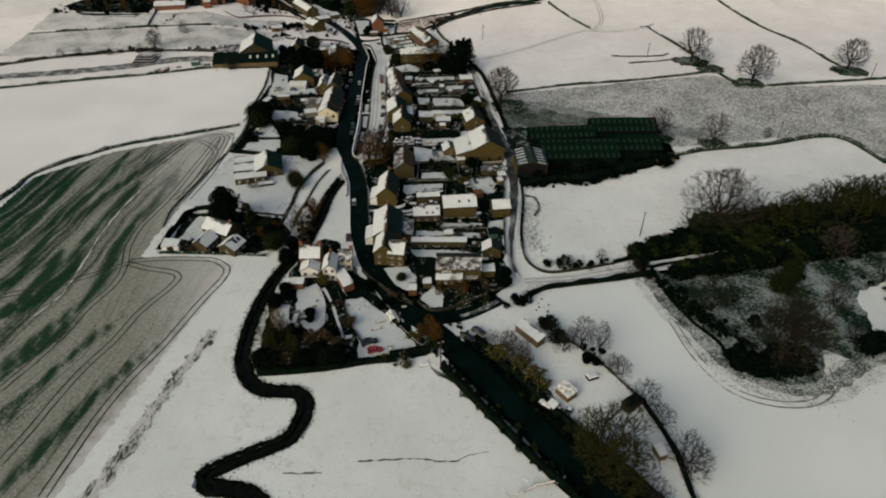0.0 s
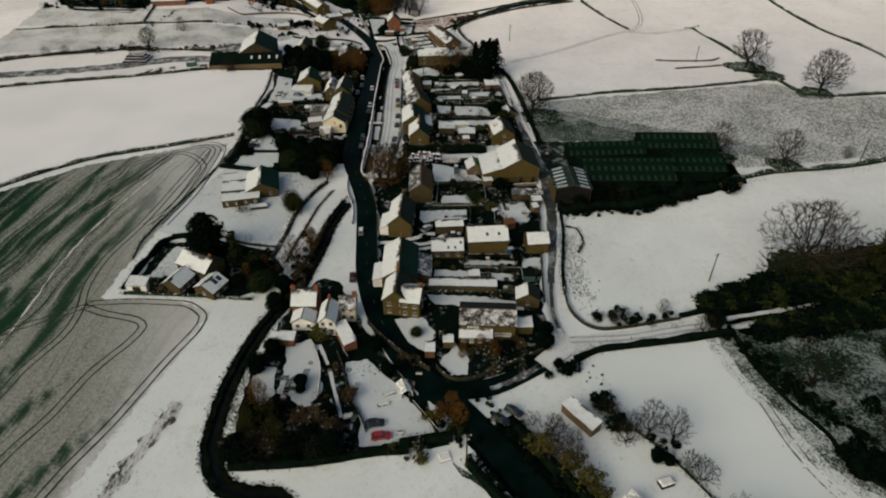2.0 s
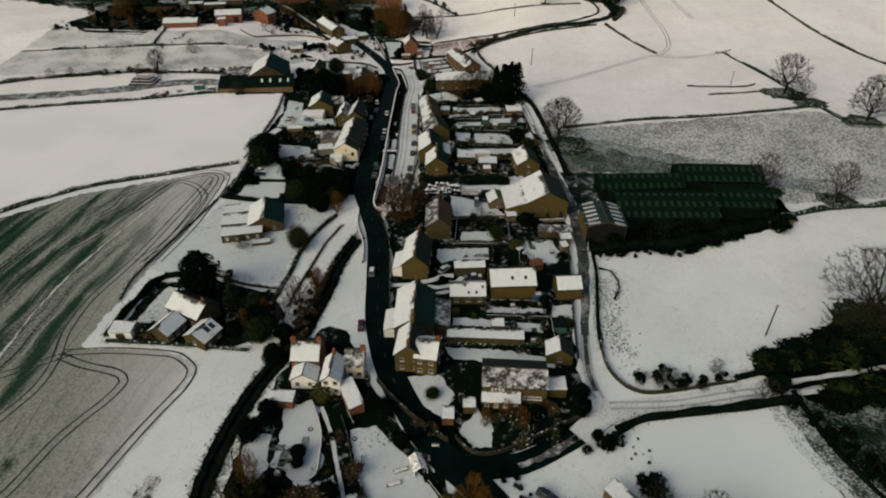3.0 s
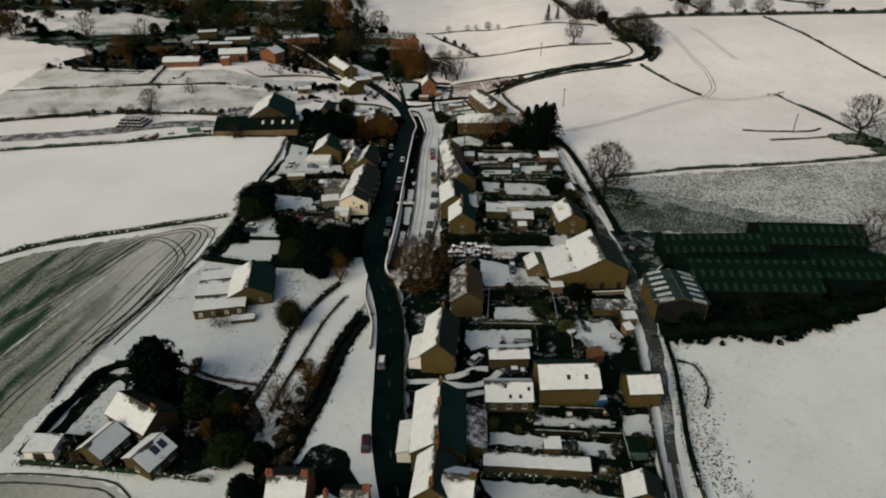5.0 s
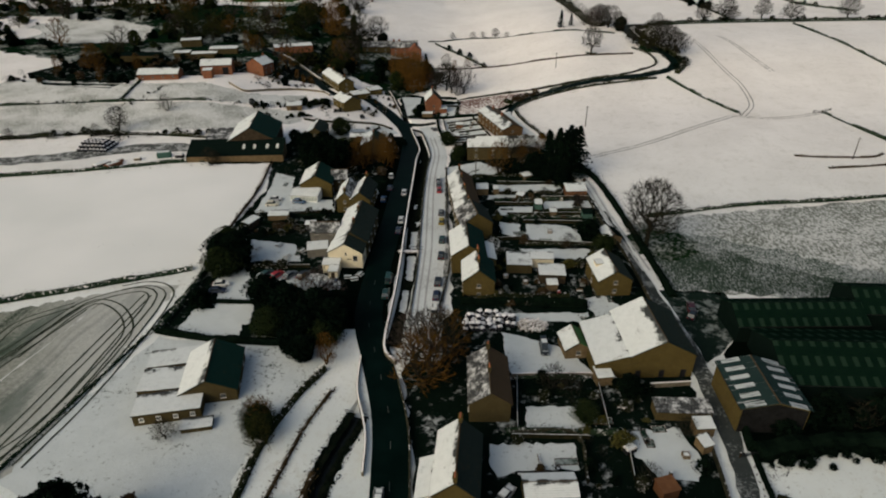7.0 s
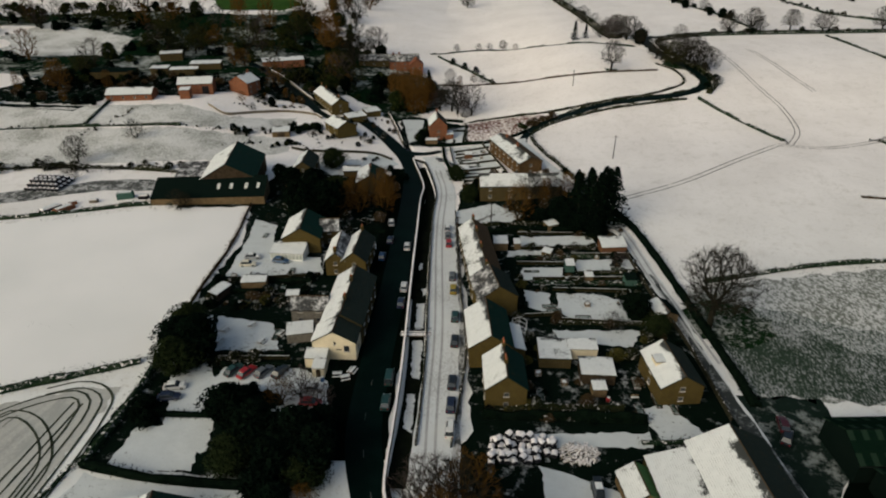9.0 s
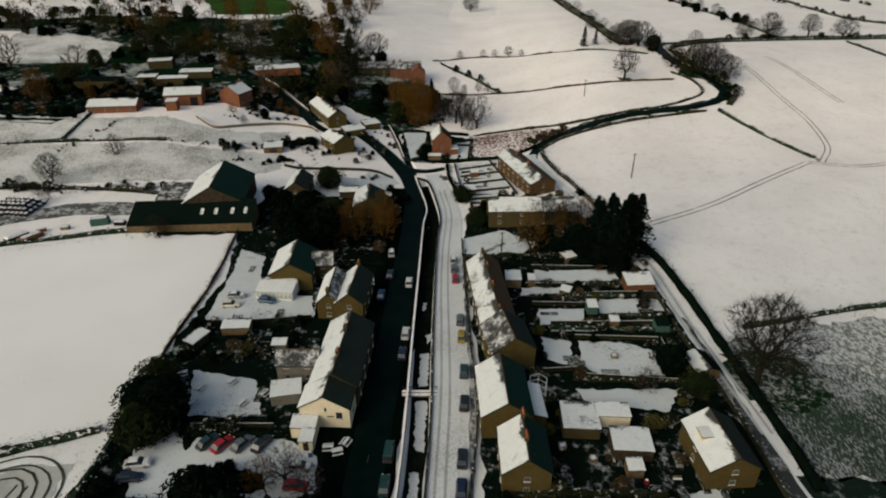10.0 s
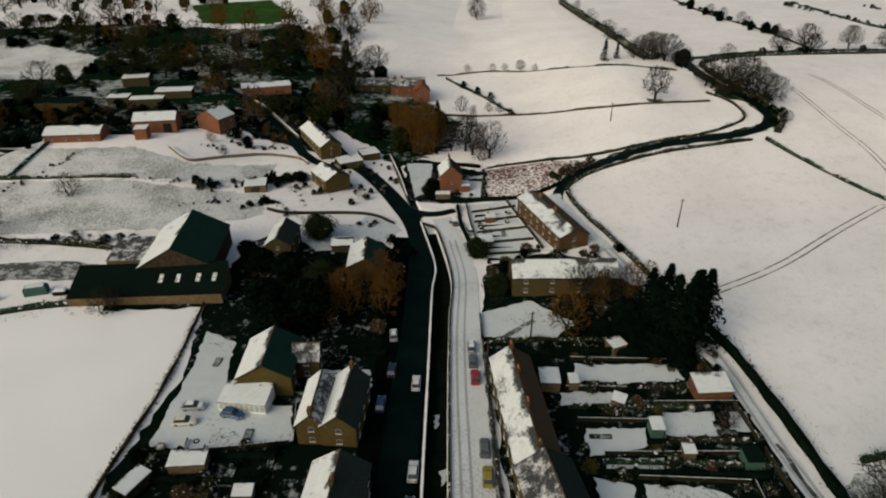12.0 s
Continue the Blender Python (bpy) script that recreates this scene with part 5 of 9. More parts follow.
house("house", 21.1, 185.3, 7, 6.3, 6.2, 3.6, 5.6, "gold", "roof_snow", "greenslate", (), 1, (0, 0), 0, 1, "small stone house beside the back lane", "house")
house("outbuilding", 16.4, 160.3, -92, 4.6, 6.0, 2.7, 4.6, "gold", "roof_snow", "slate", (), 1, (0, 1), 0, 0, "stone garage with a slate roof half under snow", "outbuilding", "outbuildings")
flat("outbuilding", -0.9, 165.0, 0, 18.5, 2.6, 2.2, "stone", label="long low outhouse range under snow", category="outbuilding")
flat("shed", 2.2, 169.6, 4, 3.0, 2.4, 2.0, "wood", label="timber shed under snow", category="shed")
flat("shed", 17.6, 170.4, 2, 3.2, 3.2, 2.0, "teal_wood", "sheet_plain", "teal painted shed with bare roof", "shed")
ob = house("chapel", 5.3, 150.0, -1, 13.8, 8.0, 4.7, 6.3, "gold", "melting", "slate", (), 2, (0, 0), 0, 3, "long stone village hall with a half-melted snowy roof", "hall", "")
for k in range(4):
    window(ob, (-4.8 + 0.75 * k, -4.005, 3.7), 0, 0.5, 0.8)
for k in range(5):
    window(ob, (2.2 + 0.85 * k, -4.005, 1.6), 0, 0.6, 1.1)
lean_to(ob, -7.0, 1.2, -6.4, -4.0, 2.3, 3.2, "gold", "roof_snow", 4)
flat("extension", 14.6, 149.6, 2, 4.0, 3.6, 2.4, "gold", label="small stone store beside the hall", category="outbuilding")
flat("shed", -8.9, 140.4, 2, 2.4, 3.0, 2.2, "orange_wood", label="brown boarded garden shed under snow", category="shed")
flat("shed", -4.5, 143.4, 2, 2.5, 2.3, 2.1, "gold", label="small stone shed under snow", category="shed")
flat("shed", 24.7, 121.4, -51, 8.6, 3.0, 2.3, "wood", label="long timber stable under snow", category="stable", fall=0.6)
flat("shed", 31.5, 101.0, -54, 4.2, 3.4, 1.9, "wood", "clear", "glazed lean-to among field sheds", "shed", "field sheds")
flat("shed", 27.4, 96.6, -50, 2.2, 2.0, 1.6, "wood", label="small hen house under snow", category="shed", group="field sheds")
flat("shed", 47.2, 97.4, 35, 5.0, 2.4, 2.0, "dark_wood", "sheet_plain", "dark open field shelter", "shed", "field sheds")
flat("shed", 50.0, 83.5, -75, 3.2, 1.9, 1.8, "wood", label="small timber hut under snow", category="shed", group="field sheds")

# bungalow with flat wings
ob = house("bungalow", -70.3, 217.1, -76, 12.6, 10.5, 2.8, 5.6, "stone", "roof_snow", "greenslate", (), 1, (0, 2), 0, 2, "stone bungalow with one snowy and one bare slope", "bungalow")
flat("garage", -79.6, 220.6, 15, 10.0, 5.0, 2.8, "stone", label="flat-roofed wing of the bungalow", category="bungalow wing", fall=0.1)
flat("garage", -79.0, 214.2, 12, 8.6, 6.2, 2.6, "stone", label="flat-roofed middle wing of the bungalow", category="bungalow wing", fall=0.1)
flat("garage", -75.2, 208.2, 15, 12.0, 5.4, 2.5, "stone", label="flat-roofed front wing with french windows", category="bungalow wing", fall=0.1, windows=4)
flat("terrace_wall", -68.6, 204.9, 15, 5.4, 2.6, 0.9, "stone", label="raised stone terrace under snow", category="terrace", fall=0.02)

# great barn and green shed
ob = house("barn", 18.6, 232.0, -84, 15.2, 13.0, 5.6, 9.2, "gold", "roof_snow", "slate", (), 1, (0, 0), 0, 0, "great stone barn with a half-snowed roof", "barn", "farm buildings")
for k in (-4.6, 0.2, 4.6):
    part("doorway", Geo().box(7.58, 7.66, k - 0.55, k + 0.55, 0, 2.0), "iron", ob)
lean_to(ob, -6.6, 7.5, -13.4, -6.5, 3.6, 5.6, "gold", "roof_snow")
house("shed", 3.0, 232.2, -80, 6.0, 5.4, 2.4, 4.2, "wood", "roof_snow", "green_wood", (), 1, (0, 1), 0, 0, "timber shed with a green roof half under snow", "shed", "outbuildings")
flat("shed", 20.9, 214.3, 2, 10.2, 3.4, 2.1, "stone", "patchy", "long low roof flecked with snow", "outbuilding")
flat("shed", 23.6, 210.2, 6, 3.3, 2.6, 2.0, "wood", label="timber shed under snow", category="shed")
flat("shed", 22.7, 206.2, 20, 2.0, 2.4, 1.8, "wood", label="small timber shed under snow", category="shed")
flat("shed", 7.6, 222.6, 12, 3.2, 3.0, 2.2, "wood", label="weathered shed by the yard wall", category="shed")
flat("shed", 13.8, 196.2, 20, 3.0, 2.6, 2.0, "orange_wood", "orange_wood", "orange-brown boarded garden hut", "shed")

# steel farm sheds
STEEL = "farm sheds"
ob = house("steel_shed", 35.4, 217.0, -88, 12.4, 12.0, 5.8, 7.4, "gold", "sheet_snow", "sheet_snow", (), 1, (0, 0), 0, 0, "portal-framed shed with timber side and part-snowed roof", "farm shed", STEEL, over=0.35)
# solid black panel on the gable paints the dark inside of an open front
part("open_front", Geo().hexa([(6.22, -5.8, 0), (6.22, 5.8, 0), (6.22, 5.8, 5.4), (6.22, 0, 6.9), (6.22, -5.8, 5.4)], [(6.27, -5.8, 0), (6.27, 5.8, 0), (6.27, 5.8, 5.4), (6.27, 0, 6.9), (6.27, -5.8, 5.4)]),
     "rubber", ob, "black panel for the shaded open front")
house("steel_shed", 56.6, 228.4, 2, 31.0, 17.0, 4.4, 8.0, "sheet_plain", "sheet", "sheet", (), 1, (0, 0), 0, 0, "large green sheeted shed with roof lights", "farm shed", STEEL, over=0.35)
house("steel_shed", 52.2, 243.4, 5, 28.0, 10.0, 4.5, 7.0, "sheet_plain", "sheet", "sheet", (), 1, (0, 0), 0, 0, "dark green sheeted livestock shed", "farm shed", STEEL, over=0.35)
house("steel_shed", 80.0, 248.6, 1, 28.0, 12.0, 5.6, 8.6, "sheet_plain", "sheet", "sheet", (), 1, (0, 0), 0, 0, "tall green sheeted shed with roof lights", "farm shed", STEEL, over=0.35)
house("steel_shed", 83.0, 234.6, 1, 18.0, 15.0, 4.5, 7.0, "sheet_plain", "sheet", "sheet", (), 1, (0, 0), 0, 0, "lower sheeted shed beside the tall one", "farm shed", STEEL, over=0.35)
flat("steel_shed", 92.5, 224.0, 3, 8.0, 3.2, 2.6, "wood", "sheet_plain", "low lean-to with a pale board front", "farm shed", STEEL)

# west side of the road: the inn and its neighbours
ob = house("inn", -52.9, 277.4, -89, 19.4, 8.9, 5.0, 7.8, "stone", "roof_snow", "slate", [(4.2, 2), (-3.5, 1)], 2, (0, 0), 3, 4, "long stone inn with a slate roof", "inn", "")
ob = house("inn_wing", -53.2, 265.0, -89, 5.6, 9.0, 4.6, 7.2, "cream", "roof_snow", "slate", (), 2, (0, 0), 1, 1, "cream-rendered gable end of the inn", "inn", "")
window(ob, (2.81, 2.6, 3.0), 90, 1.1, 1.4, mat="iron")
window(ob, (2.81, 0.2, 4.3), 90, 0.4, 0.7, mat="iron")
part("sign", Geo().box(2.8, 2.86, 0.4, 1.6, 2.55, 2.75), "iron", ob, "narrow dark sign with plain bars")
flat("porch", -56.5, 260.7, 2, 4.4, 2.8, 2.4, "cream", label="cream porch of the inn under snow", category="porch", fall=0.5)
flat("porch", -55.3, 257.9, 2, 2.4, 2.8, 2.2, "cream", label="small cream porch with a dark door", category="porch", door="dark_wood")
house("outbuilding", -61.6, 276.0, 4, 8.0, 4.8, 4.4, 6.2, "grey", "patchy", "slate", (), 2, (0, 0), 2, 0, "grey stone rear wing flecked with snow", "outbuilding", "")
flat("outbuilding", -62.4, 269.2, 14, 5.6, 4.0, 2.3, "grey", label="low store under snow behind the inn", category="outbuilding")
ob = house("house", -60.7, 301.2, -87, 11.6, 5.2, 4.6, 7.0, "gold", "roof_snow", "patchy", [(5.2, 1)], 2, (0, 1), 2, 0, "golden stone house with twin snowy roofs", "house")
ob = house("house", -55.6, 301.8, -90, 13.0, 6.2, 4.8, 7.4, "gold", "roof_snow", "slate", [(-6.0, 2)], 2, (0, 1), 0, 3, "golden stone roadside house", "house")
ob = house("house", -73.2, 313.0, -84, 12.0, 10.2, 4.8, 7.8, "gold", "roof_snow", "greenslate", (), 2, (0, 0), 2, 2, "detached stone house with a broad slate roof", "house")
house("house", -66.6, 316.0, 8, 5.0, 6.0, 4.6, 6.8, "stone", "patchy", "patchy", (), 2, (0, 1), 1, 0, "side wing with a red and white flecked roof", "house", bare="red_tile")
ob = flat("conservatory", -75.4, 304.6, -2, 9.0, 5.0, 2.2, "frame", label="white conservatory with a snowy roof", category="conservatory", fall=0.9)
for k in range(9):
    part("pane", Geo().box(-4.35 + 0.98 * k, -3.5 + 0.98 * k, -2.53, -2.51, 0.6, 1.95), "clear", ob)
ob = house("barn", -109.0, 354.6, -80, 21.7, 17.5, 5.5, 10.5, "dark_wood", "roof_snow", "greenslate", (), 1, (0, 0), 0, 0, "tall timber-gabled barn with a dark roof", "barn", "farm buildings")
ob = flat("barn_range", -111.5, 339.6, 8, 35.4, 9.5, 2.4, "wood", "sheet_plain", "long dark sheeted range with pale roof lights", "barn", "farm buildings", fall=3.4)
for dx in (2.2, 6.2, 11.0, 14.8):
    low, top = (2.4 + 3.4 * (q + 4.9) / 9.8 + 0.12 for q in (-1.2, 1.2))
    part("roof_light", Geo().hexa([(dx, -1.2, low), (dx + 1.0, -1.2, low), (dx + 1.0, 1.2, top), (dx, 1.2, top)],
                                  [(dx, -1.2, low + 0.06), (dx + 1.0, -1.2, low + 0.06), (dx + 1.0, 1.2, top + 0.06), (dx, 1.2, top + 0.06)]), "clear", ob)
flat("barn_range", -123.4, 353.4, 8, 9.0, 10.0, 3.6, "wood", "patchy", "grey lean-to dusted with snow", "barn", "farm buildings", fall=1.4)
house("house", -87.4, 366.6, -86, 12.0, 7.0, 4.6, 7.0, "stone", "roof_snow", "slate", (), 2, (0, 1), 2, 2, "stone house between barn and road", "house")
house("house", -63.0, 361.0, -84, 12.0, 9.2, 4.6, 7.0, "stone", "roof_snow", "greenslate", [(-1.0, 2)], 2, (0, 0), 2, 2, "stone house behind orange willows", "house")
house("garage", -72.0, 372.0, 8, 6.0, 5.0, 2.4, 3.4, "stone", "roof_snow", "roof_snow", (), 1, (0, 0), 0, 0, "low garage under snow", "garage", "outbuildings")

# north end
ob = house("cottage", -97.7, 449.6, -58, 27.0, 8.2, 4.6, 7.0, "gold", "roof_snow", "slate", [(-12.8, 2), (-6.0, 2), (12.0, 2)], 2, (0, 1), 7, 3, "row of stone cottages along the lane", "cottages", "north cottages")
house("cottage", -85.4, 414.6, -50, 11.5, 9.0, 4.4, 6.6, "gold", "roof_snow", "slate", (), 2, (0, 0), 2, 2, "stone cottage near the bridge", "cottage", "north cottages")
flat("garage", -83.1, 434.4, 30, 9.0, 6.6, 2.4, "gold", label="stone garage under smooth snow")
flat("garage", -77.6, 445.6, 30, 7.0, 6.6, 2.4, "gold", label="stone garage under smooth snow")
flat("hut", -108.5, 404.6, 14, 7.0, 6.0, 2.3, "wood", label="timber field hut under snow", category="hut", door="dark_wood")
ob = house("farm_building", -186.0, 432.0, 10, 20.0, 9.5, 2.8, 4.8, "brick", "roof_snow", "roof_snow", (), 1, (0, 0), 4, 0, "low red brick farm range", "farm building", "north farm", ragged=0.05)
ob = house("farm_building", -160.6, 444.6, 14, 15.6, 9.5, 4.8, 7.0, "brick", "roof_snow", "roof_snow", (), 1, (0, 0), 0, 0, "red brick barn with a dark cart door", "barn", "north farm", ragged=0.05)
part("doorway", Geo().box(3.0, 6.0, -4.82, -4.74, 0, 3.6), "iron", ob)
flat("hut", -161.5, 434.0, 12, 4.5, 4.5, 4.0, "brick", label="small brick pump house", category="outbuilding")
house("farmhouse", -140.6, 453.0, 70, 9.0, 11.0, 5.6, 8.6, "brick", "roof_snow", "red_tile", [(3.4, 2)], 2, (0, 1), 2, 2, "tall red brick farmhouse", "farmhouse", "north farm")
flat("farm_building", -139.5, 511.0, 22, 23.0, 9.0, 3.6, "brick", label="long low building under snow", category="farm building", group="north farm")
for x, y, a, l, w, h in ((-196, 480, 10, 9, 6, 3), (-182, 478, 14, 14, 5, 3), (-176, 492, 12, 16, 7, 3.2), (-216, 470, 6, 22, 9, 3.4), (-205, 512, 20, 12, 7, 4)):
    flat("farm_building", x, y, a, l, w, h, "stone", "roof_snow" if l != 22 else "sheet_plain", "farm outbuilding under snow" if l != 22 else "dark sheeted farm range", "farm building", "north farm")
ob = house("villa", -73.8, 541.0, 12, 18.0, 10.0, 5.6, 8.6, "brick", "patchy", "patchy", [(-6.5, 2), (-3.0, 2)], 2, (0, 0), 3, 3, "red brick house with tall chimneys", "house", "")
house("villa_wing", -66.0, 536.0, -80, 9.0, 8.0, 5.6, 8.8, "brick", "red_tile", "red_tile", [(3.6, 2)], 2, (0, 2), 0, 0, "red brick gabled wing", "house", "")
house("house", -92.0, 540.0, 6, 18.0, 8.0, 3.6, 6.2, "stone", "patchy", "patchy", (), 1, (0, 0), 3, 0, "long low stone house among trees", "house")
ob = house("cottage", -44.2, 423.6, -80, 9.0, 7.6, 6.6, 10.2, "brick", "roof_snow", "slate", [(-3.8, 2)], 2, (0, 1), 1, 1, "narrow red brick cottage by the brook", "cottage", "north cottages")
flat("porch", -38.8, 421.6, 10, 3.0, 4.5, 2.3, "brick", label="brick lean-to of the cottage", category="porch")
flat("shed", -46.2, 414.6, 5, 5.0, 2.0, 1.8, "wood", label="low boarded shed under snow", category="shed")
ob = house("terrace", -11.6, 386.0, -68, 28.5, 9.0, 5.0, 6.9, "russet", "roof_thaw", "brown_tile", [(-8, 2), (2, 2)], 2, (0, 1), 7, 5, "terrace of russet stone cottages", "terrace", "north cottages")
ob = house("terrace", -11.6, 353.4, 5, 26.0, 9.0, 5.0, 7.6, "stone", "roof_thaw", "slate", (), 2, (0, 0), 4, 4, "long stone cottage row with ivy", "terrace", "north cottages")

# terraces on the east side of the brook
ob = house("terrace", -23.9, 303.0, -81, 26.0, 7.6, 4.8, 7.6, "stone", "roof_thaw", "brown_tile", [(-12.6, 2), (-5.5, 2), (3.0, 2), (12.2, 1)], 2, (0, 0), 7, 5, "terraced stone cottages with a long snowy roof", "terrace")
ob = house("house", -20.2, 284.6, -76, 9.6, 9.0, 5.2, 8.4, "gold", "patchy", "slate", (), 2, (0, 0), 2, 2, "taller stone house with a frosted slope", "house")
ob = house("house", -21.4, 268.4, -84, 13.0, 8.8, 5.2, 8.2, "gold", "roof_snow", "greenslate", (), 2, (0, 0), 3, 3, "stone house with clean snow on the lane side", "house")
lean_to(ob, -4.0, 4.5, 7.4, 4.4, 2.6, 3.6, "gold", "roof_snow", 2)
ob = house("house", -18.2, 254.6, -86, 9.4, 7.6, 5.2, 8.2, "gold", "roof_snow", "greenslate", [(-4.3, 3), (0.6, 3)], 2, (0, 1), 2, 2, "stone house with clay chimney pots", "house")
flat("garage", -7.6, 265.8, 1, 6.4, 6.4, 2.5, "stone", label="square garage under smooth snow", fall=0.1)
flat("garage", -1.6, 267.4, 2, 6.0, 3.2, 2.6, "cream", label="pale rendered garage under snow", fall=0.3)
flat("garage", 0.5, 260.8, 0, 6.6, 5.2, 2.5, "dark_wood", label="dark timber garage under smooth snow", fall=0.1)
flat("shed", 0.2, 255.8, 4, 2.6, 2.4, 1.9, "wood", label="small shed under snow", category="shed")
ob = house("house", 14.4, 259.0, -82, 10.8, 8.2, 4.4, 7.0, "gold", "roof_snow", "slate", (), 2, (0, 1), 1, 1, "stone cottage with a snowy dormer", "cottage")
dorm = flat("dormer", -1.0, -1.9, 0, 2.2, 3.0, 0.9, "cream", label="flat dormer under snow", parent=ob, fall=0.15, z0=5.2)
ob = flat("shed", 12.6, 313.4, 7, 6.8, 4.4, 2.2, "orange_wood", label="orange boarded garage under thin snow", category="garage", fall=1.0)
flat("shed", -18.0, 314.4, 2, 3.8, 4.4, 2.3, "wood", label="boarded shed under smooth snow", category="shed", fall=0.1)
house("shed", 18.8, 282.6, -76, 5.8, 4.6, 2.2, 3.2, "wood", "roof_snow", "sheet_plain", (), 1, (0, 0), 0, 0, "timber garage beside the back lane", "garage", "outbuildings")
flat("shed", -0.2, 302.4, 4, 2.2, 2.8, 2.0, "teal_wood", label="green garden shed under snow", category="shed")
flat("shed", 14.2, 296.4, 4, 2.8, 3.0, 2.0, "teal_wood", "sheet_plain", "green garden shed with a bare roof", "shed")
flat("shed", -13.4, 314.0, 4, 1.8, 2.4, 1.9, "wood", label="narrow garden shed under snow", category="shed")
flat("shed", -5.5, 309.0, -25, 2.4, 2.2, 1.8, "wood", label="small garden shed under snow", category="shed")
flat("shed", 4.0, 297.2, 4, 2.0, 2.0, 1.7, "wood", label="small garden shed under snow", category="shed")
flat("shed", -3.0, 326.0, 30, 3.4, 2.8, 2.0, "wood", label="old shed under the conifers", category="shed")
flat("shed", -68.2, 283.4, 6, 3.0, 2.0, 1.8, "grey", label="small store under snow", category="shed")
flat("shed", -79.6, 289.0, 8, 6.0, 3.0, 1.9, "wood", label="low boarded shed under snow", category="shed")
flat("shed", -86.4, 284.0, 70, 5.0, 2.6, 1.9, "dark_wood", label="low dark shed under snow", category="shed")
flat("shed", -29.6, 395.0, 8, 3.0, 2.6, 1.9, "orange_wood", label="orange boarded hut under snow", category="shed")
flat("shed", -31.0, 378.6, 8, 4.2, 3.6, 2.2, "wood", label="garden shed under snow", category="shed")


# ---------------------------------------------------------------- trees, hedges, shrubs
def grow(seed, base=2.0, wide=4.8, low=2.0, points=560, fans=7, fine=0.022, girth=0.36, stems=1, lift=0.25, step=0.7):
    """A bare tree ten metres high: limbs grow from the fork towards points in a lumpy dome, thickest where most twigs hang on them."""
    rng = random.Random(seed)
    at, back = np.zeros((9 * points, 3)), []
    way, run = np.zeros((9 * points, 3)), np.zeros(9 * points)

    def put(p, parent, d):
        at[len(back)], way[len(back)] = p, d
        run[len(back)] = 0.0 if parent < 0 or p[2] <= base and len(back) < 3 * stems else run[parent] + math.dist(p, at[parent])
        back.append(parent)
        return len(back) - 1

    for k in range(stems):
        x, y = (0, 0) if stems == 1 else (rng.uniform(-0.9, 0.9), rng.uniform(-0.9, 0.9))
        n = -1
        for z in (-0.4, 0.5 * base, base):
            f = 1 + 0.25 * max(0, z) / base
            f = f if z > 0 else 0.1
            n = put((x * f + rng.gauss(0, 0.03), y * f + rng.gauss(0, 0.03), z), n, (0.2 * x, 0.2 * y, 1))
    goals = []
    for _ in range(points):
        a, h = rng.uniform(0, 2 * math.pi), rng.random()
        r = wide * math.sqrt(max(0.02, 1 - ((h - 0.36) / 0.68) ** 2)) * math.sqrt(rng.uniform(0.04, 1.0))
        r *= 1 + 0.5 * noise.noise((1.6 * math.cos(a) + seed, 1.6 * math.sin(a), 2.4 * h))
        goals.append((r * math.cos(a), r * math.sin(a), low + (10 - low) * h * (1 - 0.05 * rng.random())))
    goals.sort(key=lambda q: math.dist(q, (0, 0, base)))
    for goal in goals:
        n = len(back)
        d = np.array(goal) - at[:n]
        far = np.linalg.norm(d, axis=1) + 0.001
        cost = far * (1.25 - 0.25 * (d * way[:n]).sum(axis=1) / far) + 0.55 * run[:n] + 6.0 * (at[:n, 2] < 0.45 * base)
        k = int(cost.argmin())
        reach, start, bend, span = far[k], at[k].copy(), way[k].copy(), d[k]
        count = min(6, max(1, round(reach / step)))
        for c in range(1, count + 1):
            f = c / count
            q = start + span * f + bend * (reach * 0.2 * f * (1 - f)) + np.array([rng.gauss(0, 0.04) for _ in range(3)]) * (c < count)
            v = q - at[k]
            k = put(q, k, v / (np.linalg.norm(v) + 0.001))
    total = len(back)
    load = [0.0] * total
    for i in range(total - 1, -1, -1):
        load[i] = max(load[i], 1.0)
        if back[i] >= 0:
            load[back[i]] += load[i]
    power = math.log(girth / fine) / math.log(max(load))
    wood, crown = Geo(), Geo()
    for i in range(total):
        if back[i] < 0:
            continue
        r = fine * load[i] ** power
        r0 = min(fine * load[back[i]] ** power, 1.4 * r)
        heavy = load[i] >= 3.5
        (wood if heavy else crown).tube(at[back[i]], at[i], r0, r, 6 if load[i] > 60 else 4 if load[i] > 12 else 3)
        if load[i] < 2.5:
            p, d = Vector(at[i]), Vector(way[i])
            for _ in range(fans if load[i] < 1.5 else fans // 2):
                t = d * 0.6 + Vector((rng.gauss(0, 0.5), rng.gauss(0, 0.5), rng.gauss(lift, 0.4)))
                a = p - d * rng.uniform(0, 0.5)
                crown.sliver(a, a + t.normalized() * rng.uniform(0.45, 1.1), fine, rng)
    return wood, crown


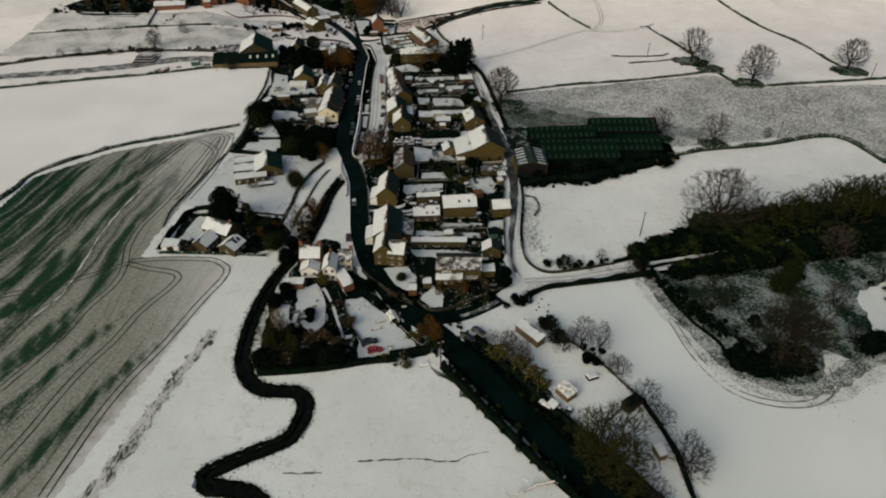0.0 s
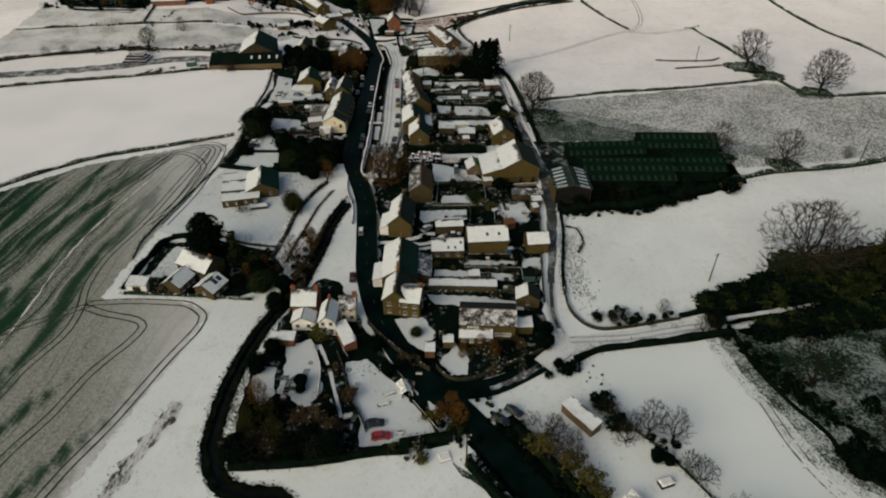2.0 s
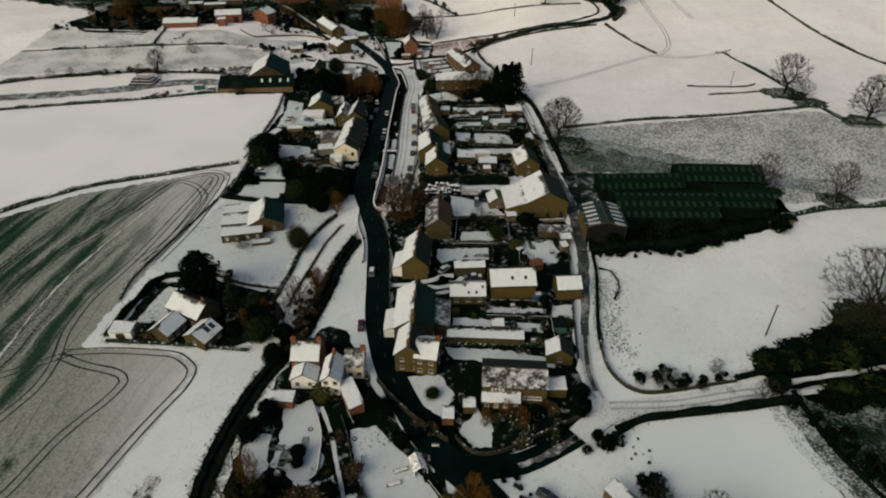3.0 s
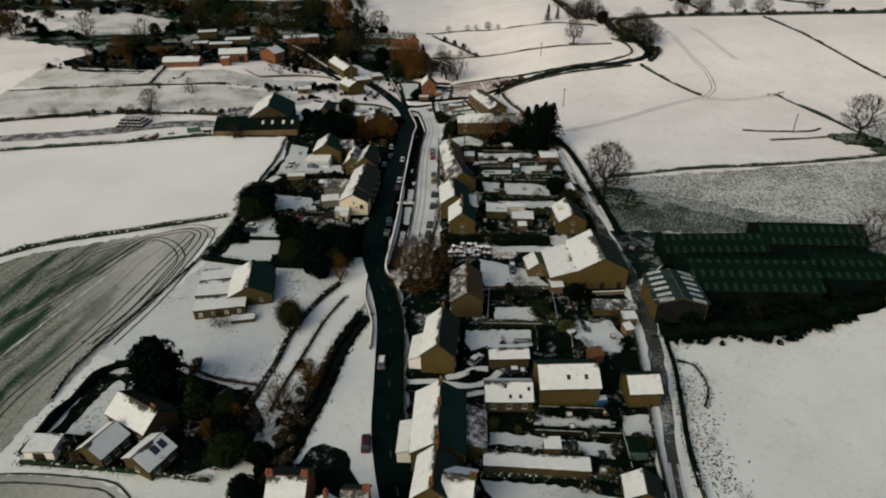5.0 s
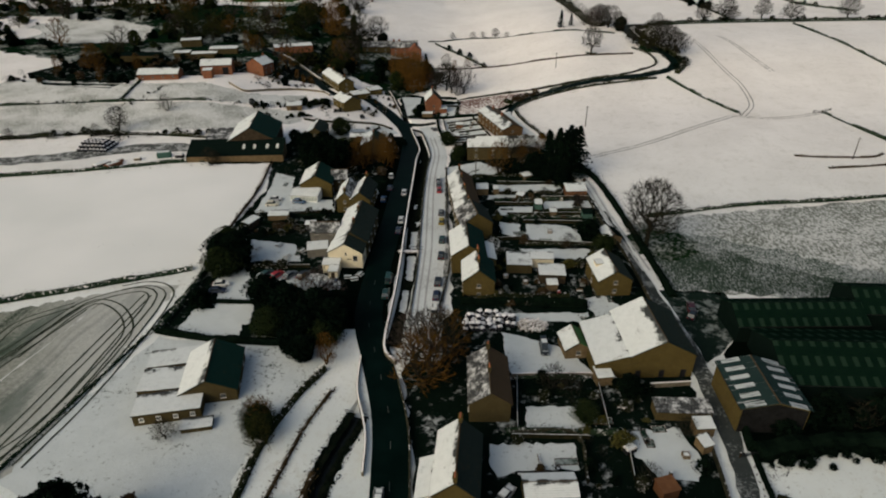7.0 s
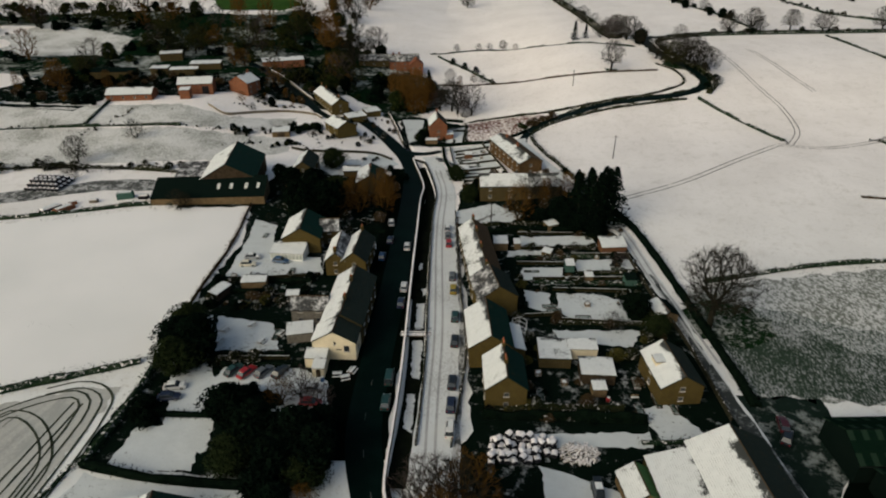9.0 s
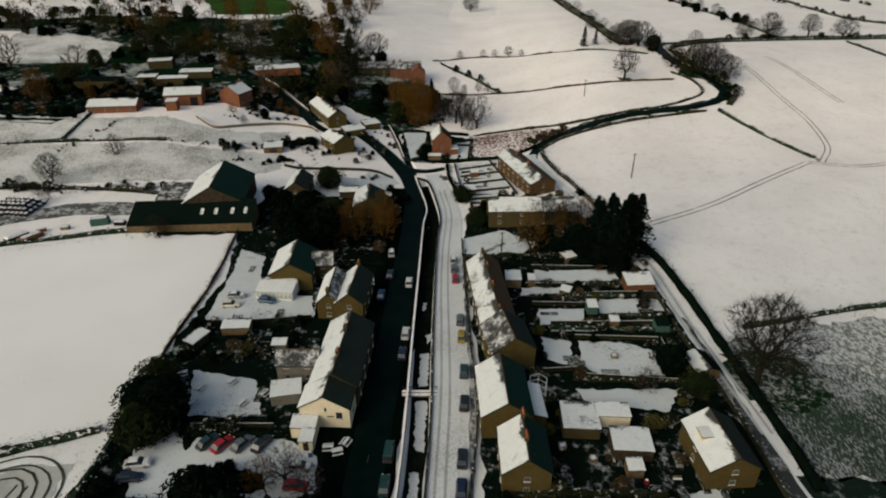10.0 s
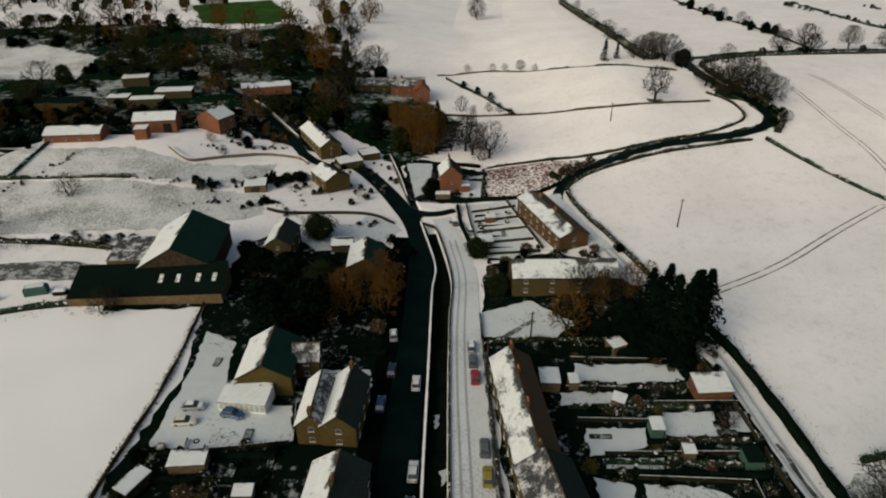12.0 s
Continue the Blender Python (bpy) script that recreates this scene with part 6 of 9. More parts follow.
def cluster(seed, shape, count, size):
    """Foliage: small tents packed on and inside a lumpy outline; shape gives the radius at a height from 0 to 1."""
    rng = random.Random(seed)
    g = Geo()
    lumps = [(rng.uniform(0, 6.28), rng.uniform(0, 1), rng.uniform(0.5, 1.45)) for _ in range(16)]
    for _ in range(count):
        h, a = rng.random(), rng.uniform(0, 2 * math.pi)
        r = shape(h)
        for la, lh, lk in lumps:
            near = math.exp(-((math.cos(a - la) - 1) ** 2 * 6 + ((h - lh) * 4) ** 2))
            r *= 1 + (lk - 1) * near
        r *= math.sqrt(rng.uniform(0.3, 1.1))
        if rng.random() < 0.3:
            g.leaf(Vector((0.7 * r * math.cos(a), 0.7 * r * math.sin(a), 0.05 + 0.85 * h)), 2.2 * size, rng)
        else:
            g.leaf(Vector((r * math.cos(a), r * math.sin(a), h)), size * rng.uniform(0.6, 1.2), rng)
    return g


def conifer(seed, tiers=17, width=0.24):
    """A spruce one metre high: whorls of drooping, ragged boughs round a stem."""
    rng = random.Random(seed)
    g = Geo()
    for t in range(tiers):
        z = 0.06 + 0.92 * t / tiers
        r = width * (1 - t / tiers) ** 0.85 + 0.012
        for k in range(11):
            a = rng.uniform(0, 2 * math.pi)
            tip = Vector((math.cos(a) * r * rng.uniform(0.7, 1.15), math.sin(a) * r * rng.uniform(0.7, 1.15), z - 0.05 * rng.uniform(0.2, 1.4)))
            root = Vector((0, 0, z + 0.03))
            for s in range(4):
                p = root.lerp(tip, (s + 0.7) / 4)
                g.leaf(p, 0.03 + 0.018 * rng.random(), rng)
            g.spike(root, tip, 0.008)
    return g


TREES = {}
for kind, args, bark, twig in (
        ("oak", dict(seed=3, wide=5.0, low=1.9, points=820, fans=8, fine=0.019), "bark", "twig"), ("oak_tall", dict(seed=14, wide=4.1, low=3.0, base=3.2, points=900, fans=8, fine=0.018, girth=0.34), "bark", "twig"), ("oak_b", dict(seed=8, wide=4.7, low=2.2, base=2.3, points=760, fans=8, fine=0.019), "bark", "twig"), ("oak_pink", dict(seed=28, wide=5.3, low=2.2, points=860, fans=8, fine=0.019, girth=0.34), "bark", "twig_pink"),
        ("oak_olive", dict(seed=33, wide=4.2, low=1.2, base=1.2, points=640, lift=0.5, stems=2, girth=0.34), "bark", "twig_olive"), ("oak_open", dict(seed=4, wide=6.2, low=1.6, base=1.5, points=460, fans=6, girth=0.5), "bark", "twig_olive"),
        ("oak_open_b", dict(seed=9, wide=5.8, low=1.6, base=1.6, points=440, fans=6, girth=0.46), "bark", "twig_far"), ("ash", dict(seed=12, wide=4.4, low=2.6, base=2.5, lift=0.45), "bark", "twig"),
        ("ash_pink", dict(seed=21, wide=4.6, low=2.0, points=420), "bark", "twig_pink"), ("thicket", dict(seed=31, wide=5.0, low=0.8, base=0.7, points=300, stems=4, fine=0.026, girth=0.2), "bark", "twig"),
        ("thicket_pink", dict(seed=37, wide=5.0, low=0.8, base=0.7, points=300, stems=4, fine=0.026, girth=0.2), "bark", "twig_pink"), ("willow", dict(seed=41, wide=2.7, low=0.8, base=0.8, points=380, stems=3, lift=0.9, girth=0.22), "twig_orange", "twig_orange"),
        ("willow_b", dict(seed=47, wide=3.1, low=1.0, base=1.0, points=400, stems=2, lift=0.8, girth=0.26), "twig_orange", "twig_orange"), ("willow_olive", dict(seed=43, wide=3.4, low=0.6, base=0.6, points=380, stems=3, lift=0.7, fans=9, girth=0.22), "twig_olive", "twig_olive"), ("gold", dict(seed=71, wide=4.3, low=1.4, base=1.4, points=420), "bark", "twig_orange"),
        ("oak_far", dict(seed=53, wide=4.9, points=130, fans=9, fine=0.036, step=1.1), "bark", "twig_far"), ("ash_far", dict(seed=59, wide=4.2, low=2.2, points=120, fans=9, fine=0.036, step=1.1), "bark", "twig_pink"),
        ("olive_far", dict(seed=57, wide=4.6, low=1.2, base=1.2, points=130, fans=11, fine=0.045, step=1.1), "bark", "twig_olive"), ("willow_far", dict(seed=61, wide=3.2, low=1.0, base=1.0, points=130, fans=12, fine=0.045, lift=0.8, step=1.1), "twig_orange", "twig_orange"),
        ("thicket_low", dict(seed=67, wide=5.0, low=0.6, base=0.6, points=60, stems=4, fans=8, fine=0.045, girth=0.15, step=1.4), "bark", "twig")):
    w, c = grow(**args)
    TREES[kind] = (w.mesh("trunk", bark), c.mesh("crown", twig), 10.0)
STEM = Geo().tube((0, 0, -0.03), (0, 0, 0.9), 0.02, 0.004, 7).mesh("trunk", "bark")
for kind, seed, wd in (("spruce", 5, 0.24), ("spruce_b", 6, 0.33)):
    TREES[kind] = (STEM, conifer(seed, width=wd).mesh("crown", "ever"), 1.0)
# spruce copy with sunlight put into its paler crown colour
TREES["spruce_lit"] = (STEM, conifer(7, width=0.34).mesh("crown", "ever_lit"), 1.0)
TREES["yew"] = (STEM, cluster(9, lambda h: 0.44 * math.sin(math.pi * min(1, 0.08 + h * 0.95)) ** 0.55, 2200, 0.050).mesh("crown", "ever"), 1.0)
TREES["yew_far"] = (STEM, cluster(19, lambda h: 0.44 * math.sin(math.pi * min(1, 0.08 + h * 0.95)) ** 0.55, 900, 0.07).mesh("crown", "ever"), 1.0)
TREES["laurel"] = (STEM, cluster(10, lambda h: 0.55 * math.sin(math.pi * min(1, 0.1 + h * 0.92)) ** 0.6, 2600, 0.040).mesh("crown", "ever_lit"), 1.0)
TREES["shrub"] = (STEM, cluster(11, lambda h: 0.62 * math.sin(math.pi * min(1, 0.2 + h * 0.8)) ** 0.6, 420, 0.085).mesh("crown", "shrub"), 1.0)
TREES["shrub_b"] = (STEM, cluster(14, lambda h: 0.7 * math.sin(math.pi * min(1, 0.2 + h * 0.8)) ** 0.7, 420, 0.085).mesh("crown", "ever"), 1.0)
TREES["shrub_ivy"] = (STEM, cluster(15, lambda h: 0.6 * math.sin(math.pi * min(1, 0.2 + h * 0.8)) ** 0.6, 420, 0.085).mesh("crown", "ivy"), 1.0)
TREES["shrub_brown"] = (STEM, cluster(16, lambda h: 0.65 * math.sin(math.pi * min(1, 0.2 + h * 0.8)) ** 0.6, 420, 0.085).mesh("crown", "hedge_brown"), 1.0)
BUSH = lambda h: 0.62 * math.sin(math.pi * min(1, 0.18 + h * 0.8)) ** 0.6
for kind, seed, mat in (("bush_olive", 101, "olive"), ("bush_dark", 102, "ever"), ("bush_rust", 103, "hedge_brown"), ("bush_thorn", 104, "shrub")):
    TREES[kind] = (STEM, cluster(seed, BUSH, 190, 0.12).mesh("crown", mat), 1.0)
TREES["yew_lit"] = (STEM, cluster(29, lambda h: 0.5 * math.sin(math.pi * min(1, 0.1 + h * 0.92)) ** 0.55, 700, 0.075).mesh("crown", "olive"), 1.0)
WORDS = {"gold": "bare golden-brown tree with fine twigs", "oak": "spreading bare oak on snowy ground", "ash": "tall bare ash tree in winter", "thicket": "bare multi-stemmed hawthorn thicket", "willow": "leafless orange-twigged willow in winter",
         "spruce": "dark green spruce with ragged outline", "yew": "dense rounded black-green yew tree", "laurel": "dense green broadleaved evergreen tree", "shrub": "winter garden shrub dusted with snow", "olive": "bare olive-brown tree of the wood"}
PLANT = random.Random(77)
rng0 = random.Random(23)


def plant(kind, x, y, high, wide=1.0, group=""):
    trunk, crown, size = TREES[kind]
    base = kind.split("_")[0]
    name = {"olive": "alder_tree", "gold": "lime_tree", "thicket": "hawthorn", "laurel": "evergreen_tree", "ash": "ash_tree", "oak": "oak_tree", "yew": "yew_tree", "spruce": "spruce_tree", "willow": "willow_tree"}.get(base, base)
    label = WORDS[base]
    if kind.endswith("pink") or kind == "ash_far":
        label = label.replace("bare", "pinkish bare")
    if kind == "shrub_ivy":
        label = "yellow-green shrub in winter garden"
    if kind == "shrub_brown":
        label = "brown leafless shrub in winter garden"
    ob = thing(name, x, y, PLANT.uniform(0, 360), label, "shrub" if base == "shrub" else "tree", group)
    k = high / size
    ob.scale = (k * wide, k * wide, k)
    part("trunk", trunk, "bark", ob)
    part("crown", crown, "twig", ob)
    return ob


MASSED = {}


def mass(kind, x, y, high, wide=1.0):
    """Adds one more plant to the undergrowth that nobody could count."""
    kind = {"shrub_b": "bush_dark", "shrub": "bush_thorn", "shrub_brown": "bush_rust"}.get(kind, kind)
    _, crown, size = TREES[kind]
    n = len(crown.vertices)
    co = np.empty(n * 3, dtype=np.float32)
    crown.vertices.foreach_get("co", co)
    k, a = high / size, PLANT.uniform(0, 6.28)
    co = co.reshape(n, 3) * (k * wide, k * wide, k) @ np.array(((math.cos(a), math.sin(a), 0), (-math.sin(a), math.cos(a), 0), (0, 0, 1))) + (x, y, rise(x, y))
    g = MASSED.setdefault(crown.materials[0].name, (Geo(), crown.materials[0]))[0]
    at = len(g.v)
    g.v += [tuple(p) for p in co]
    g.f += [tuple(v + at for v in p.vertices) for p in crown.polygons]


def bushes(pts, per, low, high, wide, kinds):
    """Undergrowth along a line, per: how many in ten metres."""
    for p, n in sides(curve(pts, 10.0 / per)):
        q = p + n * rng0.gauss(0, wide / 2) + Vector((rng0.uniform(-1, 1), rng0.uniform(-1, 1), 0))
        mass(rng0.choice(kinds), q.x, q.y, rng0.uniform(low, high), rng0.uniform(0.9, 1.5))


def fringe(pts, wide, per, size, mat, label, bare=-0.2):
    """Tufts of dead grass along a line, thick in some stretches and missing in others."""
    r = random.Random(int(abs(pts[0][0] * 13 + pts[0][1] * 7)))
    g = Geo()
    for p, n in sides(curve(pts, 1.0)):
        if noise.noise((p.x * 0.11, p.y * 0.11, 2.0)) < bare:
            continue
        for _ in range(per):
            q = p + n * r.gauss(0, wide / 2) + Vector((r.uniform(-0.6, 0.6), r.uniform(-0.6, 0.6), 0))
            g.leaf(Vector((q.x, q.y, rise(q.x, q.y) + 0.12)), size * r.uniform(0.4, 1.2), r)
    lone("grass_tufts", g, mat, label, "grass", kind="stuff")


def hedge(pts, high=1.6, wide=1.5, mat="hedge", label="clipped winter hedge between fields", group="field hedges", gaps=0.0, dense=26):
    """A hedge along a line: an uneven woody core with leaves and twigs standing out of it."""
    rng = random.Random(int(abs(pts[0][0] * 31 + pts[0][1])))
    line = sides(curve(pts, 1.6))
    g, ring, run = Geo(), [], []
    for i, (p, n) in enumerate(line):
        h = high * (0.75 + 0.5 * noise.noise((p.x * 0.15, p.y * 0.15, 3.0)) + rng.uniform(-0.08, 0.08))
        w = wide * (0.42 + 0.12 * noise.noise((p.x * 0.2, p.y * 0.2, 9.0)))
        if gaps and noise.noise((p.x * 0.06, p.y * 0.06, 5.0)) < -0.35 + gaps * 0.4:
            h *= 0.35
        z = rise(p.x, p.y)
        ring.append([(*(p + n * a).xy, z + b) for a, b in ((w, -0.2), (w * 0.95, h * 0.55), (w * 0.5, h * 0.95), (-w * 0.4, h), (-w * 0.95, h * 0.6), (-w, -0.2))])
        for _ in range(dense):
            a, b = rng.uniform(-1.15, 1.15), rng.uniform(0.05, 1.12)
            q = p + n * (a * w) + Vector((rng.uniform(-0.8, 0.8), rng.uniform(-0.8, 0.8), 0))
            g.leaf(Vector((q.x, q.y, z + h * b)), rng.uniform(0.14, 0.34), rng)
    g.rings(ring)
    return lone("hedge", g, mat, label, "hedge", group)


def stone_wall(pts, high=1.1, wide=0.45, mat="wall_snow", label="dry stone wall capped with snow", group="stone walls", step=1.5):
    rng = random.Random(int(abs(pts[0][0] * 17 + pts[0][1])))
    ring, cap = [], []
    for p, n in sides(curve(pts, step)):
        z, h, w = rise(p.x, p.y), high * rng.uniform(0.93, 1.05), wide / 2 * rng.uniform(0.9, 1.1)
        ring.append([(*(p + n * a).xy, z + b) for a, b in ((w, -0.3), (w * 0.9, h), (-w * 0.9, h), (-w, -0.3))])
        cap.append([(*(p + n * a).xy, z + b) for a, b in ((w * 1.1, h + 0.005), (w * 0.8, h + 0.13), (-w * 0.8, h + 0.13), (-w * 1.1, h + 0.005))])
    ob = lone("stone_wall", Geo().rings(ring), mat, label, "wall", group)
    part("coping", Geo().rings(cap), mat, ob)
    return ob


# field hedges
hedge([(-168, 186), (-164.5, 200.9), (-163, 214.2), (-142.1, 235.6), (-119.1, 246.8), (-93.5, 258.6)], 1.4, 2.2)
hedge([(-89.9, 261), (-89.2, 245), (-90.0, 231.8)], 1.8, 1.6)
hedge([(-91.5, 231), (-96, 205), (-99, 186), (-98, 176)], 0.7, 0.5, label="low wire fence line with dead grass")
hedge([(-260, 292), (-202.7, 310.6), (-162.9, 321.6), (-132.8, 332.1), (-122, 334)], 1.5, 1.8)
hedge([(-260, 330), (-228.7, 347.7), (-207.1, 354.8), (-185, 361), (-150, 362), (-128, 360)], 2.0, 3.0, "shrub", "ragged thorn hedge beside the farm track", gaps=0.6)
hedge([(-260, 387.5), (-224.1, 393.2), (-189.7, 397.7), (-150, 402)], 1.4, 1.5, "hedge", gaps=0.8)
hedge([(-189.7, 397.7), (-193.5, 425)], 1.3, 1.2)
hedge([(-98.7, 343.0), (-93.7, 310), (-92.5, 284), (-91, 268)], 1.0, 0.5, "hedge_brown", "low fence with dead growth along the field")
bushes([(33, 204.4), (46, 206.2), (58, 206.6), (68, 211), (78, 216)], 12, 0.8, 2.2, 2.0, ("bush_dark", "bush_dark"))
hedge([(31.5, 205.6), (46, 209), (58, 209.6), (70.6, 215.4), (88.7, 224.0)], 3.0, 4.0, "ever", "dark overgrown hedge below the steel sheds")
hedge([(88.7, 224.8), (111.0, 234.0), (140.0, 239.4), (168.9, 247.9), (180.1, 244.1), (184.9, 223.3)], 2.0, 2.0)
hedge([(33, 298), (65.0, 308.3), (96.3, 314.2), (129.4, 322.8), (152.1, 329.9)], 1.4, 1.4)
hedge([(152.1, 329.9), (161.1, 309.1), (202.3, 313.4), (241.7, 319.5), (300, 330)], 1.5, 1.6)
hedge([(152.1, 329.9), (147.8, 360.0), (142.2, 386.6), (136.5, 411.9)], 1.3, 1.4, gaps=0.5)
hedge([(200.5, 455.8), (211.6, 415.8), (223.3, 376.3), (225.2, 346.0), (232.3, 323.6)], 1.4, 1.5, gaps=0.6)
hedge([(16.5, 341), (21.5, 325.7), (24.2, 308), (26.2, 290), (28.6, 266.2), (29.5, 254)], 1.7, 2.4, "ever", "dark hedge along the back lane", "lane hedges")
hedge([(13.5, 348), (6.5, 374), (-0.5, 396), (-3.6, 413.0), (0.6, 421.4), (9.3, 429.2), (29.2, 439.3), (51.9, 447.6), (70.5, 453.4)], 1.3, 1.6, "shrub", "dark hedge along the country road", "lane hedges")
hedge([(-31, 441), (-24, 442.2), (-10, 442.6), (9.5, 442.4), (31.7, 449.8), (55.2, 458.6), (71.4, 470), (75.2, 478.4), (73.1, 490.1), (66.2, 499.8)], 1.1, 1.3, "shrub", "dark hedge along the country road", "lane hedges")
hedge([(-43, 410.8), (-36.7, 410.6), (-31.5, 411.2), (-26.4, 410.6), (-19.5, 410.9), (-11.5, 414.6), (-5.5, 419.6)], 1.5, 1.5, "ever", "dark evergreen hedge behind the garden plots", "garden hedges")
hedge([(-32.3, 439.4), (-31.6, 425.2), (-31.8, 413.5)], 1.2, 1.0, "shrub", "brown hedge beside the brick cottage", "garden hedges", gaps=0.2)
hedge([(-40.6, 407), (-38.8, 394), (-35.4, 380), (-33.4, 370.5)], 1.6, 1.4, "ever", "dark green hedge along the garden plots", "garden hedges", gaps=0.2)
hedge([(-33.6, 442.5), (-41, 445.2), (-52.5, 447.6), (-60.4, 446)], 1.3, 1.4, "ever", "dark hedge behind the brick cottage", "garden hedges", gaps=0.3)
hedge([(-40.4, 430.2), (-35.6, 429.6), (-32.4, 428.6)], 0.9, 0.7, "shrub", "low hedge across the cottage garden", "garden hedges")
bushes([(-7.2, 425.8), (-2.0, 428.6), (3.0, 431.4), (8.0, 434.6)], 9, 1.2, 3.0, 2.6, ("shrub_brown", "bush_olive", "shrub_brown"))
bushes([(-50.6, 425), (-50.4, 418), (-50.3, 412.6)], 12, 2.0, 3.6, 1.2, ("yew", "laurel"))
bushes([(-41.5, 424), (-39.0, 416), (-36, 413)], 8, 0.7, 1.8, 2.0, ("laurel", "shrub_b"))
bushes([(-131, 441), (-121, 441.5), (-110, 443.5)], 7, 0.6, 1.6, 1.6, ("shrub_brown", "bush_olive", "bush_dark"))
bushes([(-139, 434.6), (-134.3, 433.8), (-130, 433)], 8, 0.5, 1.2, 1.4, ("bush_dark", "bush_thorn"))
bushes([(-127.3, 401.7), (-121, 404.5), (-114.1, 406.4)], 14, 1.0, 3.0, 3.4, ("bush_dark", "bush_thorn", "thicket_low"))
bushes([(-106.7, 409.9), (-101.0, 413.0), (-94.6, 416.6)], 14, 1.4, 3.4, 2.6, ("bush_dark", "bush_dark", "laurel"))
bushes([(-121.4, 401), (-118.6, 396), (-116.3, 392)], 8, 0.5, 1.5, 1.2, ("thicket_low", "bush_thorn"))
bushes([(-107.5, 390.5), (-103.5, 394), (-98.6, 394.6)], 10, 1.0, 2.4, 2.4, ("bush_dark", "laurel", "bush_olive"))
bushes([(65.5, 147), (68.5, 142.5), (72.2, 138), (73.4, 132.6), (76.6, 128.4), (80.5, 123.6), (86, 117)], 22, 0.8, 2.4, 3.0, ("bush_dark", "bush_dark", "thicket_low"))
bushes([(28.9, 126.3), (32.1, 122.7), (35.0, 120.4)], 20, 1.4, 3.2, 2.4, ("bush_dark", "thicket_low"))
bushes([(37.5, 118.0), (40.8, 115.0), (43.4, 112.6)], 16, 0.8, 2.0, 2.2, ("bush_dark", "thicket_low"))
bushes([(27.9, 136.1), (29.8, 132.2), (33.0, 130.7)], 14, 0.2, 0.6, 3.4, ("thicket_low", "bush_thorn"))
bushes([(38, 152.6), (42, 153.8), (47, 155)], 12, 1.0, 2.4, 2.0, ("bush_dark", "thicket_low"))
bushes([(23.6, 135.4), (24.6, 136.0)], 30, 1.8, 3.0, 0.8, ("bush_dark", "bush_dark"))
hedge([(76, 454), (84.1, 436.1), (97.3, 408.6)], 1.4, 1.4, gaps=0.3)
hedge([(82.5, 460.3), (89.5, 473.6), (88.5, 484.8), (83.5, 497.2), (79.9, 511.9), (77.5, 530), (79, 552), (90, 562)], 2.4, 3.0, "shrub", "overgrown dark hedge on the bend", "lane hedges")
hedge([(-51.4, 512.7), (-21.2, 507.2), (3.7, 494.2), (26.6, 486.1), (50.9, 487.8), (64.8, 489.8)], 1.0, 1.0, "hedge_brown", "reddish brown field hedge")
hedge([(-60.8, 578.8), (-32.8, 586.8), (-1.0, 571.5), (26.5, 551.5), (44.4, 544.1), (62, 536)], 1.0, 0.9, gaps=0.4)
hedge([(58, 562), (52, 573.5), (46.1, 641.6), (38.7, 706.3), (30.9, 796.0)], 3.4, 7.0, "shrub", "overgrown dark hedge with bushes")
hedge([(-55.5, 575.3), (-35.3, 545.8), (-18.5, 508.0)], 1.5, 1.6)
hedge([(154.0, 593.0), (149.5, 665.5), (136.8, 735.0), (133.0, 821.9)], 1.4, 1.6, gaps=0.4)
hedge([(90, 564), (121.2, 576), (193.5, 588.8), (330, 607)], 1.6, 1.6)
hedge([(90, 573), (121.2, 584.6), (193.5, 597), (330, 617)], 1.4, 1.6)
hedge([(260, 640), (236.8, 672.2), (232.3, 713.9), (232.0, 810.0)], 1.8, 2.6, gaps=0.3)
hedge([(200.5, 455.8), (192, 510), (190, 580)], 1.3, 1.4, gaps=0.4)

# hedges round the lower lanes
hedge([(-48.0, 107.6), (-32.9, 109.1), (-19.8, 111.8), (-12, 112.9)], 1.9, 2.2, "ever", "dark garden hedge above the meadow", "garden hedges")
hedge([(-14, 114), (-8, 115.5), (-3, 116)], 2.2, 2.6, "ever", "thick black evergreen hedge", "garden hedges")
hedge([(0.3, 110.2), (8.7, 98.9), (19.7, 84.2), (30.4, 70.9), (44, 53), (67, 22), (115, -46)], 2.0, 2.4, "ever", "dark hedge along the road", "lane hedges")
hedge([(10.6, 118.5), (22.2, 103.7), (31.3, 90.9), (39.1, 81.7), (48, 70), (78, 29), (126, -39)], 2.4, 3.0, "ever", "dark hedge along the road", "lane hedges")
hedge([(36, 119.5), (42.2, 112.3), (50.3, 99.2)], 0.6, 0.5, "shrub", "wire fence with dead growth along the paddock", "lane hedges", gaps=0.7)
hedge([(50.3, 99.2), (54.0, 84.8), (55.5, 68), (66, 50)], 1.5, 1.4, "ever", "hedge along the paddock edge", "lane hedges")
hedge([(26.4, 139.3), (32.9, 142.7), (46.4, 145.5), (60.1, 148.2), (68, 150)], 1.9, 2.2, "ever", "clipped hedge along the lane", "lane hedges")
hedge([(56, 155.5), (66, 158.5), (98, 165.5)], 1.6, 1.4, "ever", "dark hedge along the lane", "lane hedges")
hedge([(67.4, 152.2), (69.2, 138.0), (72.5, 128), (77, 119.5), (78, 112), (84, 106.8)], 1.1, 1.5, "ever", "bramble fringe along the pasture", "lane hedges", gaps=0.5)
hedge([(-84, 187.5), (-75.5, 187.6), (-67, 184.2), (-57.4, 182.9)], 0.9, 0.6, "hedge_brown", "low fence line with dead growth", "garden hedges")
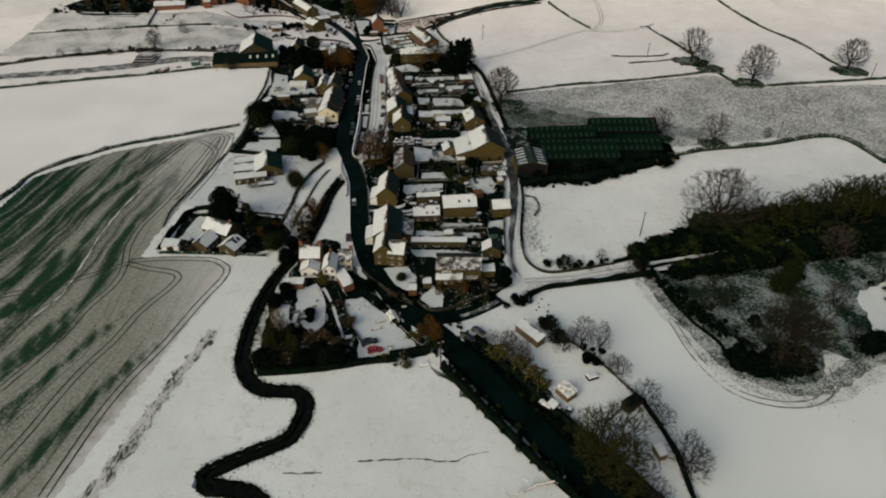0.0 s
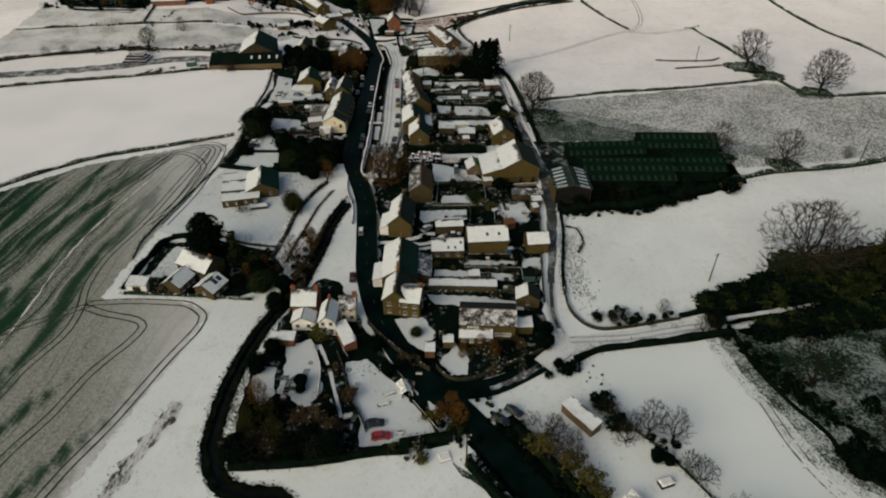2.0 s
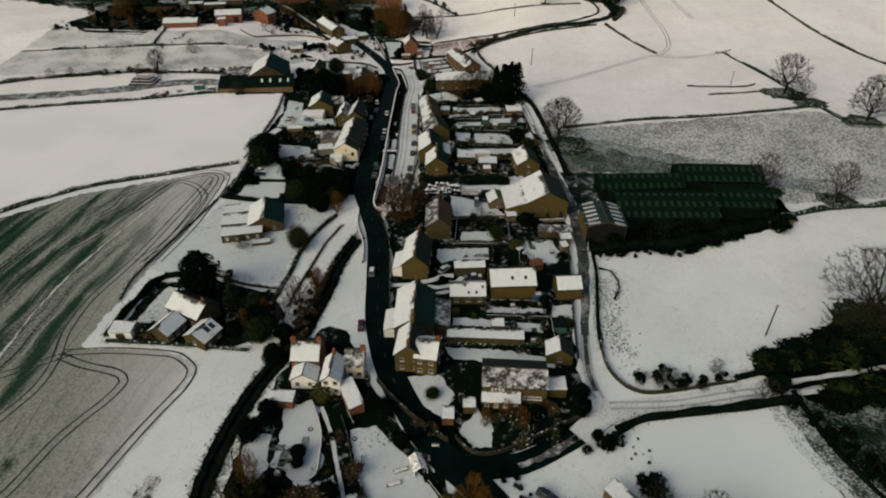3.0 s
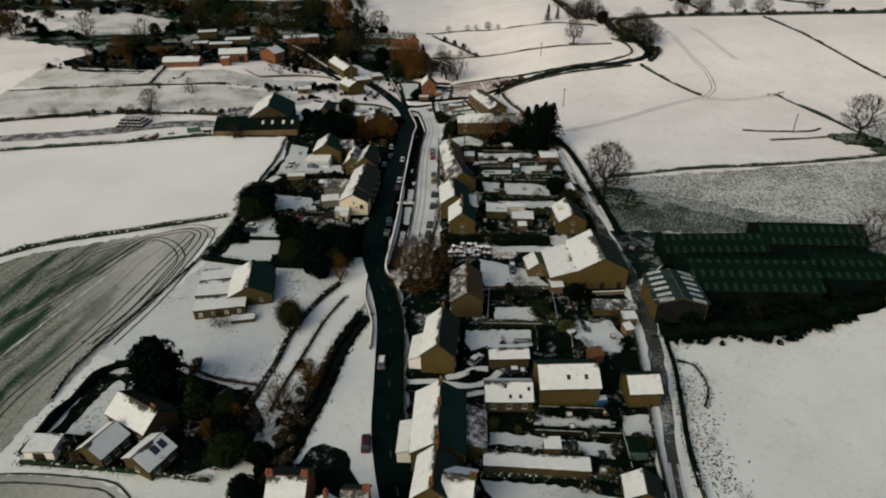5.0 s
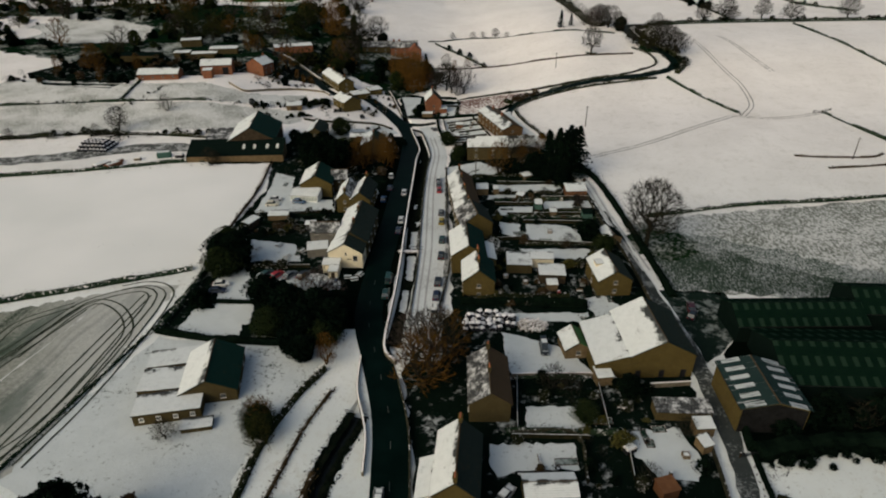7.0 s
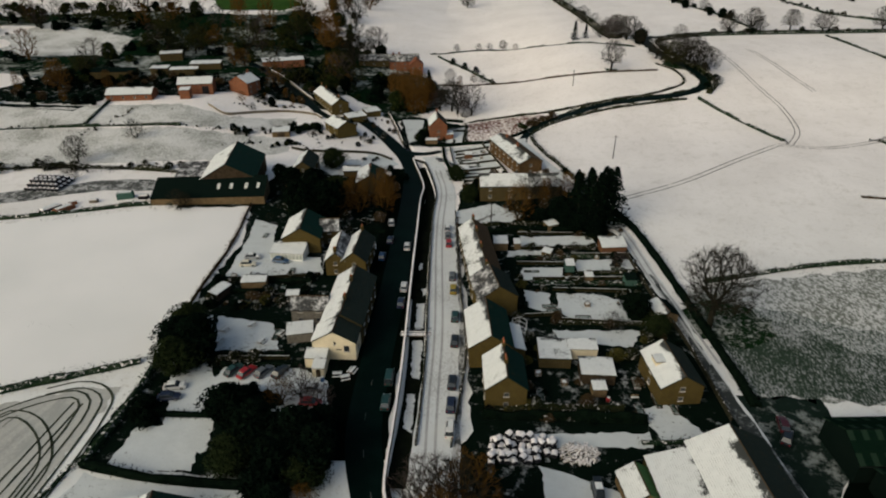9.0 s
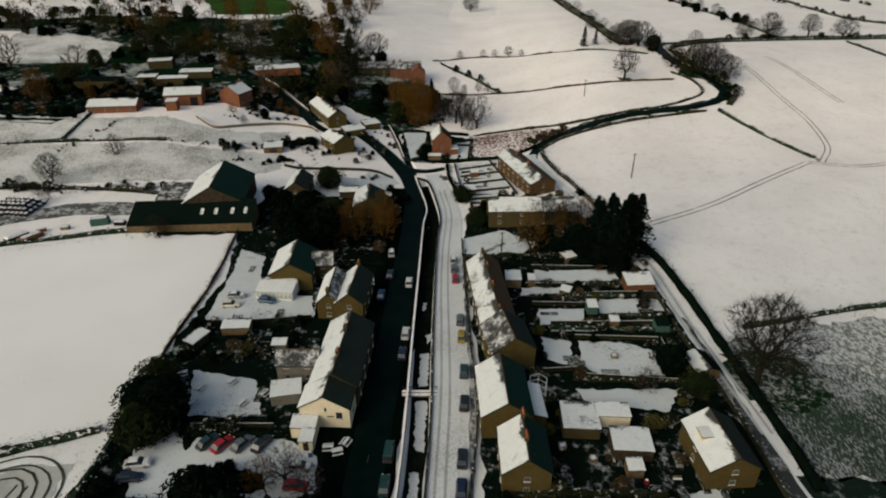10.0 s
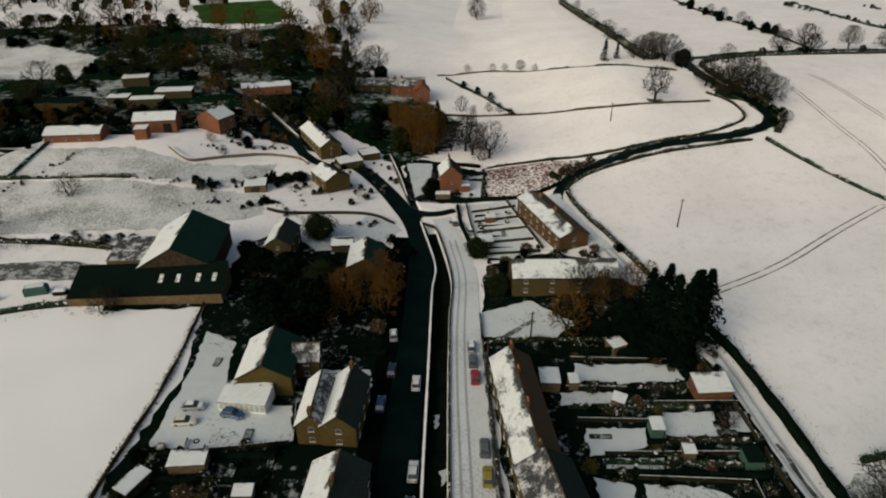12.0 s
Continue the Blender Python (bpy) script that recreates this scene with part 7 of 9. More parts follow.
for pts, h, w in (([(-128.4, 387.7), (-119.1, 391.7), (-110.9, 396.6)], 1.0, 1.6), ([(-105.0, 400.0), (-95.2, 391.2), (-84.5, 384.1)], 1.3, 1.4),
                  ([(-84.5, 384.1), (-74.6, 386.4), (-66, 391)], 1.4, 1.4), ([(-94.6, 407.1), (-91.5, 399), (-89.7, 392.9)], 1.0, 1.0), ([(-82.1, 417.5), (-77.1, 413.8), (-72.7, 407.3)], 2.2, 2.4), ([(-162.5, 358.7), (-151.0, 363.4), (-138.8, 364.3), (-128, 362)], 2.6, 3.4),
                  ([(-187.1, 390.2), (-181.2, 401.0), (-177.6, 415.5)], 1.2, 2.2), ([(-228, 347), (-207, 354), (-185, 360), (-164, 360)], 2.6, 3.4), ([(-240, 392), (-190, 398), (-150, 402), (-126, 404)], 1.0, 1.6)):
    bushes(pts, 13, 0.25 * h, 0.95 * h, w, ("bush_thorn", "thicket_low", "thicket_low"))
hedge([(-93.5, 160.2), (-71.6, 159.6), (-58.0, 158.7)], 1.0, 0.8, "hedge", "low hedge round the farmstead", "garden hedges")
hedge([(-94.5, 162), (-93.2, 177.2), (-90.5, 186), (-84, 187.5)], 2.0, 1.8, "ever", "dark hedge round the farmstead", "garden hedges")
hedge([(-90.0, 232), (-78, 230), (-62, 229.5), (-53, 231)], 1.8, 1.6, "ever", "dark hedge behind the bungalow", "garden hedges")
hedge([(-49.0, 222.0), (-53.0, 212.3), (-55.6, 200.3), (-55.8, 190.9), (-56.6, 183.9), (-57.3, 174.1)], 1.3, 1.5, "shrub", "rough hedge above the brook", "garden hedges")
hedge([(-46.2, 215.8), (-48.9, 206.0), (-50.1, 197.4), (-51.1, 189.8), (-52.1, 182.9), (-52.5, 175.6)], 0.6, 0.7, "hedge_brown", "dead grass bank beside the brook", "garden hedges")
hedge([(-48, 166), (-46, 180), (-44.7, 196)], 1.3, 1.4, "hedge_brown", "brown brambles on the brook bank", "garden hedges")
for y0, x0, x1, m, h in ((166.6, -10, 16, "ever", 1.5), (163.4, -10, 14, "hedge", 1.0), (168.2, -9, 8, "shrub", 1.2), (174.2, -9, 15, "ever", 1.3), (207.6, -12, 9, "hedge", 1.2), (217.6, -8, 6, "ever", 1.6),
                         (222.2, -10, 5, "hedge", 1.0), (247.6, -22, 8, "ever", 2.8), (249.6, -20, 4, "shrub", 2.2), (243.5, 6, 22, "hedge", 1.2), (278.0, -5, 14, "shrub", 1.1), (292.5, -12, 16, "ever", 1.4),
                         (294.8, -10, 17, "hedge", 1.0), (300.4, 2, 16, "shrub", 1.2), (308.0, -14, 8, "hedge", 1.1), (313.4, -14, 6, "shrub", 1.0), (324.0, -26, 4, "ever", 2.2), (328.6, -30, -4, "shrub", 1.4)):
    hedge([(x0, y0), ((x0 + x1) / 2, y0 + 0.6), (x1, y0 + 0.9)], h, 1.1, m, "garden hedge between two plots", "garden hedges")
for y0, x0, x1 in ((285.6, -88, -66), (291.0, -90, -66), (306.5, -65, -52), (322, -70, -52), (262.0, -80, -64), (258.6, -76, -60), (244.0, -86, -64)):
    hedge([(x0, y0), (x1, y0 + 0.8)], 1.3, 1.4, "ever", "dark garden hedge behind the houses", "garden hedges")

hedge([(27.2, 164), (27.6, 172), (29.0, 182), (30.6, 194), (31.2, 206)], 1.1, 1.0, "ever", "dark hedge along the back lane", "lane hedges", gaps=0.2)
hedge([(31.7, 196.6), (35.1, 195.6), (36.0, 188.9), (33.7, 183.1)], 0.9, 0.5, "shrub", "wire fence grown through with dead stems", "lane hedges", gaps=0.3)
fringe([(30.6, 192), (30.6, 185), (29.8, 178), (30.3, 171), (31.4, 163)], 3.2, 26, 0.28, "shrub", "rough dead grass beside the back lane", -0.4)
hedge([(31.0, 206), (31.6, 213)], 2.0, 1.6, "ever", "dark hedge along the back lane", "lane hedges")

# growth along the road, the brook and the field margins
for off in (-4.7, 5.2):
    side = [(p.x + off * n.x, p.y + off * n.y) for p, n in sides(curve(MAIN_ROAD[2:9], 8.0))]
    bushes(side, 10, 0.6, 2.2, 1.8, ("bush_dark", "bush_dark", "bush_dark", "bush_olive"))
for off in (-1.9, 1.9):
    side = [(p.x + off * n.x, p.y + off * n.y) for p, n in sides(curve(STREAM_SOUTH[2:], 4.0))]
    fringe(side, 0.8, 14, 0.34, "ever", "dead grass hanging over the brook", -0.45)
fringe([(-64.2, 123.5), (-69.5, 104.2), (-72, 88.6), (-76, 72), (-84, 52)], 2.6, 12, 0.26, "shrub", "dead tussocks along the ploughed edge")
fringe([(-36, 84), (-38, 78), (-32, 72), (-20, 60)], 4.0, 8, 0.24, "shrub", "dead tussocks beside the brook", 0.0)
fringe([(33.2, 156), (32.8, 170), (33.4, 184), (34.2, 198), (34.8, 207)], 3.6, 7, 0.3, "shrub", "snowy tussocks beside the back lane", 0.0)
fringe([(69, 148), (70, 137), (73, 126), (76, 116), (78, 109), (85, 104), (93, 102.5), (100, 104.5), (106, 112), (116, 110)], 7.0, 34, 0.22, "shrub", "rough grass round the scrub", -0.5)
for pts in ([(-168, 189), (-163.5, 217), (-142.1, 238.0), (-119.1, 249.2), (-93.5, 261)], [(33, 296), (65.0, 306.3), (96.3, 312.2), (129.4, 320.8), (152.1, 327.9)], [(-260, 289), (-202.7, 307.6), (-162.9, 318.6), (-132.8, 329.1)],
            [(19, 341), (24, 325.7), (26.6, 308), (29, 290)], [(0, 398), (-1.6, 414), (11, 427), (30, 437), (52, 445), (68, 450)], [(88.7, 222), (111.0, 231.0), (140.0, 236.4), (168.9, 244.9)]):
    fringe(pts, 1.8, 6, 0.2, "hedge", "grass along the foot of a hedge", -0.1)

fringe([(-125.3, 269.1), (-115.5, 269.2), (-108.0, 270.1), (-102.7, 267.5)], 0.8, 1, 0.16, "shrub", "trail of small prints across the snow", -0.2)
for pts in ([(100.4, 354.5), (110.5, 353.7), (128.2, 354.9), (134.6, 358.9)], [(107.6, 342.6), (119.1, 344.7), (134.1, 348.3)]):
    hedge(pts, 0.7, 0.8, "hedge_brown", "remnant of a low dead hedge on the hillside", "field hedges")

# walls
stone_wall([(-34.6, 224.6), (-37.8, 229.6), (-38.4, 245.0), (-38.7, 256.0), (-39.5, 272.0), (-40.6, 290.0), (-42.4, 320.0), (-44.3, 350.0), (-44.9, 366.0), (-51.8, 394.0)], 1.0, 0.5,
           label="roadside parapet wall capped with snow")
stone_wall([(-33.8, 240), (-34.0, 252), (-34.6, 268), (-35.8, 284), (-37.4, 309), (-39.0, 338), (-39.8, 360), (-45.6, 388), (-49, 393), (-51.8, 394.0)], 0.5, 0.4, "wall_dark", "low stone edge of the brook lane")
stone_wall([(-42.2, 226), (-41.0, 216), (-37.4, 205), (-36.2, 196)], 0.9, 0.35, label="roadside wall where the brook goes under")
stone_wall([(-7.4, 136.1), (-3.8, 132.4), (1.8, 132.6), (12.0, 138.4), (20.1, 143.0)], 0.9, 0.4, "wall_dark", "low curved mossy wall at the corner")
stone_wall([(27.1, 166.2), (27.4, 158), (29.6, 152.9), (33.3, 150.2), (39.7, 150.6), (55.9, 154.7)], 0.9, 0.4, "wall_dark", "mossy lane wall")
stone_wall([(-25.4, 150.5), (-20.5, 144.5), (-14.2, 138.6), (-8.6, 134.6)], 1.3, 0.4, "wall_dark", "mossy retaining wall along the bend")
stone_wall([(-24.6, 168), (-27.2, 188), (-29.6, 206), (-33.5, 220)], 1.0, 0.35, "wall_dark", "roadside garden wall")
stone_wall([(-148.0, 426.5), (-137.7, 418.9), (-132.0, 422.8), (-125.3, 428.8), (-115.0, 435.2), (-102.6, 434.4), (-97.6, 430.0)], 1.1, 0.5, label="curved field wall in snow")
stone_wall([(21.0, 160), (22.0, 178), (23.6, 196), (24.4, 214)], 1.0, 0.35, "wall_dark", "garden wall along the back lane")
stone_wall([(23.6, 250), (21.8, 272), (18.4, 292), (16.0, 312), (12.2, 330)], 1.0, 0.35, "wall_dark", "garden wall along the back lane")
stone_wall([(-11, 206.8), (0.5, 207.4), (1.4, 197)], 1.1, 0.35, "wall_dark", "garden wall round a snowy lawn")
stone_wall([(-10.6, 222.4), (6.5, 223.6), (14.0, 221.2), (25, 222.6)], 1.0, 0.4, "wall_snow", "long yard wall below the barn")
stone_wall([(-27.6, 240), (-26.0, 262), (-26.6, 276), (-28.4, 292), (-30.4, 318), (-32.0, 340)], 0.8, 0.3, "wall_dark", "low front wall of the terraces")
stone_wall([(-37.8, 408.5), (-35.6, 393), (-31.6, 370)], 0.9, 0.35, "wall_dark", "garden wall beside the lane")
for k in range(5):
    stone_wall([(-35.8 + 1.1 * k, 402 - 7.4 * k), (-21.4 + 1.5 * k, 404.2 - 8.0 * k)], 0.8, 0.25, "wall_dark", "low wall between garden plots", "plot walls")
stone_wall([(-24.2, 409), (-18.2, 388), (-14.6, 374)], 0.9, 0.3, "wall_dark", "back wall of the garden plots")
stone_wall([(-60, 392), (-70, 396), (-92, 389), (-100, 390)], 0.9, 0.4, "wall_dark", "wall along a snowy verge")
stone_wall([(-58.5, 413), (-63.6, 431), (-70, 450)], 1.0, 0.4, label="parapet along the lower brook")
stone_wall([(-141, 494.7), (-130.6, 485.7), (-116.5, 467.5), (-108.5, 456.5)], 1.1, 0.6, label="lane wall up to the cottages")
stone_wall([(-21.5, 117), (-23.5, 121.5), (-26.5, 127), (-29.4, 135), (-31.5, 140)], 0.9, 0.25, "wall_dark", "garden dividing wall")
stone_wall([(-33.6, 126), (-34.8, 135), (-38.4, 143)], 0.8, 0.25, label="garden path edge under snow")

# woodland and single trees
for x, y, h, kind in ((97.2, 178.2, 21, "oak_pink"), (28.4, 278.9, 20, "oak_tall"), (143.6, 345.3, 19, "ash"), (164.8, 311.5, 20, "oak_b"), (228, 333.5, 17, "oak"), (37.2, 80.2, 20, "oak_olive"),
        (39.4, 76.4, 15, "oak_olive"), (35.0, 84.0, 13, "oak_olive"), (90.4, 112.4, 19, "oak_b"),
        (41, 488.8, 15, "ash"), (83.0, 500, 16, "oak_b"), (77.5, 503, 15, "oak"), (-42.3, 747.8, 17, "oak"), (-118.6, 330.5, 7, "thicket"), (-173.6, 366.8, 10, "oak"),
        (-27.4, 222.6, 15, "ash"), (-24.5, 226.5, 13, "gold"), (-46.1, 183.6, 6.5, "gold"), (-50.3, 176.5, 9, "thicket_pink"), (-129.0, 429.3, 4, "thicket"), (-137.1, 438.6, 5, "gold"),
        (-123.5, 439.7, 5, "yew"), (-196.9, 549.0, 9, "gold"), (-156.9, 497.0, 10, "gold"), (-123.1, 487.1, 7, "yew"), (-102.5, 530.3, 19, "oak"), (-94, 558.7, 18, "ash")):
    plant(kind, x, y, h)
for x, y, h, kind in ((95.5, 246.5, 14, "ash_pink"), (118.5, 240.5, 14, "ash_pink"), (150.5, 598, 14, "oak"), (236.8, 604, 15, "oak"), (176, 600, 13, "oak_b"), (130, 583, 12, "oak"),
        (205, 236, 14, "oak"), (148, 338, 10, "thicket"), (-163, 388.5, 8, "thicket"), (128, 158, 12, "ash_pink"), (-48.9, 224, 8, "willow"), 
        (-73.2, 201.6, 4.5, "oak"), (-58.5, 205.5, 6, "thicket"), 
        (-28.2, 218.5, 14, "gold"), (-30.2, 224.5, 13, "ash_pink")):
    plant(kind, x, y, h)
for x, y, h, kind in ((7.9, 327.5, 19, "spruce_b"), (11.5, 327.5, 20, "spruce_b"), (14.8, 330, 19, "spruce_b"), (5, 335, 16, "spruce_b"), (9.7, 325.5, 19, "spruce"), (13.5, 331, 18, "spruce_b"),
        (5.0, 330, 17, "spruce_b"), (9, 337, 16, "spruce_b"), (30.3, 559.7, 12, "spruce"), (37.4, 563, 9, "spruce"), (-66.0, 174.0, 11, "spruce_lit"), (-58.6, 168.0, 6, "yew"),
        (-66.6, 176.5, 5, "yew"), (-61, 175, 4.5, "laurel"), (-57.5, 172.5, 5, "willow"), (-61, 167, 6, "willow_b"), (-55.5, 167.5, 4, "yew"), (-63, 164.5, 4, "yew"),
        (-76.4, 179.6, 14, "yew"), (-71.1, 330.7, 13, "yew"), (-76.7, 325.6, 15, "spruce_b"), (-80, 331, 12, "yew"), (-82, 262, 10, "yew"), (-84.6, 256.6, 8, "laurel"),
        (-38.0, 129.5, 3.4, "yew"), (-37.6, 127.6, 2.6, "yew"), (12.4, 281.2, 7, "yew"), (16.4, 276, 5, "laurel"), (-68.6, 336.0, 12, "spruce"), (-53.5, 484, 16, "spruce")):
    plant(kind, x, y, h, 0.9 if (kind, h) == ("yew", 14) else 1.15 if kind in ("yew", "laurel") else 1.0)
for x, y, h, kind in ((-90, 558, 8, "yew"), (-68, 243, 9, "yew"), (-61, 238, 10, "yew"), (-54, 237, 10, "yew"), (-49.8, 234.5, 9, "yew"), (-56.5, 231.5, 8, "yew"),
        (-50.5, 241, 7, "yew"), (-86, 262.5, 9, "yew"), (-81.5, 259, 7, "yew"), (-64, 233, 7, "laurel"), (-55, 239, 6, "laurel"), (-80, 376, 8, "laurel"),
        (-33.5, 372, 6, "laurel"), (-87.6, 270, 7, "laurel"), (-95, 359, 6, "yew"), (-88, 352, 8, "yew"), (-80, 348, 10, "yew"), (-72, 346, 9, "laurel"),
        (3.0, 211.8, 4, "laurel"), (11.8, 218.8, 5, "yew"), (8.5, 206, 3, "shrub_ivy")):
    plant(kind, x, y, h, 0.9 if (kind, h) == ("yew", 14) else 1.15 if kind in ("yew", "laurel") else 1.0)
for x, y, h, kind in ((-63.5, 338, 13, "willow_b"), (-68.5, 332.5, 10, "gold"), (-55.0, 339, 12, "willow_b"), (-54.4, 349, 10, "willow"), (-60.5, 345, 11, "gold"), (-67, 342, 9, "willow"),
        (-57.5, 352.5, 11, "willow"), (-62, 459, 17, "willow_b"), (-57, 466, 19, "willow_b"), (-54, 458, 14, "willow"), (-66, 466, 18, "willow"), (-60, 474, 18, "willow_b"),
        (-52, 470, 15, "willow"), (-46, 463, 11, "ash_pink"), (-70, 474, 15, "willow_b"), (-58, 456, 14, "willow"), (-64, 470, 16, "willow_b"), (-3.4, 121.6, 8, "willow"),
        (-1.6, 119.6, 7, "willow"), (-6, 120.2, 6, "willow"), (-122.6, 559, 26, "willow_b"), (-129, 566, 22, "willow"), (-172, 588, 22, "willow_b"), (-164, 500, 12, "willow_b"),
        (-156, 610, 22, "willow"), (-140, 640, 20, "willow_b"), (-120, 690, 24, "willow"), (-196, 600, 20, "willow_b"), (-212, 640, 22, "willow"), (-227.7, 443, 15, "gold")):
    plant(kind, x, y, h)
plant("ash_pink", 38.4, 117.8, 10.5, 0.72)
plant("willow_olive", -55.4, 201.6, 6.5, 1.3)
plant("willow", -46.4, 183.6, 7.0, 1.2)
plant("ash_pink", 43.2, 116.6, 9.5, 0.75)
for x, y, h, kind in ((-30, 452.5, 15, "ash_pink"), (-37, 457, 14, "oak_b"), (-40, 462, 15, "oak_b"), (-129.1, 446.9, 4, "gold"), (-121.5, 455, 5, "willow_b"), (-116.0, 447.4, 5, "willow"), (-111.6, 447.6, 4, "gold"), (-7.5, 346.2, 10, "ash"), (-1.5, 345.8, 9, "oak_b"), (-27.5, 350, 6, "laurel"), (-230, 446, 13, "willow_b"), (-206, 447, 9, "willow"), (-247, 440, 9, "willow"), (-214, 424, 7, "willow"), (-12.5, 332.5, 12, "gold"), (3.5, 346.5, 10, "willow_b"),
        (-3.5, 344.5, 9, "willow"), (8.5, 349, 9, "willow_b"), (-1.0, 139.5, 5, "willow"), (6.5, 139.5, 6, "willow"), (3.5, 142.2, 5, "willow_b"), (-42.5, 117.5, 9, "willow_olive"),
        (-45.6, 122.5, 9, "willow_b"), (-46, 115, 8, "willow_olive"), (-39.5, 113.4, 8, "willow_olive"), (15.5, 113.7, 4.5, "shrub_ivy"), (20.8, 109.9, 4.0, "shrub_ivy"), (18.7, 112.0, 4.5, "willow_olive"), (23.9, 106.4, 4.0, "shrub_ivy"), (25.7, 103.1, 3.2, "shrub_ivy"),
        (-26.5, 229, 7, "willow")):
    plant(kind, x, y, h)
for x, y, h, kind in ((17.5, 114.5, 8, "thicket_pink"), (21, 110.5, 7, "thicket_pink"), (33.2, 116.5, 6, "thicket"), (35.5, 119.8, 5, "thicket"), (46.5, 108, 6, "thicket"), (50.5, 98, 8, "thicket"),
        (52.2, 92, 7, "thicket"), (55.4, 82, 9, "thicket"), (56.4, 78.5, 8, "thicket_pink"), (46, 72, 7, "thicket_pink"), (41.0, 154.2, 4, "thicket"), (38.0, 152.8, 4, "thicket"),
        (52, 157.5, 4, "thicket_pink"), (60.5, 149.5, 6, "thicket"), (-166, 351.5, 5, "thicket"), (-172, 356, 4, "thicket"), (-180, 360, 5, "thicket"), (-212, 352, 5, "thicket"),
        (-222, 350, 5, "thicket"), (60, 566, 9, "thicket"), (52, 560, 12, "thicket_pink"), (47, 566, 10, "thicket"), (56, 572, 12, "ash_pink"), (66, 541, 9, "ash"),
        (92, 555, 10, "thicket"), (43, 620, 8, "thicket"), (44, 648, 7, "thicket"), (38, 745, 8, "thicket_pink"), (-20, 508, 3, "shrub"), (-25.5, 514, 5, "thicket")):
    plant(kind, x, y, h)
for x, y, h, kind in ((-30, 538, 4, "shrub_b"), (-37, 549, 4, "shrub_b"), (-45, 560, 4, "shrub_b"), (-38, 506, 7, "willow"), (-44, 520, 8, "thicket"), (-29, 586, 5, "thicket"),
        (-22, 583, 5, "thicket"), (-13, 578, 7, "ash"), (-5, 574, 4, "thicket"), (-44, 588, 5, "thicket"), (138, 732, 8, "thicket"), (141, 712, 8, "thicket"),
        (147, 690, 8, "thicket"), (146, 676, 7, "thicket"), (150, 636, 8, "thicket"), (151, 622, 7, "thicket"), (-12.8, 212, 4, "thicket"), (-2.4, 219.5, 6, "thicket"),
        (0.8, 218.6, 5, "thicket"), (6.4, 276.2, 5, "thicket"), (13, 304.4, 5, "thicket_pink"), (2.2, 311.3, 3.5, "thicket"), (-52, 170, 6, "thicket_pink"),
        (-50.6, 176.6, 6, "gold"), (11.5, 198.6, 4, "thicket"), (20.2, 209.4, 4, "thicket"), (145, 247, 5, "thicket"), (-100, 343, 5, "thicket"), (-118, 333, 5, "thicket")):
    plant(kind, x, y, h)

for x, y, h, kind in ((68.3, 508.9, 11, "oak_b"), (74.4, 499, 12, "oak_olive"), (84.5, 493.9, 14, "oak_b"), (88.0, 487.1, 13, "oak_b"), (71, 506, 10, "thicket"), (89, 470, 5, "thicket"), (81, 508, 9, "thicket"), (61.5, 558.1, 14, "oak"),
                      (66.0, 550.8, 11, "thicket"), (57.2, 569.0, 13, "oak_b"), (67.0, 545, 9, "yew"), (53, 578, 10, "thicket"), (46, 640, 9, "oak_far"), (41, 690, 9, "oak_far"), (49, 612, 8, "oak_far"), (134.8, 698.6, 7, "yew_far"), (142.5, 660.2, 6, "yew_far"),
                      (131, 760, 8, "yew_far"), (133, 728, 6, "yew_far"), (148.0, 648.9, 7, "yew_far"), (152.0, 644.7, 6, "yew_far"), (150.4, 589.2, 10, "oak"), (191.2, 588.7, 13, "oak_b"), (-33.3, 450.9, 8, "thicket_pink"), (-30.5, 516.2, 5, "gold")):
    plant(kind, x, y, h, 1.2)
for k in range(34):
    t = rng0.random()
    x, y = ((86, 466), (90, 478), (87, 490), (82, 500), (77, 520), (60, 566), (52, 578))[k % 7]
    mass(rng0.choice(("shrub_b", "shrub", "shrub_b", "thicket_low")), x + rng0.uniform(-3, 3), y + rng0.uniform(-6, 6), rng0.uniform(1.2, 3.2), 1.3)
for x0, y0, x1, y1, n in ((130, 790, 152, 640, 26), (218, 790, 242, 655, 22), (31, 790, 52, 574, 40), (120, 583, 330, 615, 40), (280, 790, 291, 746, 10)):
    for k in range(n):
        t = rng0.random()
        mass(rng0.choice(("shrub_b", "shrub")), x0 + t * (x1 - x0) + rng0.uniform(-2, 2), y0 + t * (y1 - y0) + rng0.uniform(-2, 2), rng0.uniform(1.2, 3.6), 1.3)

rng = random.Random(19)
# roadside wood: trees over a dark understorey
for k in range(54):
    t = rng.random()
    x, y = 84 + 140 * t, 168 + 22 * t ** 0.8 + rng.uniform(-4, 7)
    plant(rng.choice(("oak_far", "oak_far", "oak_far", "olive_far")), x, y, rng.uniform(9, 12) + 6 * min(1, 3 * t * t), 1.1, "roadside wood")
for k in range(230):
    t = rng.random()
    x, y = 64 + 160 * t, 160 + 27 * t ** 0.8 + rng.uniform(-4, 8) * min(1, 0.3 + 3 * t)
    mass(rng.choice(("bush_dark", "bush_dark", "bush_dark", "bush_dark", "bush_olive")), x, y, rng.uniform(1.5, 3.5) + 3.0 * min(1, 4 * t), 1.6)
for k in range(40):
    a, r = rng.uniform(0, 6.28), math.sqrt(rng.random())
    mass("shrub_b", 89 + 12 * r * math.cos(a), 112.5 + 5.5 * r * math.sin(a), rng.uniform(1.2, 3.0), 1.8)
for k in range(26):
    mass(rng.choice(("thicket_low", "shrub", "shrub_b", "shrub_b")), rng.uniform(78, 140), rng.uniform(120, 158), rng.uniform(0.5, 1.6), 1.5)
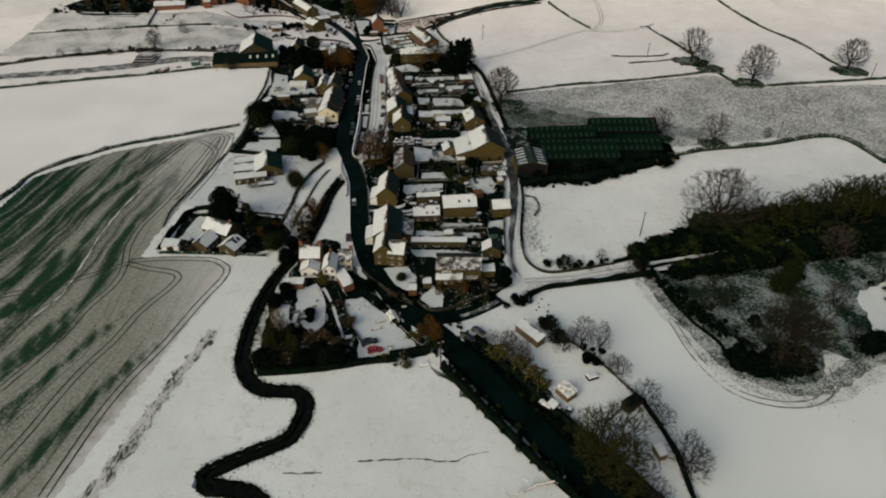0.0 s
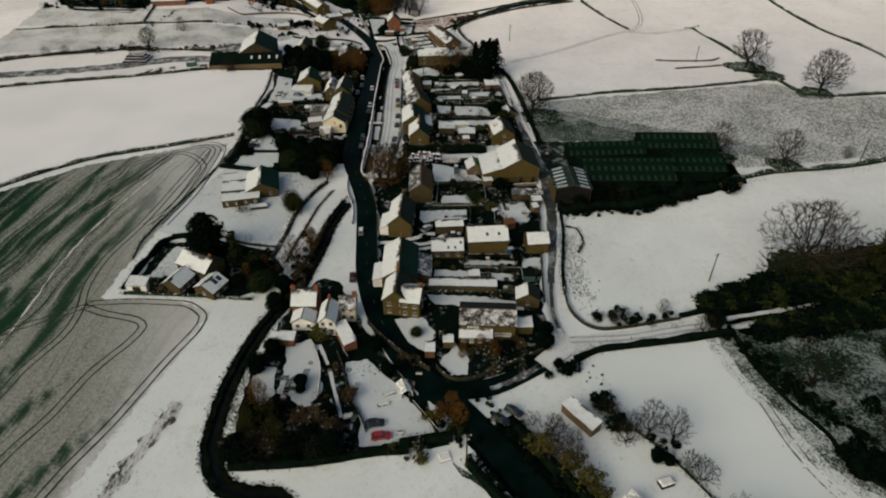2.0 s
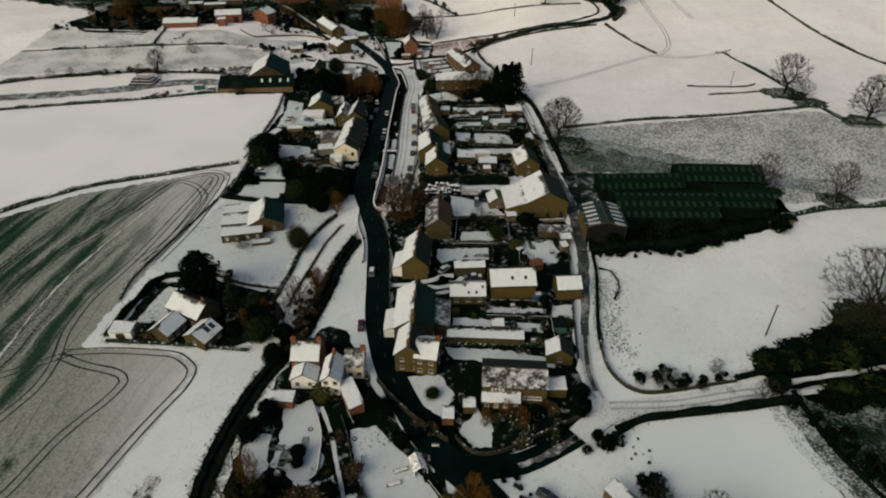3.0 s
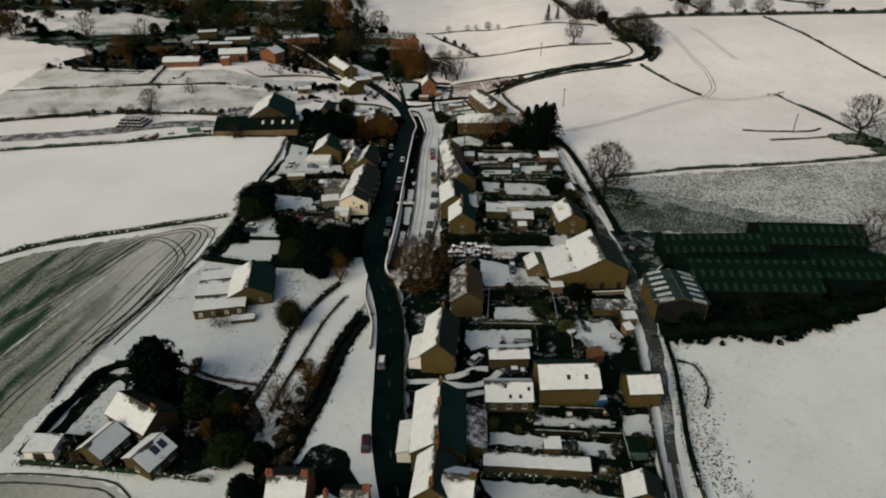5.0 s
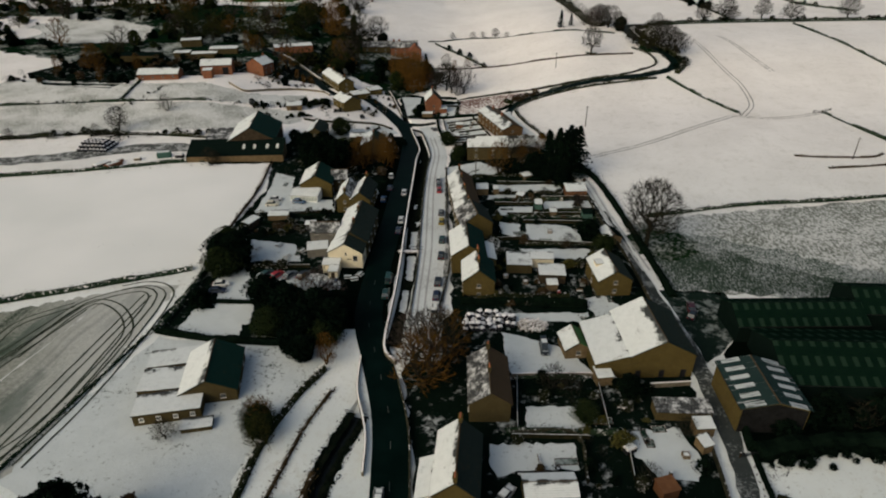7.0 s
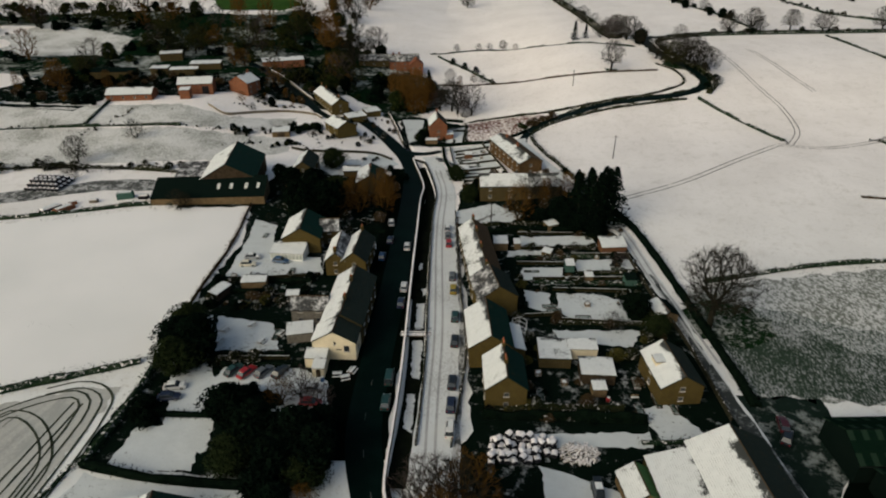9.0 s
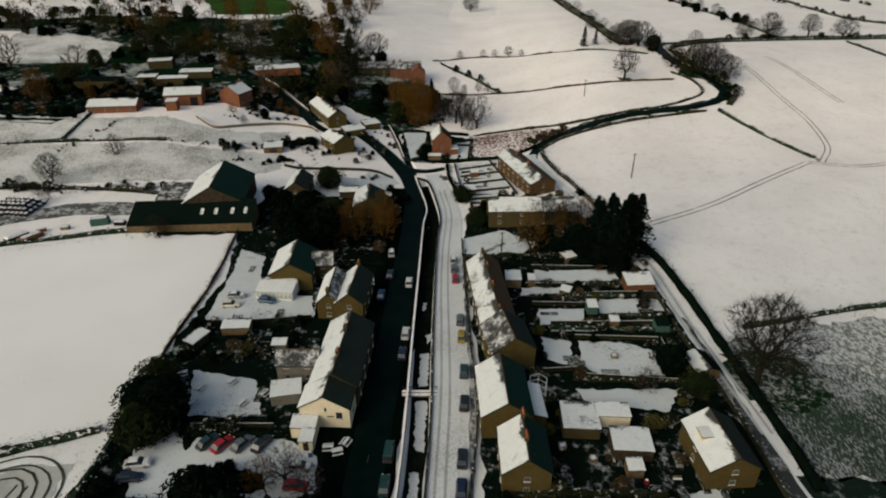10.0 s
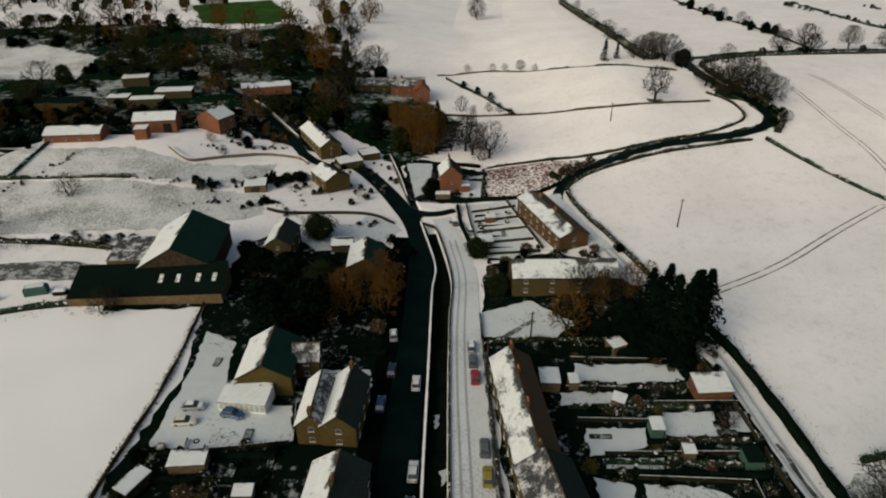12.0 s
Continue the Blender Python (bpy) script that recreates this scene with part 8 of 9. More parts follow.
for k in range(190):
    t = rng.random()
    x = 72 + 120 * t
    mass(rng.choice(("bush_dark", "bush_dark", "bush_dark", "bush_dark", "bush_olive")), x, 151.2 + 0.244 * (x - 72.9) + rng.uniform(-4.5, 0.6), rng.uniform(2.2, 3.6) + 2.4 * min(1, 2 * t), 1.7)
for x, y, h, kind in ((104.6, 142.5, 6.5, "laurel"), (108, 145, 5, "laurel"), (79.5, 132.7, 11.5, "oak_open_b"), (98.2, 120.6, 14, "oak_open"), (111, 149.5, 5.5, "laurel"), (117.6, 135.6, 7, "thicket_pink"), (115.5, 121, 5, "thicket"), (90, 127, 3.2, "shrub_b"),
                      (138, 146, 9, "oak_far"), (126, 108, 11, "oak_far"), (146, 124, 12, "oak_far")):
    plant(kind, x, y, h, 1.25, "scrub trees")
for k in range(10):
    mass("shrub_b", 119 + rng.uniform(-4, 4), 117 + rng.uniform(-3, 3), rng.uniform(2, 4), 1.6)
# behind the steel sheds' near side and round the yard
for k in range(34):
    t = rng.random()
    mass(rng.choice(("shrub_b", "shrub_b", "thicket_low")), 33 + 62 * t, 210 + 12 * t + rng.uniform(-1, 6), rng.uniform(2.0, 5), 1.4)
# northern wood
def in_wood(x, y):
    return not ((-345 < x < -245 and 508 < y < 580) or (y < 500 and x < -245) or (-235 < x < -165 and y > 600) or math.hypot(x + 185, y - 490) < 34 or math.hypot(x + 139, y - 508) < 16 or (-104 < x < -52 and 500 < y < 550) or (x > -115 and y > 585))


for k in range(400):
    x, y = rng.uniform(-440, -90), rng.uniform(462, 760)
    if in_wood(x, y):
        kind = rng.choice(("olive_far", "oak_far", "olive_far", "yew_lit", "yew_lit", "ash_far", "olive_far", "willow_far", "yew_far"))
        if y > 640 and rng.random() < 0.55:
            continue
        plant(kind, x, y, rng.uniform(5, 10) if "yew" in kind else rng.uniform(9, 18), 1.2, "northern wood")
for k in range(760):
    x, y = rng.uniform(-440, -84), rng.uniform(458, 770)
    if in_wood(x, y) and y < 650:
        mass(rng.choice(("bush_olive", "bush_dark", "bush_olive", "bush_dark")), x, y, rng.uniform(1.5, 5), 1.6)
for k in range(60):
    x, y = rng.uniform(-125, -50), rng.uniform(455, 535)
    if math.hypot(x + 97, y - 450) > 18 and not (-106 < x < -50 and y > 500) and not (x < -100 and abs(y - 457 + 1.36 * (x + 112.5)) < 14):
        plant(rng.choice(("yew_far", "shrub_b", "yew_lit", "willow_far", "oak_far", "olive_far")), x, y, rng.uniform(4, 10), 1.2, "northern wood")
for k in range(40):
    x, y = rng.uniform(-215, -128), rng.uniform(446, 474)
    if all(math.hypot(x - a, y - b) > 9 for a, b in ((-160, 445), (-140, 453), (-186, 432))):
        mass(rng.choice(("shrub_b", "thicket_low", "shrub_brown", "shrub_b")), x, y, rng.uniform(1.5, 4.5), 1.4)

for x, y, h, kind in ((-47, 110.5, 6, "yew"), (-43, 110.5, 7, "thicket"), (-36, 110.8, 5, "yew"), (-31, 111.2, 5, "thicket"), (-27.5, 112, 6, "yew"), (-48.4, 118, 7, "willow_olive"),
        (-48.6, 126, 6, "thicket"), (-44, 118, 5, "yew"), (-33, 114, 5, "yew"), (-28, 117, 4, "thicket"), (-49.5, 134, 5, "yew"), (-47.5, 140, 4, "yew"),
        (-30.5, 121, 4, "yew"), (-25, 143, 3.5, "yew"), (-22.5, 141.5, 4, "yew"), (-36.6, 145.0, 3.2, "shrub_ivy"), (-13, 178.5, 3, "laurel"), (14.8, 180, 3, "yew"),
        (-50.5, 156, 5, "yew"), (-50.0, 163, 5, "yew"), (-56, 163, 6, "laurel"), (18.8, 143.5, 4.5, "yew"), (20, 148, 4, "yew"), (22, 137.2, 2.5, "yew"),
        (-12.5, 146.8, 2.5, "laurel"), (64, 152, 5, "yew"), (-58, 228, 6, "yew"), (-54, 225, 6, "yew"), (-51.5, 231, 6, "laurel"), (-57.2, 205.6, 5.2, "laurel")):
    plant(kind, x, y, h, 1.2)
for x, y, h, kind in ((-57.5, 206.5, 6.2, "gold"), (-56.5, 203.8, 4.6, "laurel"), (-57, 250, 7, "ash_pink"), (-52.6, 247, 6, "ash_pink"), (-60.5, 248.5, 6, "gold")):
    plant(kind, x, y, h, 1.2)
for x, y, h in ((1.5, 326.5, 7), (-1.5, 329.5, 6), (4.5, 323.5, 6), (8.5, 321.5, 5), (-5.5, 330.5, 5), (0.5, 332.5, 8), (-9, 333, 5)):
    plant("yew", x, y, h, 1.15)
for x, y, h, kind in ((38.7, 112.3, 3.2, "yew"), (40.9, 111.2, 2.6, "yew"), (31.1, 122.8, 5, "thicket"), (45.3, 110.7, 4, "thicket"), (13.9, 119.8, 4, "thicket_pink"), (18.6, 118.1, 5, "thicket_pink"), (22.4, 115.5, 4, "thicket_pink")):
    plant(kind, x, y, h, 1.2)
# shrubs in the gardens
BUILT = [(o.location.x, o.location.y, 0.5 * max(p.dimensions.x for p in o.children if p.type == "MESH") * 0.75 + 1.2) for o in list(scene.objects) if o.parent is None and o.type == "EMPTY" and o["category"] not in ("tree", "shrub")]


def on_lawn(x, y):
    """True on the open snow of a lawn, where nothing grows."""
    for c in LAWNS:
        hit = False
        for (ax, ay), (bx, by) in zip(c, c[1:] + c[:1]):
            if (ay > y) != (by > y) and x < ax + (y - ay) / (by - ay) * (bx - ax):
                hit = not hit
        if hit:
            return True
    return False


def scatter(x0, x1, y0, y1, count, low, high, kinds, group):
    for _ in range(count):
        x, y = rng.uniform(x0, x1), rng.uniform(y0, y1)
        if all(math.hypot(x - a, y - b) > r for a, b, r in BUILT) and not on_lawn(x, y):
            if group:
                plant(rng.choice(kinds), x, y, rng.uniform(low, high), 1.2, group)
            else:
                mass(rng.choice(kinds), x, y, rng.uniform(low, high), 1.2)


MIXED = ("shrub", "shrub_b", "shrub_b", "shrub", "shrub_ivy", "shrub_brown", "thicket_low")
scatter(-9, 20, 160, 180, 60, 0.7, 2.2, MIXED, "garden shrubs")
scatter(-13, 22, 186, 222, 55, 0.7, 2.4, MIXED, "garden shrubs")
scatter(-22, 20, 246, 280, 70, 0.7, 2.6, MIXED, "garden shrubs")
scatter(-14, 18, 280, 326, 100, 0.7, 2.4, MIXED, "garden shrubs")
scatter(-46, -8, 110, 142, 70, 0.7, 2.6, MIXED, "garden shrubs")
scatter(-10, 20, 133, 148, 40, 0.7, 2.6, MIXED, "garden shrubs")
scatter(-90, -54, 236, 262, 50, 1.0, 3.2, ("shrub_b", "yew_far", "shrub", "thicket_low"), "")
scatter(-90, -64, 278, 296, 70, 0.7, 2.4, MIXED, "")
scatter(-90, -52, 318, 382, 90, 1.0, 4.0, ("shrub_b", "yew_far", "shrub", "shrub_brown", "thicket_low"), "")
scatter(-92, -56, 160, 188, 40, 0.7, 2.6, MIXED, "")
scatter(-30, 6, 326, 372, 60, 1.0, 3.5, ("shrub_b", "yew_far", "shrub", "shrub_brown"), "")
scatter(-36, -14, 370, 408, 30, 0.5, 1.4, MIXED, "")
scatter(31.5, 35, 158, 206, 22, 0.4, 1.6, ("thicket_low",), "")
scatter(-130, -100, 328, 334, 22, 0.8, 2.2, ("shrub_b", "thicket_low", "shrub"), "")
scatter(-128, -95, 445, 474, 40, 0.8, 3.0, ("shrub_b", "thicket_low", "shrub_brown"), "")
scatter(33, 56, 151, 158, 26, 0.6, 2.2, ("shrub_b", "thicket_low"), "")
scatter(-50, -44, 158, 190, 60, 0.8, 2.2, ("shrub_b", "thicket_low", "shrub_brown"), "")
scatter(-50, -26, 109, 126, 40, 1.5, 4.5, ("thicket_low", "shrub_b", "shrub_brown"), "")
scatter(-118, -80, 404, 414, 26, 0.8, 2.6, ("shrub_b", "thicket_low"), "")
scatter(-262, -196, 416, 468, 90, 1.0, 4.5, ("shrub_b", "thicket_low", "shrub_brown", "yew_far", "shrub_b"), "")
scatter(-240, -130, 392, 424, 9, 0.6, 1.8, ("thicket_low",), "")
scatter(-100, -60, 400, 440, 30, 0.6, 2.4, ("shrub", "shrub_b", "shrub_brown"), "")

for g, m in MASSED.values():
    me = bpy.data.meshes.new("undergrowth")
    me.from_pydata(g.v, [], g.f)
    me.materials.append(m)
    tagged(new("undergrowth", me), "tangled winter undergrowth on snowy ground", "undergrowth", kind="stuff")


# ---------------------------------------------------------------- vehicles
def car_meshes(paint, kind="car"):
    """Body, cabin glass, roof and wheels of a small car or van; x runs to its nose."""
    half, long = 0.87, 2.15 if kind == "car" else 2.4
    tall = 1.45 if kind == "car" else 2.0
    body = Geo()
    rows = []
    for x, w, z in ((-1.0, 0.86, 0.62), (-0.97, 0.95, 0.86), (-0.6, 1.0, 0.92), (0.0, 1.0, 0.90), (0.42, 1.0, 0.88), (0.8, 0.96, 0.78), (0.97, 0.88, 0.66), (1.0, 0.82, 0.52)):
        y, zz = half * w, z if kind == "car" else z * 1.12
        rows.append([(x * long, a, b) for a, b in ((-y, 0.28), (-y, zz * 0.8), (-y * 0.86, zz), (y * 0.86, zz), (y, zz * 0.8), (y, 0.28))])
    body.rings(rows)
    x0, x1, x2, x3 = (-0.86, -0.62, 0.12, 0.46) if kind == "car" else (-0.97, -0.94, 0.30, 0.56)
    glass = Geo().hexa([(x0 * long, -half * 0.9, 0.86), (x3 * long, -half * 0.9, 0.86), (x3 * long, half * 0.9, 0.86), (x0 * long, half * 0.9, 0.86)],
                       [(x1 * long, -half * 0.72, tall), (x2 * long, -half * 0.72, tall), (x2 * long, half * 0.72, tall), (x1 * long, half * 0.72, tall)])
    roof = Geo().box(x1 * long - 0.05, x2 * long + 0.05, -half * 0.75, half * 0.75, tall - 0.02, tall + 0.05, 0.05)
    return body.mesh("body", "car_" + paint), glass.mesh("cabin_glass", "glass"), roof.mesh("roof", "car_" + paint), long


TYRE = Geo()
TYRE.tube((0, -0.1, 0), (0, 0.1, 0), 0.32, 0.32, 12, True)
TYRE = TYRE.mesh("wheel", "rubber")
RIM = Geo().tube((0, -0.108, 0), (0, 0.108, 0), 0.19, 0.19, 8, True).mesh("rim", "car_silver")
LAMP = Geo().box(-0.03, 0.04, -0.16, 0.16, -0.07, 0.07).mesh("headlight", "frame")
TAIL = Geo().box(-0.04, 0.03, -0.12, 0.12, -0.09, 0.09).mesh("tail_light", "car_red")
CAP = Geo().box(-0.75, 0.6, -0.6, 0.6, 0, 0.07, 0.06).mesh("snow_cap", "roof_snow")
BONNET = Geo().box(-0.45, 0.45, -0.6, 0.6, 0, 0.06, 0.05).mesh("snow_cap", "roof_snow")
MADE = {}


def vehicle(x, y, turn, paint="dark", snow=False, kind="car", where="parked on the snowy lane"):
    if (paint, kind) not in MADE:
        MADE[paint, kind] = car_meshes(paint, kind)
    body, glass, roof, long = MADE[paint, kind]
    ob = thing(kind, x, y, turn, f"{paint} {'hatchback car' if kind == 'car' else 'panel van'} {where}", kind, "parked vehicles", z=rise(x, y) + 0.15)
    shell = part("body", body, "car_dark", ob)
    part("cabin_glass", glass, "glass", ob)
    part("roof", roof, "car_dark", ob)
    for sx in (-0.62, 0.62):
        for sy in (-0.80, 0.80):
            w = part("wheel", TYRE, "rubber", ob)
            w.location = (sx * long, sy, 0.32)
            part("rim", RIM, "car_silver", w)
    for sy in (-0.58, 0.58):
        part("headlight", LAMP, "frame", shell).location = (long * 0.985, sy, 0.60)
        part("tail_light", TAIL, "car_red", shell).location = (-long * 0.99, sy, 0.72)
    if snow:
        part("snow_cap", CAP, "roof_snow", ob, "thin cap of snow").location = (-0.35, 0, (1.45 if kind == "car" else 2.0) + 0.052)
        part("bonnet_snow", BONNET, "roof_snow", ob, "snow on the bonnet").location = (1.35, 0, 0.86)
    return ob


for x, y, a, paint, snow, kind in (
        (-18.1, 115.8, 10, "red", False, "car"), (-19.8, 119.0, 12, "dark", False, "car"), (7.4, 120.8, -30, "dark", False, "car"), (10.4, 123.1, -30, "dark", False, "car"),
        (-72.8, 256.8, 62, "green", False, "car"), (-70.0, 256.4, 62, "red", False, "car"), (-66.6, 256.8, 62, "grey", False, "car"), (-63.2, 257.0, 68, "dark", False, "car"),
        (-55.2, 252.6, 2, "silver", True, "car"), (-54.8, 248.8, 2, "red", False, "car"), (-84.8, 298.5, 8, "cream", False, "car"), (-84.9, 302.4, 8, "silver", True, "car"),
        (-76.9, 301.0, -8, "blue", False, "car"), (-82.6, 251.4, 12, "white", True, "car"), (-82.4, 248.4, 12, "navy", False, "car"), (-12.3, 193.6, 55, "silver", True, "car"),
        (-3.4, 231.6, -86, "dark", True, "van"), (32.4, 249.1, 80, "maroon", False, "car"), (31.8, 246.0, 60, "dark", False, "car"), (-3.6, 190.4, 10, "dark", True, "car")):
    vehicle(x, y, a, paint, snow, kind, "parked in the yard")
for x, y, a, paint, snow, kind in (
        (-40.9, 256.8, 92, "green", False, "van"), (-40.6, 249.8, 92, "green", False, "car"), (-44.2, 312.8, 93, "white", False, "car"), (-42.2, 290.2, 92, "white", False, "car"), (-42.0, 283.0, 92, "navy", False, "car"),
        (-51.2, 329.6, 100, "silver", True, "car"), (-50.2, 306.0, 92, "blue", False, "car"), (-32.0, 168.6, 98, "maroon", False, "car"), (-32.7, 191.2, 96, "grey", True, "car"), (-49.6, 316.5, 92, "navy", False, "car")):
    vehicle(x, y, a, paint, snow, kind, "beside the wet road")
for x, y, a, paint, snow, kind in (
        (-28.3, 256.2, 90, "dark", False, "car"), (-28.5, 269.4, 90, "dark", False, "car"), (-28.9, 278.4, 91, "green", False, "car"), (-29.9, 290.0, 92, "yellow", False, "car"), (-30.5, 296.2, 92, "grey", False, "car"),
        (-32.6, 315.4, 94, "red", False, "car"), (-33.2, 320.8, 94, "grey", False, "car"), (-33.7, 326.0, 94, "silver", True, "car"), (-28.0, 244.0, 90, "white", True, "van"), (-28.2, 250.0, 90, "navy", False, "car"),
        (-34.4, 381.0, 108, "white", True, "car"), (-41.2, 394.0, 118, "grey", True, "car"), (-36.0, 388.0, 110, "silver", True, "car")):
    vehicle(x, y, a, paint, snow, kind)


# ---------------------------------------------------------------- poles, bridge, yard things
def telegraph_pole(x, y, high, lean=0.0):
    ob = thing("telegraph_pole", x, y, 20, "wooden telegraph pole with a cross-arm", "pole", "telegraph poles")
    part("post", Geo().tube((0, 0, -0.5), (lean, 0, high), 0.20, 0.14, 8, True), "dark_wood", ob)
    part("cross_arm", Geo().box(lean - 0.9, lean + 0.9, -0.06, 0.06, high - 0.5, high - 0.38), "dark_wood", ob)
    for k in (-0.8, 0.0, 0.8):
        part("insulator", Geo().tube((lean + k, 0, high - 0.38), (lean + k, 0, high - 0.18), 0.06, 0.05, 6, True), "frame", ob)


for x, y, h in ((25.4, 385.3, 9.0), (19.9, 472.3, 8.0), (120.3, 352.3, 8.5), (148.1, 243.4, 9.5), (68.5, 170.7, 9.8), (-0.2, 109.2, 10.5), (232, 318, 9), (-30.2, 318, 8), (-20.6, 330.5, 7), (30, 780, 9)):
    telegraph_pole(x, y, h)
ob = thing("footbridge", -37.2, 272.0, 4, "small snow-covered footbridge over the walled brook", "bridge")
part("deck", Geo().box(-3.4, 3.4, -0.8, 0.8, -0.1, 0.22), "wall_snow", ob)
for s in (-1, 1):
    part("rail", Geo().box(-3.4, 3.4, s * 0.8 - 0.05, s * 0.8 + 0.05, 1.0, 1.1), "iron", ob)
    for k in range(5):
        part("rail_post", Geo().box(-3.3 + 1.62 * k, -3.22 + 1.62 * k, s * 0.8 - 0.04, s * 0.8 + 0.04, 0.1, 1.0), "iron", ob)

BALE = Geo()
BALE.rings([[(0.62 * c * math.cos(a), y, 0.62 + 0.62 * c * math.sin(a)) for a in [2 * math.pi * i / 12 for i in range(12)]] for y, c in ((-0.6, 0.86), (-0.5, 1.0), (0.5, 1.0), (0.6, 0.86))])
BALE = BALE.mesh("bale", "bale")


def bale(x, y, turn, group, level=0):
    o = tagged(new("bale", BALE), "round wrapped bale capped with snow", "bale", group)
    o.location, o.rotation_euler = (x, y, rise(x, y) + 1.15 * level), (0, 0, radians(turn))


jit = random.Random(4)
for i in range(9):
    for j in range(4):
        if not (i > 6 and j < 1):
            bale(-20.4 + 1.32 * i + jit.uniform(-0.3, 0.3), 237.2 + 1.55 * j + 0.12 * i + jit.uniform(-0.35, 0.35), 8 + jit.uniform(-28, 28), "stacked bales")
            if jit.random() < 0.45:
                bale(-20.2 + 1.32 * i + jit.uniform(-0.5, 0.5), 237.4 + 1.5 * j + jit.uniform(-0.5, 0.5), jit.uniform(-50, 50), "stacked bales", 1)
for level, across, deep in ((0, 8, 5), (1, 7, 4), (2, 6, 3)):
    for i in range(across):
        for j in range(deep):
            bale(-176.0 + 0.8 * level + 1.55 * i, 341.0 + 0.9 * level + 2.1 * j + jit.uniform(-0.2, 0.2), 4 + jit.uniform(-5, 5), "bales by the track", level)

logs = Geo()
for k in range(150):
    a, r = jit.uniform(0, 6.28), math.sqrt(jit.random())
    p = Vector((-5.6 + 3.6 * r * math.cos(a), 240.0 + 2.2 * r * math.sin(a), 0.45 + 1.0 * (1 - r) + jit.uniform(0, 0.3)))
    d = Vector((jit.gauss(0, 1), jit.gauss(0, 1), jit.gauss(0, 0.25))).normalized() * jit.uniform(0.4, 0.9)
    logs.tube(p - d, p + d, 0.14, 0.12, 6, True)
lone("log_pile", logs, "wall_snow", "heap of split logs dusted with snow", "log pile", kind="stuff")


def picnic_table(x, y, turn):
    ob = thing("picnic_table", x, y, turn, "timber picnic table with snow on top", "picnic table", "inn terrace tables")
    part("tabletop", Geo().box(-0.95, 0.95, -0.38, 0.38, 0.70, 0.76), "wood", ob)
    part("snow_cap", Geo().box(-0.93, 0.93, -0.36, 0.36, 0.762, 0.86, 0.04), "roof_snow", ob)
    for s in (-1, 1):
        b = part("bench", Geo().box(-0.95, 0.95, s * 0.75 - 0.14, s * 0.75 + 0.14, 0.40, 0.45), "wood", ob)
        part("bench_snow", Geo().box(-0.93, 0.93, s * 0.75 - 0.13, s * 0.75 + 0.13, 0.452, 0.53, 0.03), "roof_snow", b)
        part("leg", Geo().box(s * 0.7 - 0.05, s * 0.7 + 0.05, -0.8, 0.8, 0.34, 0.40), "wood", ob)
        for q in (-1, 1):
            part("leg", Geo().hexa([(s * 0.62 - 0.04, q * 0.65 - 0.05, 0), (s * 0.62 + 0.04, q * 0.65 - 0.05, 0), (s * 0.62 + 0.04, q * 0.65 + 0.05, 0), (s * 0.62 - 0.04, q * 0.65 + 0.05, 0)],
                                   [(s * 0.62 - 0.04, q * 0.25 - 0.05, 0.7), (s * 0.62 + 0.04, q * 0.25 - 0.05, 0.7), (s * 0.62 + 0.04, q * 0.25 + 0.05, 0.7), (s * 0.62 - 0.04, q * 0.25 + 0.05, 0.7)]), "wood", ob)


for x, y, a in ((-80.0, 270.2, 68), (-79.6, 266.2, 68), (-70.4, 266.6, 70), (-67.0, 269.6, 62), (-85.2, 274.0, 30), (-74.5, 272.4, 60), (-49.8, 256.4, 20), (-48.8, 258.6, 70), (-51.6, 257.2, 10)):
    picnic_table(x, y, a)

# greenhouse in the south garden
ob = thing("greenhouse", -14.2, 128.4, 113, "white-framed greenhouse dusted with snow", "greenhouse")
for x0 in (-1.9, -0.65, 0.6, 1.85):
    for s in (-1, 1):
        part("frame_post", Geo().box(x0 - 0.05, x0 + 0.05, s * 1.3 - 0.05, s * 1.3 + 0.05, 0, 1.6), "frame", ob)
        part("rafter", Geo().tube((x0, s * 1.3, 1.6), (x0, 0, 2.4), 0.05, 0.05, 4, True), "frame", ob)
for s in (-1, 1):
    part("pane", Geo().box(-1.85, 1.8, s * 1.28 - 0.01, s * 1.28 + 0.01, 0.1, 1.58), "clear", ob)
    slope(ob, -1.9, 1.85, s * 1.34, 1.6, 0, 2.36, "clear", "roof_pane", 0.02)
part("ridge", Geo().box(-1.95, 1.9, -0.05, 0.05, 2.36, 2.46), "frame", ob)

# white timber frame of a glasshouse behind the terrace
ob = thing("glasshouse_frame", -14.6, 273.4, -8, "bare white frame of a glasshouse", "glasshouse")
for k in range(4):
    y0 = -2.4 + 1.6 * k
    for x0 in (-1.6, 1.6):
        part("post", Geo().box(x0 - 0.06, x0 + 0.06, y0 - 0.06, y0 + 0.06, 0, 2.4), "frame", ob)
        part("rafter", Geo().tube((x0, y0, 2.4), (0, y0, 3.2), 0.06, 0.06, 4, True), "frame", ob)
for x0, z0 in ((-1.6, 2.4), (1.6, 2.4), (0, 3.2)):
    part("rail", Geo().tube((x0, -2.5, z0), (x0, 2.5, z0), 0.06, 0.06, 4, True), "frame", ob)

